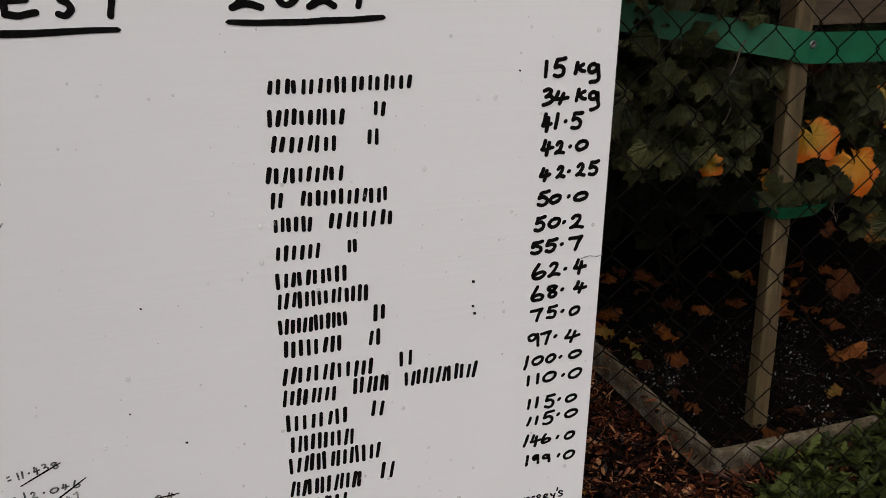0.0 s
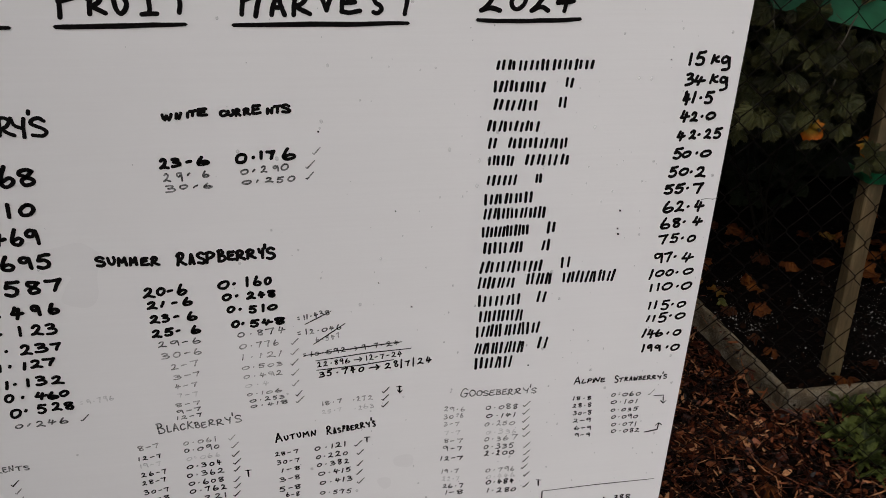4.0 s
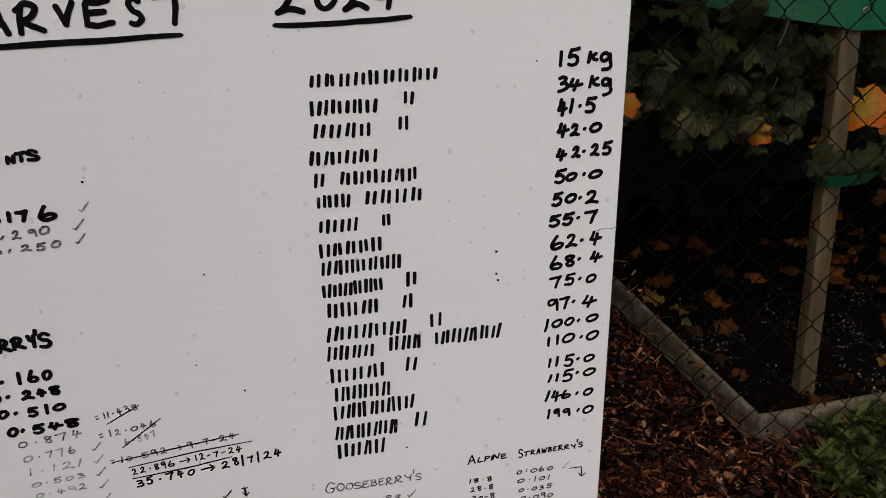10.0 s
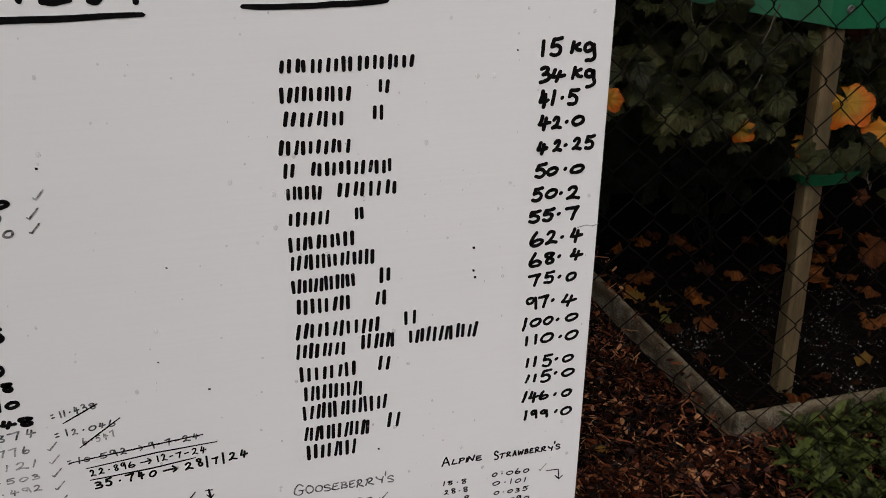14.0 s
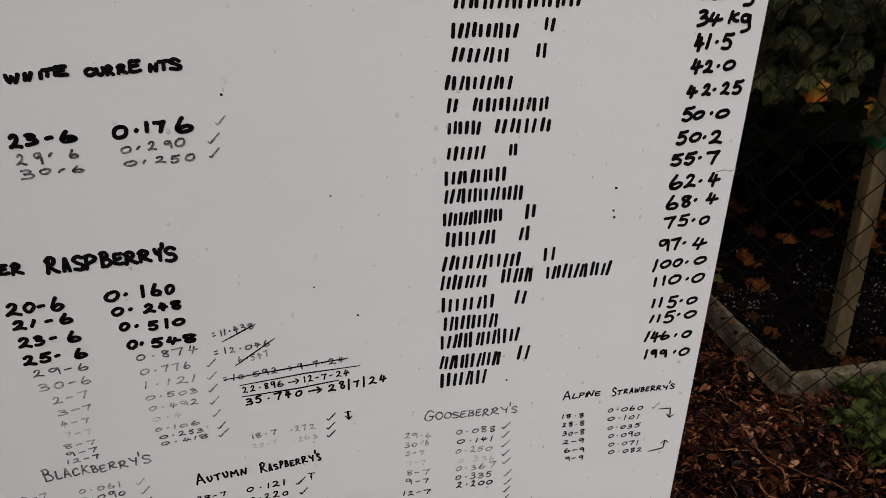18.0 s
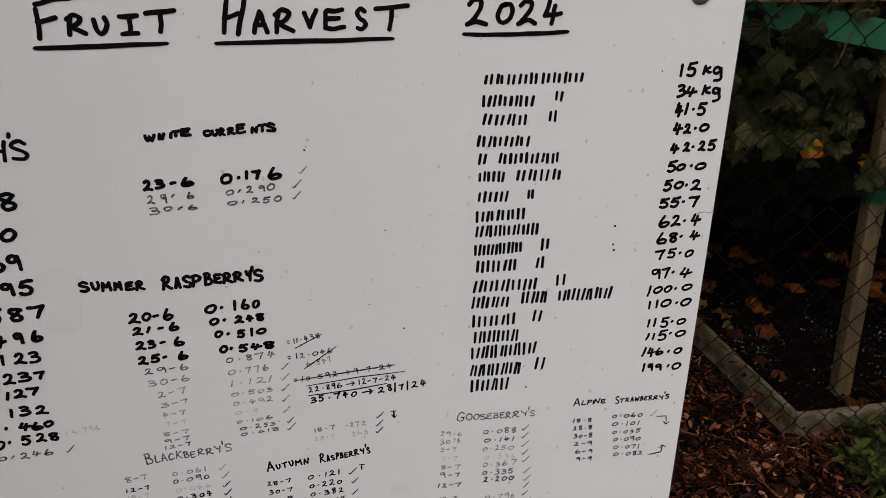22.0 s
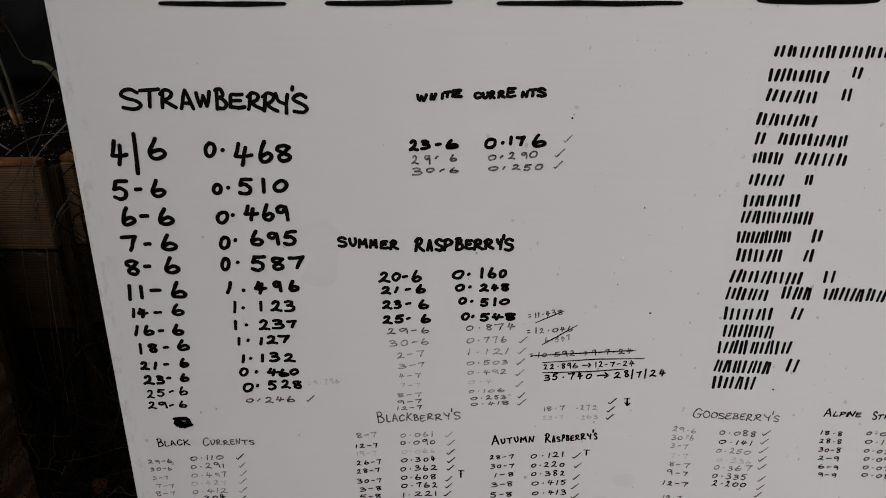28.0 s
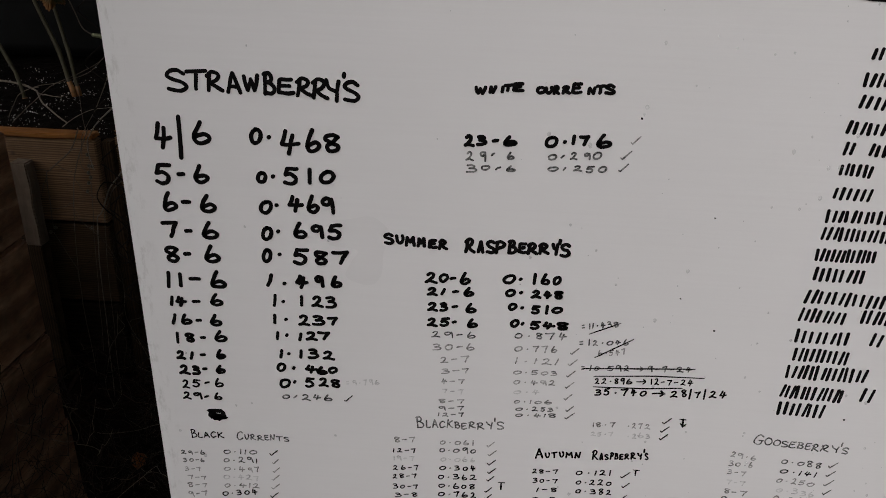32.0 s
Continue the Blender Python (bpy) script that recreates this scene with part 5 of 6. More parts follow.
        for ring in range(2):
            f += [(ring * 8 + k, ring * 8 + (k + 1) % 8, ring * 8 + 8 + (k + 1) % 8, ring * 8 + 8 + k) for k in range(8)]
        f += [(16 + k, 16 + (k + 1) % 8, 24) for k in range(8)]
        pieces.append((v, f))
    v, f, _ = join(pieces)
    tagged(put("rain_drops", mesh_of("rain_drops", v, f, WATER, True)), "clear rain drops clinging to the white board", "raindrops", kind="stuff")


rain_drops()

# ---- the fence that carries the board ----
fence = thing("fence", "weathered timber fence rail with dark diamond wire netting", "fence")
part("rail", timber(2.9, 0.085, 0.052, 0.005, 0.0022, 40, 3), RAIL_WOOD, fence, "reddish weathered top rail", pose(1.28, 0.062, 1.687))
for px in (0.25, 0.98, 2.68):
    part("post", timber(1.70 if px > 2 else 1.661, 0.08, 0.08, 0.005, 0.002, 20, px), RAIL_WOOD, fence, "", pose(px, 0.064 if px < 2 else 0.15, 0.83, 0, 90, 0))


def netting():
    """Diamond mesh of coated wire, each wire zigzagging against its neighbour."""
    pitch, rise, top, bottom = 0.0296, 0.0618, 1.824, 0.03
    cols = int(2.72 / pitch)
    rows = int((top - bottom) / rise)
    for c in range(cols + 1):
        x0 = -0.0144 + c * pitch
        pts = []
        for r in range(rows * 2 + 1):
            for k in (-0.09, 0.09):
                z = top - (r + k) * rise / 2
                if z > top + 0.001:
                    continue
                side = 1 if (r + c) % 2 else -1
                wob = noise.noise(Vector((x0 * 3, z * 3, 2)))
                pts.append((x0 + side * (pitch / 2 + 0.0004) + 0.009 * wob, 0.0145 + 0.0018 * side * (1 if k > 0 else -1) + 0.002 * wob, z + 0.006 * noise.noise(Vector((x0 * 3, z * 3, 8)))))
        tube_part("wire", pts, 0.00090, WIRE, fence, 4)


netting()


def wire_tangle():
    """Loops of loose wire at the cut end of the netting."""
    t = thing("wire_tangle", "loose tangle of dark wire loops at the end of the netting", "wire", (-0.035, 0.05, 1.30))
    for i in range(7):
        c = Vector((rng.uniform(-0.012, 0.02), rng.uniform(0.0, 0.03), rng.uniform(-0.10, 0.10)))
        rx, rz, ph = rng.uniform(0.012, 0.026), rng.uniform(0.02, 0.06), rng.uniform(0, 6)
        pts = [c + Vector((rx * math.cos(a + ph), 0.012 * math.sin(2 * a), rz * math.sin(a))) + 0.006 * noise.noise_vector(Vector((a, i, 0))) for a in np.linspace(0, 6.0, 36)]
        tube_part("loop", pts, 0.0009, WIRE, t, 4)


wire_tangle()

# ---- the low bed beyond the fence ----
bed = thing("raised_bed", "low garden bed edged with weathered grey boards", "raised bed", (2.345, 1.1, 0))
part("side_board", timber(1.95, 0.022, 0.135, 0.003, 0.0022, 30, 1), BED_WOOD, bed, "", pose(0.985, 0.011, 0.0435))
part("side_board", timber(2.10, 0.022, 0.135, 0.003, 0.0022, 30, 2), BED_WOOD, bed, "", pose(0.011, 1.075, 0.0425, 0, 0, 90))


hole_bm = bmesh.new()
bmesh.ops.create_cone(hole_bm, cap_ends=True, segments=14, radius1=0.0055, radius2=0.0048, depth=0.004)
part("screw_hole", hole_bm, WIRE, bed, "dark screw hole", pose(2.389 - 2.345, -0.0015, 0.052, 90, 0, 0))


def bed_soil(x0, x1, y0, y1, z, name, label, seed, specks, far):
    nx, ny = int((x1 - x0) / 0.03), int((y1 - y0) / 0.03)
    xs, ys = np.linspace(x0, x1, nx), np.linspace(y0, y1, ny)

    def height(x, y):
        return z + 0.022 * noise.noise(Vector((x * 5, y * 5, seed))) + 0.012 * noise.noise(Vector((x * 19, y * 19, seed)))

    verts = [(x, y, height(x, y)) for y in ys for x in xs]
    faces = [(j * nx + i, j * nx + i + 1, (j + 1) * nx + i + 1, (j + 1) * nx + i) for j in range(ny - 1) for i in range(nx - 1)]
    rim = [j * nx for j in range(ny)] + [(ny - 1) * nx + i for i in range(1, nx)] + [j * nx + nx - 1 for j in range(ny - 2, -1, -1)] + [i for i in range(nx - 2, 0, -1)]
    base = len(verts)
    verts += [(verts[i][0], verts[i][1], 0.0) for i in rim]
    faces += [(rim[k], rim[(k + 1) % len(rim)], base + (k + 1) % len(rim), base + k) for k in range(len(rim))]
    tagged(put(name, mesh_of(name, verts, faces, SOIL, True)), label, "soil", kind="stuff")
    pieces = []
    while len(pieces) < specks:
        x, y = rng.uniform(x0 + 0.02, x1 - 0.02), rng.uniform(y0 + 0.02, y1 - 0.02)
        if y > far or (rng.random() < 0.55 and y > y0 + 0.62):
            continue
        if noise.noise(Vector((x * 5, y * 5, seed + 5))) + 0.5 * noise.noise(Vector((x * 17, y * 17, seed))) + rng.uniform(-0.22, 0.22) < 0.08:
            continue
        r = 0.0009 + 0.0028 * rng.random() ** 3.0
        c = Vector((x, y, height(x, y) + r * 0.5))
        pieces.append(([c + r * rng.uniform(0.45, 1.5) * Vector(d) for d in ((1, 0, 0), (0, 1, 0), (-1, 0, 0), (0, -1, 0), (0, 0, 1), (0, 0, -1))], [(0, 1, 4), (1, 2, 4), (2, 3, 4), (3, 0, 4), (1, 0, 5), (2, 1, 5), (3, 2, 5), (0, 3, 5)]))
    v, f, _ = join(pieces)
    tagged(put("perlite_grains", mesh_of("perlite_grains", v, f, PERLITE)), "white perlite grains scattered in the black compost", "perlite", kind="stuff")


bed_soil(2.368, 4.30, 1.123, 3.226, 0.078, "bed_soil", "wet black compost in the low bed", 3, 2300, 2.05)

# wooden stakes of the bed, with green plastic straps
def stake(x, y, lean, height, label):
    t = thing("wooden_stake", label, "stake", (x, y, 0.0))
    bm = timber(height, 0.058, 0.058, 0.003, 0.0016, 20, x)
    part("shaft", bm, STAKE_WOOD, t, "", Matrix.Translation((lean * height / 2, 0, height / 2 - 0.02)) @ pose(0, 0, 0, 0, -90 + math.degrees(math.atan(lean)), 0) @ pose(0, 0, 0, -8, 0, 0))
    return t


# near-black colour stands in for the shade low on the planter
BASE_WOOD = wood_material("shade_blackened_plank", (0.003, 0.002, 0.0015), (0.008, 0.005, 0.0035), (0.018, 0.012, 0.007), (1.2, 60, 120), 0.8, 0.4, gloss=0.05)
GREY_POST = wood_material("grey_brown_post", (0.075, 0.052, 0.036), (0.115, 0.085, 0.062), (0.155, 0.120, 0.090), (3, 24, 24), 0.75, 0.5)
PALE_PLANK = wood_material("weathered_brown_plank", (0.062, 0.042, 0.024), (0.13, 0.092, 0.058), (0.21, 0.16, 0.11), (3, 24, 24), 0.6, 0.35)
STAKE_WOOD = wood_material("sawn_stake_wood", (0.050, 0.033, 0.015), (0.100, 0.069, 0.033), (0.165, 0.120, 0.062), (3.5, 30, 30), 0.5, 0.4, 0.35)
stake(2.645, 1.255, -0.062, 1.72, "pale square softwood stake leaning slightly in the bed")


def strap(points, height, thick=0.004, flare=0.0):
    """A flat plastic band standing on edge along points (centre line); flare: how far its upper edge stands out."""
    verts, faces = [], []
    for i, p in enumerate(points):
        d = (Vector(points[min(i + 1, len(points) - 1)]) - Vector(points[max(i - 1, 0)])).normalized()
        nrm = Vector((-d.y, d.x, 0)).normalized() * thick / 2
        for s, h in ((-1, -0.5), (1, -0.5), (1, 0.5), (-1, 0.5)):
            verts.append(Vector(p) + s * nrm - nrm.normalized() * flare * (h + 0.5) + Vector((0, 0, h * height)))
    for i in range(len(points) - 1):
        for k in range(4):
            a, b = i * 4 + k, i * 4 + (k + 1) % 4
            faces.append((a, b, b + 4, a + 4))
    n = len(points) * 4
    faces += [(3, 2, 1, 0), (n - 4, n - 3, n - 2, n - 1)]
    return verts, faces


def strap_thing(z, points, height, label, screw=True, flare=0.0):
    t = thing("plastic_strap", label, "strap")
    v, f = strap(points, height, flare=flare)
    put("band", mesh_of("band", v, f, STRAP, False), t)
    if screw:
        v, f = [], []
        prof = [(0.0125, 0.0), (0.0118, 0.002), (0.0075, 0.003), (0.0065, 0.0018), (0.0005, 0.0018)]
        for r, h in prof:
            v += [(2.571 + r * math.cos(a), 1.205 - h, z + r * math.sin(a)) for a in np.linspace(0, 2 * math.pi, 17)[:-1]]
        for i in range(4):
            f += [(i * 16 + k, i * 16 + (k + 1) % 16, i * 16 + 16 + (k + 1) % 16, i * 16 + 16 + k) for k in range(16)]
        put("screw", mesh_of("screw", v, f, STEEL, True), t, None, "steel screw")


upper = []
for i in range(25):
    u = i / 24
    # set back along the line of sight, placed to fit the camera's view
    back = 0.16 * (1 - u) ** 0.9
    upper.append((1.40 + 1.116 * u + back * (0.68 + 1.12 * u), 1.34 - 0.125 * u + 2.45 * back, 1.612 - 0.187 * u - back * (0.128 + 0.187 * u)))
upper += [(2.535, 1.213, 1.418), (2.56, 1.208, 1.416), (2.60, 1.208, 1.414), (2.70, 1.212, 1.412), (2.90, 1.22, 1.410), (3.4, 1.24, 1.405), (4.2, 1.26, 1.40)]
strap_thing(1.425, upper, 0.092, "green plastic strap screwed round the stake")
lower = [(2.549, 1.295, 0.906), (2.541, 1.226, 0.906), (2.549, 1.212, 0.906), (2.573, 1.205, 0.905), (2.64, 1.206, 0.904), (2.70, 1.216, 0.903), (2.722, 1.245, 0.902), (2.725, 1.30, 0.902)]
strap_thing(0.898, lower, 0.048, "short green plastic strap low on the stake", False, 0.034)

stake(1.44, 1.375, 0.0, 1.66, "short square softwood stake holding the strap end")
back_board = thing("weathered_plank", "grey weathered plank fixed behind the bed", "plank", (3.28, 1.60, 1.495))
part("plank", timber(1.3, 0.03, 0.11, 0.003, 0.002, 24, 8), PALE_PLANK, back_board, "", pose(0.15, 0, 0))
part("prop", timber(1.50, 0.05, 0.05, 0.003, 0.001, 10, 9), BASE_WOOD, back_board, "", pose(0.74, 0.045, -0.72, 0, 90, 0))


# ---- timber planters on the other side of the board ----
def sleeper_wall():
    t = thing("sleeper_planter", "tall planter of stacked wet brown timber sleepers", "planter", (-0.70, 0.80, 0))
    for i, (z, off, ln) in enumerate(((-0.082, 0.030, 1.50), (0.198, 0.018, 1.46), (0.478, 0.012, 1.50), (0.758, 0.004, 1.44), (1.038, 0.0, 1.48), (1.318, -0.012, 1.42))):
        part("sleeper", timber(ln, 0.12, 0.276, 0.010, 0.005, 26, i * 1.7), PALE_SLEEPER if i == 5 else SLEEPER_WOOD, t, "", pose(-0.052, off - ln / 2, z, rng.uniform(-0.8, 0.8), 0, 90 + rng.uniform(-0.25, 0.25)))
    part("end_sleeper", timber(1.2, 0.12, 1.50, 0.01, 0.005, 20, 3.3), SLEEPER_WOOD, t, "", pose(-0.74, -0.055, 0.70))


sleeper_wall()


def back_planter():
    t = thing("plank_planter", "deep raised planter of dark horizontal planks with an orange-brown rim", "planter", (-0.86, 1.5, 0))
    # plank materials darken downwards; the colour carries the shade of the gap
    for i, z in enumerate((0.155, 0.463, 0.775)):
        part("plank", timber(1.7, 0.045, 0.298, 0.004, 0.003, 30, 11 + i), (BASE_WOOD, DARK_SHADED_PLANK, PLANK_WOOD)[i], t, "", pose(-0.86, 0.022, z + rng.uniform(-0.002, 0.002)))
    part("rim", timber(1.69, 0.054, 0.017, 0.003, 0.003, 30, 16), ORANGE_WOOD, t, "orange-brown rim strip", pose(-0.86, 0.021, 0.934))
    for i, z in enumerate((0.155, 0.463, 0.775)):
        part("side_plank", timber(1.7, 0.045, 0.298, 0.004, 0.003, 24, 21 + i), (BASE_WOOD, DARK_SHADED_PLANK, PLANK_WOOD)[i], t, "", pose(0.055, 0.90, z, 0, 0, 90))
    part("side_rim", timber(1.68, 0.054, 0.017, 0.003, 0.003, 24, 27), ORANGE_WOOD, t, "orange-brown rim strip", pose(0.055, 0.90, 0.934, 0, 0, 90))
    # stands for the side's shaded return; the dark wood carries that shade
    part("inner_post", timber(0.90, 0.052, 0.040, 0.004, 0.003, 14, 31), DARK_SHADED_PLANK, t, "", pose(0.012, 0.052, 0.46, 0, 90, 0))
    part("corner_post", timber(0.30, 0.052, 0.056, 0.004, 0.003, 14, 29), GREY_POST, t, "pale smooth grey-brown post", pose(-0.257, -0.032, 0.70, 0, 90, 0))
    # the lower part of the post takes the darker plank material
    part("post_foot", timber(0.55, 0.050, 0.054, 0.004, 0.003, 14, 30), DARK_SHADED_PLANK, t, "dark lower part of the post", pose(-0.257, -0.032, 0.275, 0, 90, 0))


back_planter()
bed_soil(-2.50, -0.84, 1.60, 3.2, 0.90, "planter_soil", "black compost flecked with white perlite in the planter", 9, 2000, 2.7)


def cane(name, label, pts, r0, base_len, leaves=0):
    t = thing(name, label, "plant", pts[0])
    o = Vector(pts[0])
    local = [Vector(p) - o for p in pts]
    n = len(local)
    tube_part("stem", local, [r0 * (1 - 0.45 * i / n) * (1.22 if i % 4 == 3 else 1.0) for i in range(n)], CANE, t, 8)
    tube_part("base", [local[0] + Vector((0, 0, -0.03)), local[0] + (local[1] - local[0]) * 0.5, local[0] + (local[1] - local[0]) * base_len], [r0 * 1.3, r0 * 1.25, r0 * 1.08], CANE_BASE, t, 8, "orange-brown base")
    return t


cane("bean_cane", "thick green-brown plant stem rising from the planter", bend((-1.245, 2.09, 0.895), (-1.52, 2.10, 1.80), -0.015, 16, 0.03, 1), 0.009, 1.1)
cane("bean_cane", "thick green-brown plant stem rising from the planter", bend((-1.235, 2.10, 0.895), (-1.37, 2.14, 1.80), 0.012, 16, 0.03, 2), 0.008, 0.9)
cane("bean_cane", "thin bent green plant stem in the planter", bend((-1.435, 2.05, 0.870), (-1.74, 2.10, 1.80), -0.04, 16, 0.05, 3), 0.008, 0.3)


def smooth_run(points, step=6, wob=0.004):
    """A rounded, slightly wandering line through a few points."""
    pts = [Vector(points[0])] + [Vector(p) for p in points] + [Vector(points[-1])]
    out = []
    for p0, p1, p2, p3 in zip(pts, pts[1:], pts[2:], pts[3:]):
        for k in range(step):
            u = k / step
            q = 0.5 * ((2 * p1) + (p2 - p0) * u + (2 * p0 - 5 * p1 + 4 * p2 - p3) * u * u + (3 * p1 - p0 - 3 * p2 + p3) * u ** 3)
            out.append(q + wob * noise.noise_vector(q * 14))
    return out + [pts[-1]]


MOSSY = plain_material("mossy_pale_green_stem", (0.050, 0.055, 0.024), (0.14, 0.15, 0.075), 0.7, 55, 0, 0.5)
ARCH = Vector((-0.925, 1.86, 0.895))
arch = thing("arching_stem", "mossy pale green stem arching over beside the board, with one leaf", "plant", ARCH + Vector((0.022, 0, 0)))
arch_run = [p - ARCH for p in smooth_run([(-0.925, 1.86, 0.87), (-0.928, 1.85, 0.97), (-0.932, 1.85, 1.06), (-0.945, 1.85, 1.13), (-0.985, 1.85, 1.19), (-1.03, 1.85, 1.20)])]
tube_part("stem", arch_run, [0.0135 - 0.00022 * i for i in range(len(arch_run))], MOSSY, arch, 10)
tube_part("tip", [p - ARCH for p in smooth_run([(-1.028, 1.85, 1.20), (-1.06, 1.84, 1.225), (-1.075, 1.83, 1.28), (-1.09, 1.82, 1.34), (-1.13, 1.80, 1.40)])], 0.0024, TWIG, arch, 6)


def polythene():
    v, f = [], []
    n = 22
    for j in range(9):
        for i in range(n):
            x, z = -2.5 + 1.6 * i / (n - 1), 0.92 + 0.42 * j / 8
            v.append((x, 2.75 + 0.05 * noise.noise(Vector((x * 5, z * 6, 3))) + 0.10 * (z - 0.9), z))
    f = [(j * n + i, j * n + i + 1, (j + 1) * n + i + 1, (j + 1) * n + i) for j in range(8) for i in range(n - 1)]
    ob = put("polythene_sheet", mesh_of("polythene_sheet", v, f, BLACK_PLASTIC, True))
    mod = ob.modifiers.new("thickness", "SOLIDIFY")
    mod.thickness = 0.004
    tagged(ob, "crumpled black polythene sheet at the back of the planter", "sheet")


polythene()


def pod(at, r, parent):
    v, f, n = [], [], 8
    for lat in (-1.2, -0.5, 0.2, 0.8, 1.3):
        v += [(at[0] + r * math.cos(lat) * math.cos(2 * math.pi * k / n), at[1] + r * math.cos(lat) * math.sin(2 * math.pi * k / n), at[2] + 1.1 * r * math.sin(lat)) for k in range(n)]
    for j in range(4):
        f += [(j * n + k, j * n + (k + 1) % n, (j + 1) * n + (k + 1) % n, (j + 1) * n + k) for k in range(n)]
    f += [tuple(range(n - 1, -1, -1)), tuple(range(4 * n, 5 * n))]
    put("seed_pod", mesh_of("seed_pod", v, f, POD, True), parent)


def pod_stem(points, pods):
    t = thing("dry_stem", "thin dry stem hung with small round seed pods", "stem", points[0], "dry stems")
    o = Vector(points[0])
    local = [Vector(p) - o for p in points]
    run = []
    for a, b in zip(local, local[1:]):
        run += [a.lerp(b, k / 6) + 0.006 * noise.noise_vector(a.lerp(b, k / 6) * 9) for k in range(6)]
    tube_part("stem", run, 0.0010, TWIG, t, 5)
    for p in pods:
        pod(Vector(p) - o, rng.uniform(0.0045, 0.0062), t)


pod_stem([(-0.84, 1.40, 1.15), (-0.875, 1.470, 0.92), (-0.890, 1.475, 0.80), (-0.912, 1.475, 0.62), (-0.95, 1.46, 0.03)],
         [(-0.893, 1.482, 0.879), (-0.894, 1.482, 0.840), (-0.883, 1.482, 0.839), (-0.898, 1.482, 0.816), (-0.894, 1.482, 0.799), (-0.904, 1.482, 0.779), (-0.913, 1.482, 0.750), (-0.919, 1.482, 0.616)])
pod_stem([(-0.98, 1.45, 0.03), (-1.00, 1.478, 0.45), (-1.06, 1.478, 0.59), (-1.13, 1.478, 0.572), (-1.22, 1.478, 0.66)],
         [(-1.141, 1.484, 0.572), (-1.128, 1.484, 0.568), (-1.073, 1.484, 0.588), (-1.052, 1.484, 0.606)])


def dry_stems():
    runs = [((-0.90, 1.30, 0.0), (-0.35, 0.55, 0.85), 0.05), ((-0.66, 0.6, 0.18), (-0.10, 0.45, 0.62), 0.03), ((-0.80, 1.1, 0.05), (-0.20, 0.9, 0.38), 0.03), ((-0.64, 0.72, 0.45), (-0.30, 0.30, 0.66), 0.02),
            ((-0.70, 1.3, 0.0), (-0.25, 0.7, 0.95), -0.05), ((-0.5, 1.2, 0.0), (-0.9, 1.35, 0.72), 0.02), ((-0.42, 0.9, 0.02), (-0.12, 0.5, 0.6), 0.02)]
    for i, (a, b, sag) in enumerate(runs):
        t = thing("dry_stem", "thin dry plant stem straggling behind the board", "stem", a, "dry stems")
        o = Vector(a)
        pts = [p - o for p in bend(a, b, sag, 26, 0.07, 20 + i)]
        tube_part("stem", pts, [0.0014 * (1 - 0.6 * k / 26) for k in range(26)], TWIG if i % 3 else CANE, t, 5)
        for k in (7, 13, 18, 22):
            d = Vector((rng.uniform(-1, 1), rng.uniform(-0.6, 0.6), rng.uniform(-0.2, 1))).normalized()
            tube_part("side_twig", bend(pts[k], pts[k] + d * rng.uniform(0.06, 0.16), 0.01, 6, 0.02, i * 9 + k), [0.0008, 0.0008, 0.0007, 0.0006, 0.0005, 0.0004], TWIG if i % 2 else CANE, t, 4)


dry_stems()


def stray_stem(label, points, r, material, twigs=0):
    o = Vector(points[0])
    t = thing("dry_stem", label, "stem", points[0], "dry stems")
    run = [p - o for p in smooth_run(points)]
    tube_part("stem", run, [r * (1 - 0.5 * i / len(run)) for i in range(len(run))], material, t, 6)
    for k in range(twigs):
        a = run[int(len(run) * (0.25 + 0.6 * k / max(1, twigs)))]
        d = Vector((rng.uniform(-1, 1), rng.uniform(-0.3, 0.3), rng.uniform(-0.8, 0.4))).normalized()
        tube_part("side_twig", bend(a, a + d * rng.uniform(0.05, 0.11), 0.008, 6, 0.015, 70 + k), [0.5 * r] * 3 + [0.35 * r] * 3, material, t, 4)


PALE_TWIG = plain_material("pale_bare_twig", (0.065, 0.052, 0.037), (0.17, 0.145, 0.11), 0.6, 45)
stray_stem("pale crooked twig lying on the planter soil", [(-1.71, 2.24, 0.92), (-1.48, 2.10, 0.945), (-1.35, 1.99, 0.95), (-1.26, 1.88, 0.93), (-1.08, 1.71, 0.915)], 0.0048, PALE_TWIG, 2)
stray_stem("thin brown stem sagging over the planter", [(-1.30, 1.72, 0.92), (-1.15, 1.60, 1.05), (-1.00, 1.60, 1.09), (-0.90, 1.60, 1.13), (-0.80, 1.58, 1.22)], 0.0016, TWIG)
stray_stem("thin brown stem sagging over the planter", [(-1.25, 1.66, 0.92), (-1.05, 1.60, 1.07), (-0.94, 1.60, 1.12), (-0.85, 1.62, 1.18), (-0.80, 1.64, 1.26)], 0.0014, TWIG)
stray_stem("limp grey stem hanging over the planter rim", [(-0.70, 1.50, 1.12), (-0.76, 1.47, 1.06), (-0.82, 1.47, 1.01), (-0.86, 1.47, 0.96), (-0.88, 1.47, 0.91), (-0.87, 1.47, 0.83)], 0.0028, PALE_TWIG)
stray_stem("limp grey stem hanging over the planter rim", [(-0.76, 1.45, 1.16), (-0.82, 1.45, 1.05), (-0.88, 1.45, 0.95), (-0.90, 1.46, 0.86)], 0.0016, TWIG)
stray_stem("grey stem leaning on the planter corner", [(-0.66, 1.28, 0.93), (-0.73, 1.30, 0.84), (-0.77, 1.30, 0.76), (-0.80, 1.30, 0.66), (-0.86, 1.34, 0.02)], 0.0026, PALE_TWIG)
stray_stem("grey stem leaning on the planter corner", [(-0.68, 1.30, 0.88), (-0.745, 1.31, 0.80), (-0.78, 1.31, 0.66), (-0.84, 1.35, 0.02)], 0.0018, TWIG)
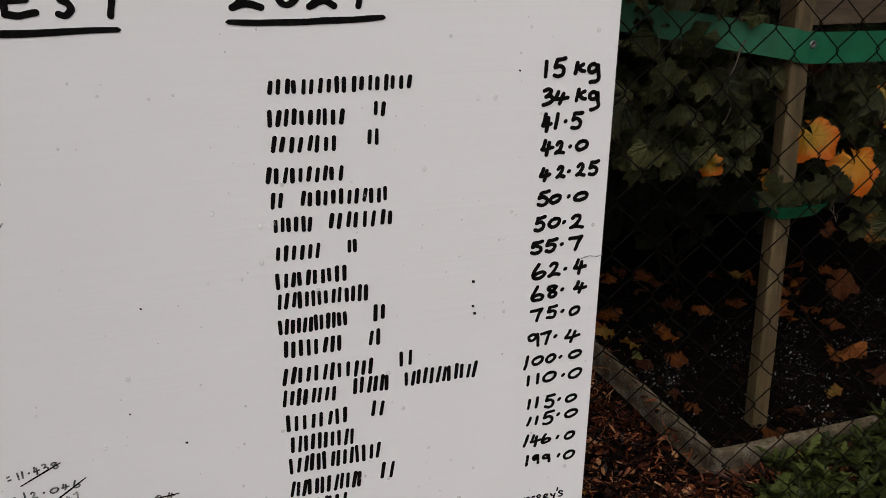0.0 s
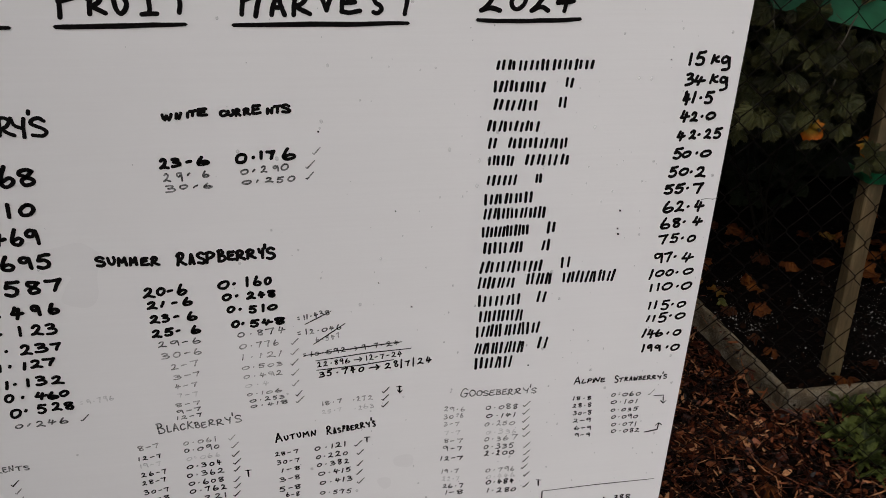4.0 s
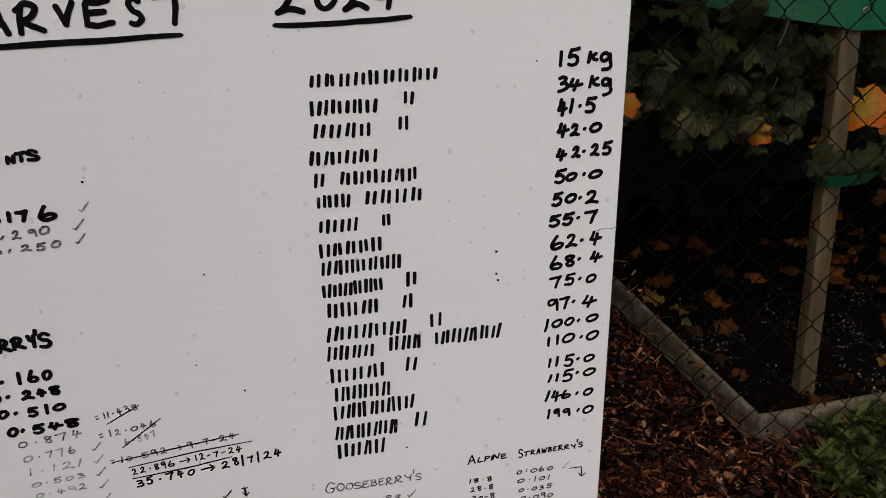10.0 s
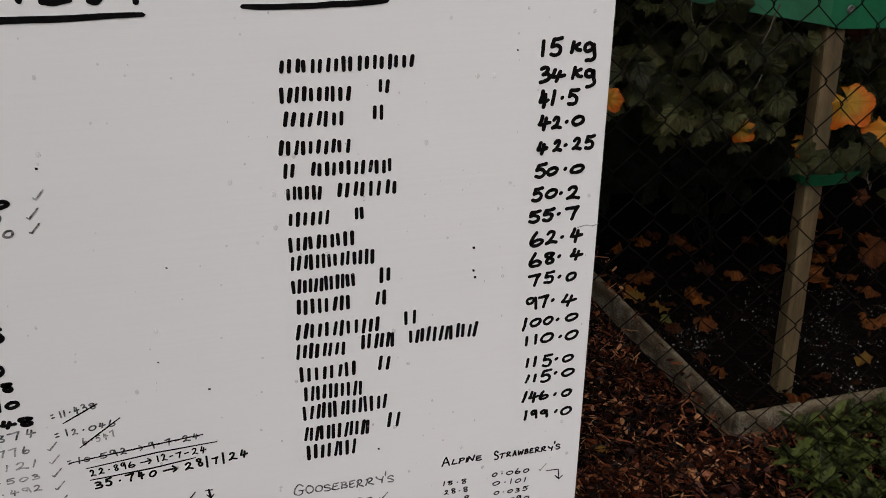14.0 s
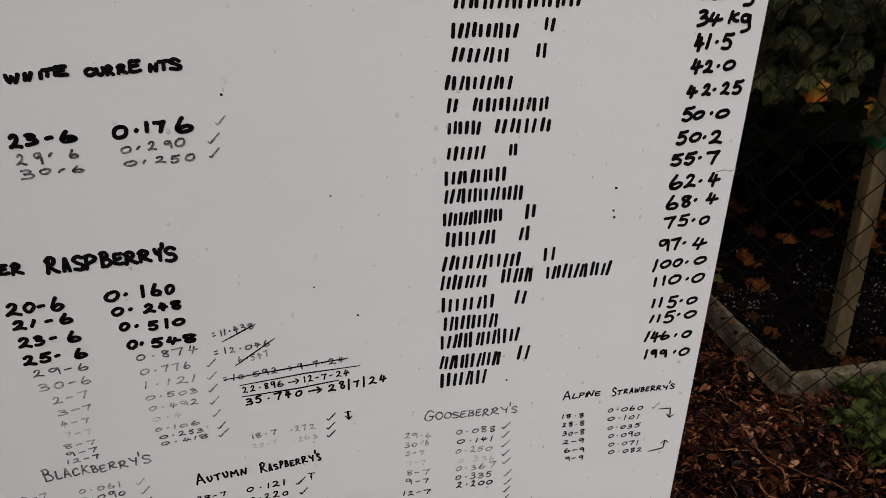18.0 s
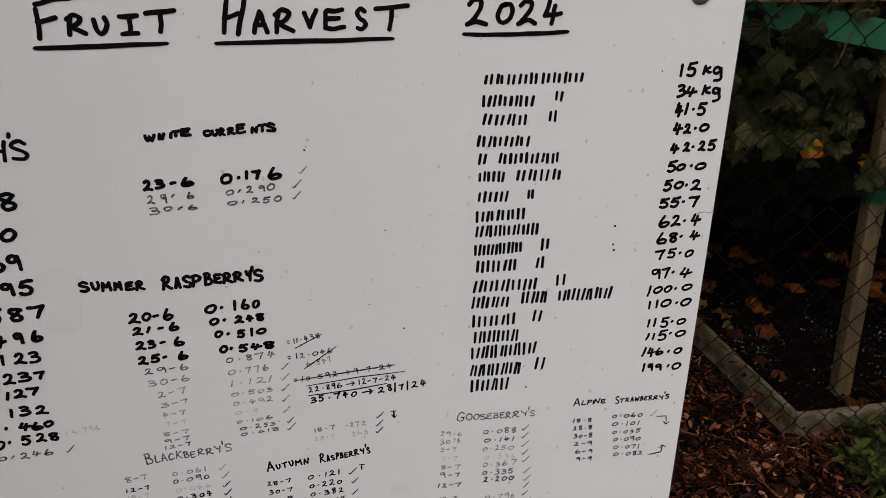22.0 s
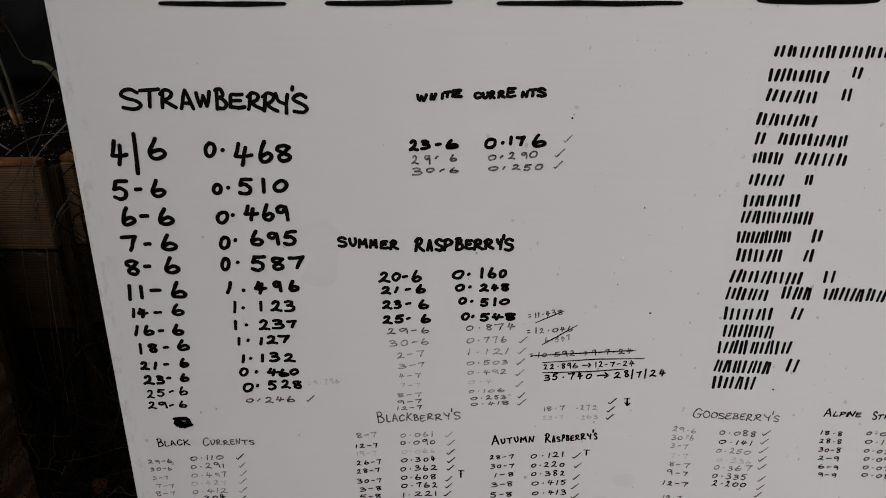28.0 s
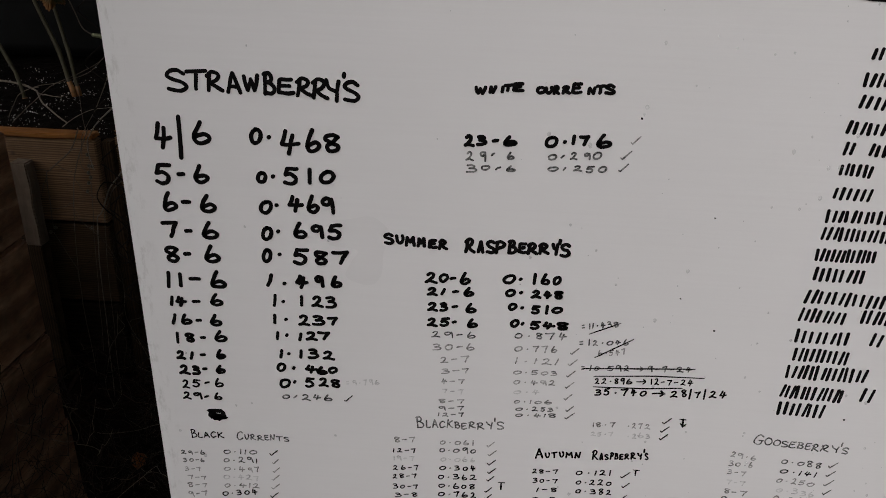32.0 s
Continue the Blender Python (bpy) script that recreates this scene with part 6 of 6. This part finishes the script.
stray_stem("brown forked twig hanging down the planter planks", [(-0.91, 1.49, 0.965), (-0.95, 1.484, 0.89), (-1.03, 1.484, 0.82), (-1.05, 1.484, 0.79), (-1.06, 1.484, 0.60)], 0.0024, TWIG, 4)
stray_stem("brown forked twig hanging down the planter planks", [(-0.88, 1.49, 0.965), (-0.94, 1.48, 0.83), (-0.97, 1.48, 0.70), (-1.00, 1.48, 0.40)], 0.0019, TWIG, 3)
stray_stem("fine pale stem lying along the planter rim", [(-1.02, 1.58, 0.94), (-0.92, 1.55, 1.0), (-0.85, 1.55, 1.02), (-0.78, 1.55, 1.03)], 0.0013, PALE_TWIG)


# ---- leaves ----
def leaf_shape(seed, size=1.0, deep=0.30, droop=0.25, cup=0.18, crumple=0.13, fold=0.5, teeth=0.042):
    """A palmate, toothed leaf with its stalk at the origin and its tip along x; also its uv."""
    r0 = random.Random(seed)
    n = 74
    verts, uvs, faces = [(0.0, 0.0, 0.0)], [(0.0, 0.0)], []
    rings = (0.25, 0.5, 0.76, 1.0)
    ph, bent = r0.uniform(0, 90), r0.uniform(0.1, 1.0) * fold
    skew = r0.uniform(-0.25, 0.25)
    for k in rings:
        for i in range(n):
            a = -math.pi * 0.93 + 2 * math.pi * 0.93 * i / (n - 1)
            near = abs(((math.degrees(a) + 30) % 60) - 30) / 30
            base = 1.0 - 0.34 * (abs(a) / math.pi) ** 1.3
            r = base * (1 - deep * near ** 0.9) * (1 + teeth * (1 if i % 2 else -1) * (k > 0.9)) * (0.92 + 0.22 * noise.noise(Vector((a * 1.3, ph, 0))))
            x, y = k * r * math.cos(a), k * r * math.sin(a)
            z = -droop * (x * x + 0.6 * y * y) + cup * (0.25 - near * 0.5) * k * 0.35 - bent * abs(y - skew * x)
            z += crumple * noise.noise(Vector((x * 2.0, y * 2.0, ph))) + 0.6 * crumple * noise.noise(Vector((x * 5.0, y * 5.0, ph))) * k
            verts.append((x * size, y * size, z * size))
            uvs.append((x, y))
    for i in range(n - 1):
        faces.append((0, 1 + i, 2 + i))
        for k in range(len(rings) - 1):
            a = 1 + k * n + i
            faces.append((a, a + n, a + n + 1, a + 1))
    return verts, faces, uvs


def leaf_mesh(name, seed, material, **kw):
    v, f, u = leaf_shape(seed, **kw)
    return mesh_of(name, v, f, material, True, u)


GREENS = [leaf_mesh("leaf", s, GREEN_LEAF, droop=0.30 + 0.25 * (s % 3), cup=0.5 + 0.3 * (s % 2), deep=0.26 + 0.08 * (s % 2), crumple=0.28, fold=0.9) for s in range(8)]
YOUNGS = [leaf_mesh("leaf", 20 + s, YOUNG_LEAF, droop=0.4, crumple=0.25, fold=0.7) for s in range(3)]
ORANGES = [leaf_mesh("leaf", 30 + s, ORANGE_LEAF, droop=0.35, deep=0.22, crumple=0.30, fold=0.45, teeth=0.022) for s in range(4)]
BROWNS = [leaf_mesh("fallen_leaf", 40 + s, BROWN_LEAF, droop=0.55, cup=0.4, deep=0.16, crumple=0.55, fold=0.9) for s in range(6)]
YELLOWS = [leaf_mesh("fallen_leaf", 50 + s, OCHRE_LEAF, droop=0.4, cup=0.4, deep=0.2, crumple=0.4, fold=0.6) for s in range(3)]


def facing(at, towards, size, spin):
    """A leaf pose: blade turned towards a direction, tip hanging down with a spin."""
    z = Vector(towards).normalized()
    x = Vector((0, 0, -1)) - z * z.dot(Vector((0, 0, -1)))
    x.normalize()
    y = z.cross(x)
    m = Matrix((x, y, z)).transposed().to_4x4()
    return Matrix.Translation(at) @ m @ pose(0, 0, 0, 0, 0, spin) @ Matrix.Scale(size, 4)


put("leaf", YOUNGS[0], arch, Matrix.Translation((0.925, -1.86, -0.895)) @ facing((-1.12, 1.79, 1.36), (0.6, -0.7, 0.5), 0.075, -20))
BARK = plain_material("dark_bush_bark", (0.004, 0.003, 0.002), (0.012, 0.009, 0.006), 0.9, 30, 0, 0.2, 0.1)
bush = thing("currant_bush", "dark green lobed-leaf fruit bush with some orange autumn leaves", "bush", (2.75, 1.75, 0.08))
BUSH = Vector((2.75, 1.75, 0.08))


def bush_parts():
    for i in range(6):
        a = (rng.uniform(0.1, 0.5), rng.uniform(0.45, 0.8), 0.0)
        b = (rng.uniform(-1.0, 1.0), rng.uniform(0.0, 0.5), rng.uniform(1.1, 1.65))
        tube_part("branch", bend(a, b, rng.uniform(-0.12, 0.05), 10, 0.12, 60 + i), [0.006 - 0.0004 * k for k in range(10)], BARK, bush, 6)

    def add(me, at, towards, size, spin):
        put("leaf", me, bush, Matrix.Translation(-BUSH) @ facing(at, towards, size, spin))

    for i in range(7):
        a = Vector((rng.uniform(-0.85, -0.38), rng.uniform(-0.60, -0.45), rng.uniform(1.12, 1.36)))
        d = Vector((rng.uniform(-1, 1), rng.uniform(-0.4, 0.1), rng.uniform(-1.0, 0.6))).normalized()
        tube_part("twig", bend(a, a + d * rng.uniform(0.06, 0.15), 0.010, 7, 0.004, 300 + i), [0.0012, 0.0011, 0.001, 0.0009, 0.0008, 0.0006, 0.0005], PALE_TWIG if i % 4 == 0 else TWIG, bush, 5)
    # the autumn leaves that stand out
    add(ORANGES[0], (2.625, 1.20, 1.148), (-0.55, -0.75, 0.45), 0.094, 40)
    add(ORANGES[1], (2.80, 1.19, 1.045), (-0.40, -0.80, 0.45), 0.108, 20)
    add(ORANGES[2], (2.340, 1.31, 1.060), (-0.7, -0.6, 0.1), 0.062, -15)
    add(ORANGES[0], (1.873, 1.30, 1.187), (-0.6, -0.7, 0.2), 0.050, 25)
    add(ORANGES[1], (2.315, 1.47, 1.17), (-0.2, -0.6, 0.9), 0.036, 60)
    add(YOUNGS[0], (2.395, 1.50, 1.09), (-0.2, -0.6, 0.7), 0.042, -60)
    add(ORANGES[0], (2.60, 1.33, 0.985), (-0.2, -0.5, 0.9), 0.062, 75)
    add(ORANGES[2], (2.963, 1.25, 1.155), (0.3, -0.30, 0.9), 0.040, 60)
    add(BROWNS[3], (2.802, 1.22, 0.819), (0.35, -0.8, 0.1), 0.044, 0)
    tube_part("petiole", [Vector(p) - BUSH for p in bend((2.772, 1.215, 0.905), (2.800, 1.22, 0.842), 0.006, 6, 0.004, 18)], 0.0014, PALE_TWIG, bush, 5, "pale thin leaf stalk")
    tube_part("twig", [Vector(p) - BUSH for p in bend((3.142, 1.24, 0.628), (3.442, 1.24, 0.485), -0.008, 8, 0.008, 28)], 0.0018, PALE_TWIG, bush, 5)
    tube_part("twig", [Vector(p) - BUSH for p in bend((2.325, 1.25, 1.33), (2.365, 1.25, 1.44), 0.004, 6, 0.006, 38)], 0.0030, TWIG, bush, 5)
    tube_part("branch", bend((-0.04, -0.53, 0.87), (0.05, -0.53, 0.765), 0.01, 6, 0.02, 8), 0.0016, TWIG, bush, 5)
    add(ORANGES[3], (3.121, 1.24, 0.900), (0.93, -0.12, 0.1), 0.060, 5)
    add(BROWNS[2], (2.95, 1.30, 0.58), (-0.4, -0.6, 0.7), 0.075, 80)
    for i in range(16):
        add(rng.choice(GREENS), (3.10 + rng.gauss(0, 0.13), 1.25 + rng.uniform(0, 0.3), 1.00 + rng.gauss(0, 0.09)), (rng.gauss(-0.4, 0.3), rng.gauss(-0.7, 0.3), rng.gauss(0.7, 0.3)), rng.uniform(0.045, 0.085), rng.gauss(0, 45))
    add(ORANGES[3], (2.935, 1.25, 1.255), (-0.2, -0.8, 0.5), 0.062, 15)
    add(BROWNS[0], (2.672, 1.27, 1.372), (-0.5, -0.8, 0.2), 0.060, 10)
    add(YOUNGS[1], (3.075, 1.24, 0.80), (-0.4, -0.8, 0.35), 0.105, 10)
    add(YOUNGS[2], (3.25, 1.26, 0.71), (-0.3, -0.8, 0.5), 0.125, -25)
    for i in range(20):
        add(rng.choice(GREENS), (rng.uniform(2.08, 2.52), 1.36 + rng.uniform(0, 0.22), rng.uniform(0.99, 1.20)), (rng.gauss(-0.4, 0.3), rng.gauss(-0.7, 0.3), rng.gauss(0.7, 0.3)), rng.uniform(0.035, 0.07), rng.gauss(0, 45))
    for i in range(40):
        add(rng.choice(GREENS), (rng.uniform(1.92, 2.54), 1.30 + rng.uniform(0, 0.28), rng.uniform(1.10, 1.46)), (rng.gauss(-0.4, 0.3), rng.gauss(-0.7, 0.3), rng.gauss(0.7, 0.3)), rng.uniform(0.045, 0.085), rng.gauss(0, 45))
    for i in range(16):
        add(rng.choice(GREENS), (rng.uniform(3.00, 3.45), 1.36 + rng.uniform(0, 0.35), rng.uniform(0.66, 1.30)), (rng.gauss(-0.4, 0.3), rng.gauss(-0.7, 0.3), rng.gauss(0.7, 0.3)), rng.uniform(0.045, 0.09), rng.gauss(0, 45))
    for i in range(14):
        add(rng.choice(GREENS), (2.90 + rng.gauss(0, 0.15), 1.24 + rng.uniform(0, 0.2), 1.10 + rng.gauss(0, 0.1)), (rng.gauss(-0.4, 0.3), rng.gauss(-0.7, 0.3), rng.gauss(0.8, 0.3)), rng.uniform(0.035, 0.06), rng.gauss(0, 45))
    for i in range(7):
        add(rng.choice(GREENS), (2.50 + 0.045 * i, 1.175 + rng.uniform(0, 0.03), 0.955 + rng.uniform(-0.02, 0.03)), (rng.gauss(-0.3, 0.3), -0.8, rng.gauss(0.5, 0.3)), rng.uniform(0.035, 0.055), rng.gauss(0, 40))
    tube_part("branch", bend((0.02, -0.42, 0.92), (0.11, -0.47, 0.75), 0.0, 6, 0.02, 5), 0.002, TWIG, bush, 5)
    for i in range(9):
        add(rng.choice(GREENS), (2.50 + 0.045 * i, 1.165 + rng.uniform(0, 0.03), 1.010 + rng.uniform(-0.03, 0.05)), (rng.gauss(-0.3, 0.3), -0.8, rng.gauss(0.5, 0.3)), rng.uniform(0.04, 0.065), rng.gauss(0, 40))
    for i in range(16):
        add(rng.choice(GREENS), (rng.uniform(1.86, 2.40), 1.13 + rng.uniform(0, 0.10), rng.uniform(1.56, 1.70)), (rng.gauss(-0.3, 0.35), -0.8, rng.gauss(0.7, 0.35)), rng.uniform(0.04, 0.07), rng.gauss(0, 45))
    for i in range(9):
        add(rng.choice(GREENS), (1.84 + 0.056 * i, 1.22 + rng.uniform(0, 0.08), 1.66 - 0.010 * i + rng.uniform(-0.03, 0.05)), (rng.gauss(-0.3, 0.3), -0.8, rng.gauss(0.6, 0.3)), rng.uniform(0.045, 0.075), rng.gauss(0, 40))
    count = 0
    while count < 190:
        x, y = rng.uniform(1.72, 3.25), 1.22 + 0.75 * rng.random() ** 1.3
        z = rng.uniform(0.86, 1.72)
        # the leaves thin out towards the dark gap under the bush
        edge = 1.03 + 0.06 * noise.noise(Vector((x * 3, y * 2, 1))) + 0.55 * max(0.0, 2.28 - x)
        if z < edge or noise.noise(Vector((x * 3.4, y * 3.4, z * 3.4))) < -0.16:
            continue
        if abs(x - 2.60) < 0.10 and y < 1.33 and rng.random() < 0.93:
            continue
        if x > 2.72 and z > 1.36 and y < 1.62:
            continue
        if 2.45 < x < 3.0 and y < 1.42 and 1.02 < z < 1.2:
            continue
        d = (rng.gauss(-0.35, 0.45), rng.gauss(-0.75, 0.4), rng.gauss(0.75, 0.45))
        me = rng.choice(YOUNGS) if rng.random() < 0.06 else rng.choice(GREENS)
        add(me, (x, y, z), d, rng.uniform(0.034, 0.082), rng.gauss(0, 50))
        count += 1


bush_parts()


def leaf_cloud(name, label, category, count, where, sizes, material, seed):
    """Many leaves in one object."""
    shapes = [leaf_shape(seed + k, droop=0.4, crumple=0.25, fold=0.8) for k in range(4)]
    pieces = []
    for _ in range(count):
        at, d = where()
        v, f, u = shapes[rng.randrange(4)]
        m = facing(at, d, rng.uniform(*sizes), rng.gauss(0, 50))
        pieces.append(([m @ Vector(p) for p in v], f, u))
    v, f, u = join(pieces)
    return tagged(put(name, mesh_of(name, v, f, material, True, u)), label, category, kind="stuff")


def shade_place():
    x = rng.uniform(1.3, 4.4)
    y = rng.uniform(1.45, 3.2)
    if y < 1.75 and x > 2.7:
        y += 0.5
    low = 1.55 if y < 1.8 else 1.05 if y < 2.35 else 0.75 if y < 2.8 else 0.12
    z = rng.uniform(low, 2.3)
    return (x, y, z), (rng.gauss(-0.3, 0.5), rng.gauss(-0.8, 0.4), rng.gauss(0.5, 0.5))


def filler_place():
    while True:
        x, y, z = rng.uniform(1.68, 3.3), 1.30 + 0.5 * rng.random(), rng.uniform(0.95, 1.75)
        if z < 1.05 + 0.06 * noise.noise(Vector((x * 3, y * 2, 1))) + 0.55 * max(0.0, 2.28 - x):
            continue
        if noise.noise(Vector((x * 3.4, y * 3.4, z * 3.4))) < 0.0 or (abs(x - 2.60) < 0.10 and y < 1.36) or (x > 2.72 and z > 1.36 and y < 1.62):
            continue
        return (x, y, z), (rng.gauss(-0.35, 0.5), rng.gauss(-0.7, 0.45), rng.gauss(0.7, 0.5))


leaf_cloud("bush_leaves", "small crumpled dark green leaves filling the fruit bush", "foliage", 420, filler_place, (0.022, 0.055), GREEN_LEAF, 130)
leaf_cloud("undergrowth", "leaves behind the fruit bush, coloured dark for shade", "foliage", 2000, shade_place, (0.05, 0.095), SHADE_LEAF, 70)


def hedge_place():
    side = rng.random()
    if side < 0.08:
        # leaves on the unseen tall block that shades the board's left end
        at, d = (-1.10 + rng.uniform(-0.1, 0.1), rng.uniform(-1.54, -0.25), rng.uniform(0.1, 5.4)), (1, 0, 0.4)
    elif side < 0.66:
        at, d = (rng.uniform(-3.4, 5.2), 3.42 + rng.uniform(-0.16, 0.1), rng.uniform(0.1, 3.0)), (0, -1, 0.4)
    elif side < 0.82:
        at, d = (5.1 + rng.uniform(-0.1, 0.16), rng.uniform(0.2, 3.4), rng.uniform(0.1, 3.0)), (-1, 0, 0.4)
    else:
        at, d = (-3.3 + rng.uniform(-0.16, 0.1), rng.uniform(0.8, 3.4), rng.uniform(0.1, 3.0)), (1, 0, 0.4)
    return at, (d[0] + rng.gauss(0, 0.5), d[1] + rng.gauss(0, 0.5), d[2] + rng.gauss(0, 0.4))


def hedge():
    t = thing("hedge", "dark hedge behind the beds, with side blocks added to cut light", "hedge", (0, 3.6, 0))
    # side blocks are added to cut light; the tallest, unseen, shades the board
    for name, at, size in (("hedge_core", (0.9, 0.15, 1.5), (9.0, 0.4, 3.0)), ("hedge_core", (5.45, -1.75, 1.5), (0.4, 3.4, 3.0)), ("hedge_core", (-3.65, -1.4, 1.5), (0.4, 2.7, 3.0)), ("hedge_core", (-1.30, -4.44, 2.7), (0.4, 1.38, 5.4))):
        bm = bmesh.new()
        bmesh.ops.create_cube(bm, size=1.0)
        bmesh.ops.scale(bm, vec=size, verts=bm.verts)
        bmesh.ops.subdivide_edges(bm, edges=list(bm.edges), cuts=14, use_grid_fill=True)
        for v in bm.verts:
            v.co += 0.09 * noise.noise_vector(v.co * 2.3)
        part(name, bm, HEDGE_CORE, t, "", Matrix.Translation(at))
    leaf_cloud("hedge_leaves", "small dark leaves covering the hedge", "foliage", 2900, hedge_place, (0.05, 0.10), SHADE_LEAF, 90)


hedge()


def overhead_shade_place():
    x, y = rng.uniform(-3.2, 5.2), rng.uniform(0.1, 3.4)
    return (x, y, 2.75 + 0.9 * rng.random() + 0.12 * abs(y)), (rng.gauss(0, 0.5), rng.gauss(-0.3, 0.5), 1.0)


# leaf layer out of view, added to keep light off the beds
leaf_cloud("hedge_overhang", "unseen leaves added overhead to shade the beds", "foliage", 2400, overhead_shade_place, (0.10, 0.17), SHADE_LEAF, 110)


def fallen_leaves():
    spots = [(2.77, 2.58, 0.10, 0, 0.10), (2.99, 2.50, 0.10, 0, 0.12), (2.54, 2.21, 0.10, 0, 0.09), (2.45, 2.03, 0.10, 1, 0.06), (2.50, 1.89, 0.10, 1, 0.06), (2.48, 1.73, 0.10, 0, 0.05), (2.59, 1.73, 0.10, 0, 0.07), (3.36, 1.91, 0.10, 0, 0.11), (3.48, 1.81, 0.10, 0, 0.07),
             (3.21, 2.11, 0.10, 0, 0.07), (2.44, 1.48, 0.10, 0, 0.055), (2.46, 1.38, 0.10, 0, 0.045), (2.81, 1.25, 0.10, 0, 0.05), (3.03, 1.31, 0.10, 1, 0.045), (2.62, 1.17, 0.10, 0, 0.06), (3.35, 1.55, 0.12, 0, 0.12), (3.33, 1.34, 0.12, 0, 0.10), (3.36, 1.24, 0.11, 0, 0.09),
             (3.76, 1.65, 0.12, 0, 0.09), (2.892, 0.811, 0.125, 1, 0.090), (2.90, 2.20, 0.10, 0, 0.06), (2.70, 1.95, 0.10, 0, 0.05)]
    for _ in range(26):
        spots.append((rng.uniform(2.38, 3.9), rng.uniform(1.9, 2.8), 0.10, int(rng.random() < 0.1), rng.uniform(0.04, 0.09)))
    for _ in range(16):
        spots.append((rng.uniform(1.35, 2.30), rng.uniform(0.45, 2.3), 0.035, int(rng.random() < 0.15), rng.uniform(0.03, 0.055)))
    for _ in range(10):
        spots.append((rng.uniform(-0.62, -0.05), rng.uniform(0.3, 1.35), 0.06, 0, rng.uniform(0.03, 0.055)))
    for x, y, z, pale, size in spots:
        me = rng.choice(YELLOWS if pale else BROWNS)
        m = Matrix.Translation((x, y, z + 0.012)) @ pose(0, 0, 0, rng.gauss(0, 22), rng.gauss(0, 22), rng.uniform(0, 360)) @ Matrix.Scale(size, 4)
        ob = put("fallen_leaf", me, None, m)
        tagged(ob, "small yellowing leaf lying on the ground" if pale else "curled brown dead leaf lying on the ground", "leaf", "fallen leaves")


fallen_leaves()


def seedling(x, y):
    t = thing("seedling", "small yellow-green seedling sprouting in the black compost", "seedling", (x, y, 0.085))
    for k in range(7):
        put("leaf", SPROUTS[k % 2], t, Matrix.Translation((0, 0, 0.012)) @ facing((0.016 * math.cos(0.9 * k), 0.016 * math.sin(0.9 * k), 0.008 * (k % 3)), (0.5 * math.cos(0.9 * k), 0.5 * math.sin(0.9 * k), 0.9), 0.020, 50 * k))


SPROUT_LEAF = leaf_material("yellow_green_sprout_leaf", [(0.25, (0.030, 0.036, 0.006)), (0.5, (0.085, 0.090, 0.020)), (0.75, (0.20, 0.19, 0.055))], (0.16, 0.12, 0.02), (0.12, 0.12, 0.04), 0.3, 0.5, 0.25, 0.6)
SPROUTS = [leaf_mesh("leaf", 60 + s, SPROUT_LEAF, droop=0.4, deep=0.2) for s in range(2)]
seedling(2.471, 1.796)


def weed_leaf(seed):
    """A long, lobed leaf arching out from a rosette."""
    r0 = random.Random(seed)
    n = 17
    verts, uvs, faces = [], [], []
    arch, twist = r0.uniform(0.6, 1.0), r0.uniform(-0.5, 0.5)
    for i in range(n):
        s = i / (n - 1)
        lobe = 1.25 if i % 2 else 0.42
        w = (0.105 * math.sin(math.pi * s ** 1.25) ** 0.9 + 0.016) * (lobe if s < 0.72 else 1.0) * r0.uniform(0.85, 1.15)
        z = 0.62 * s - arch * s * s
        for side in (-1, -0.5, 0, 0.5, 1):
            verts.append((s - 0.06 * abs(side) * (i % 3 == 1), side * w, z + 0.30 * w * abs(side) + twist * side * w * s + 0.025 * r0.uniform(-1, 1)))
            uvs.append((s, side * w))
    for i in range(n - 1):
        for k in range(4):
            a = i * 5 + k
            faces.append((a, a + 1, a + 6, a + 5))
    return mesh_of("leaf", verts, faces, WEED_LEAF, True, uvs)


WEEDS = [weed_leaf(s) for s in range(5)]


WEED_STALK = plain_material("pale_weed_stalk", (0.10, 0.11, 0.045), (0.22, 0.23, 0.11), 0.6, 40)


def weeds():
    places = [(2.62, 0.97), (2.80, 1.00), (2.50, 0.86), (2.72, 0.84), (2.60, 0.72), (2.70, 1.05), (2.92, 1.05), (2.44, 0.78), (2.68, 0.62), (2.56, 0.64), (2.84, 0.90), (2.74, 0.74), (3.05, 1.06), (3.20, 1.06), (3.32, 1.03), (2.80, 1.07), (2.44, 0.92), (2.58, 0.86), (2.50, 0.70), (2.66, 0.92), (2.90, 0.97), (2.82, 0.80), (2.56, 1.03), (2.98, 1.00), (3.12, 1.02), (2.76, 0.66), (3.13, 0.84), (2.99, 0.80), (3.06, 0.93), (2.90, 0.74), (3.26, 0.93), (3.18, 1.07)]
    for i, (x, y) in enumerate(places):
        t = thing("weed", "low rosette of jagged fresh green weed leaves in the mulch", "weed", (x, y, 0.0), "weeds")
        count = 26
        # the plants against the bed board stand taller
        tall = 1.45 if x > 3.0 and y > 1.0 else 1.0
        for k in range(count):
            m = pose(0, 0, 0.030, 0, rng.uniform(-64, 0), 360 * k / count + rng.uniform(-14, 14)) @ Matrix.Scale(tall * rng.uniform(0.045, 0.120), 4)
            put("leaf", rng.choice(WEEDS), t, m)
        if i % 3 == 0:
            d = Vector((rng.uniform(-0.09, 0.09), rng.uniform(-0.09, 0.03), rng.uniform(0.05, 0.10)))
            tube_part("stalk", bend((0, 0, 0), d, 0.008, 7, 0.01, 400 + i), 0.0012, WEED_STALK, t, 5, "pale thin stalk")


weeds()
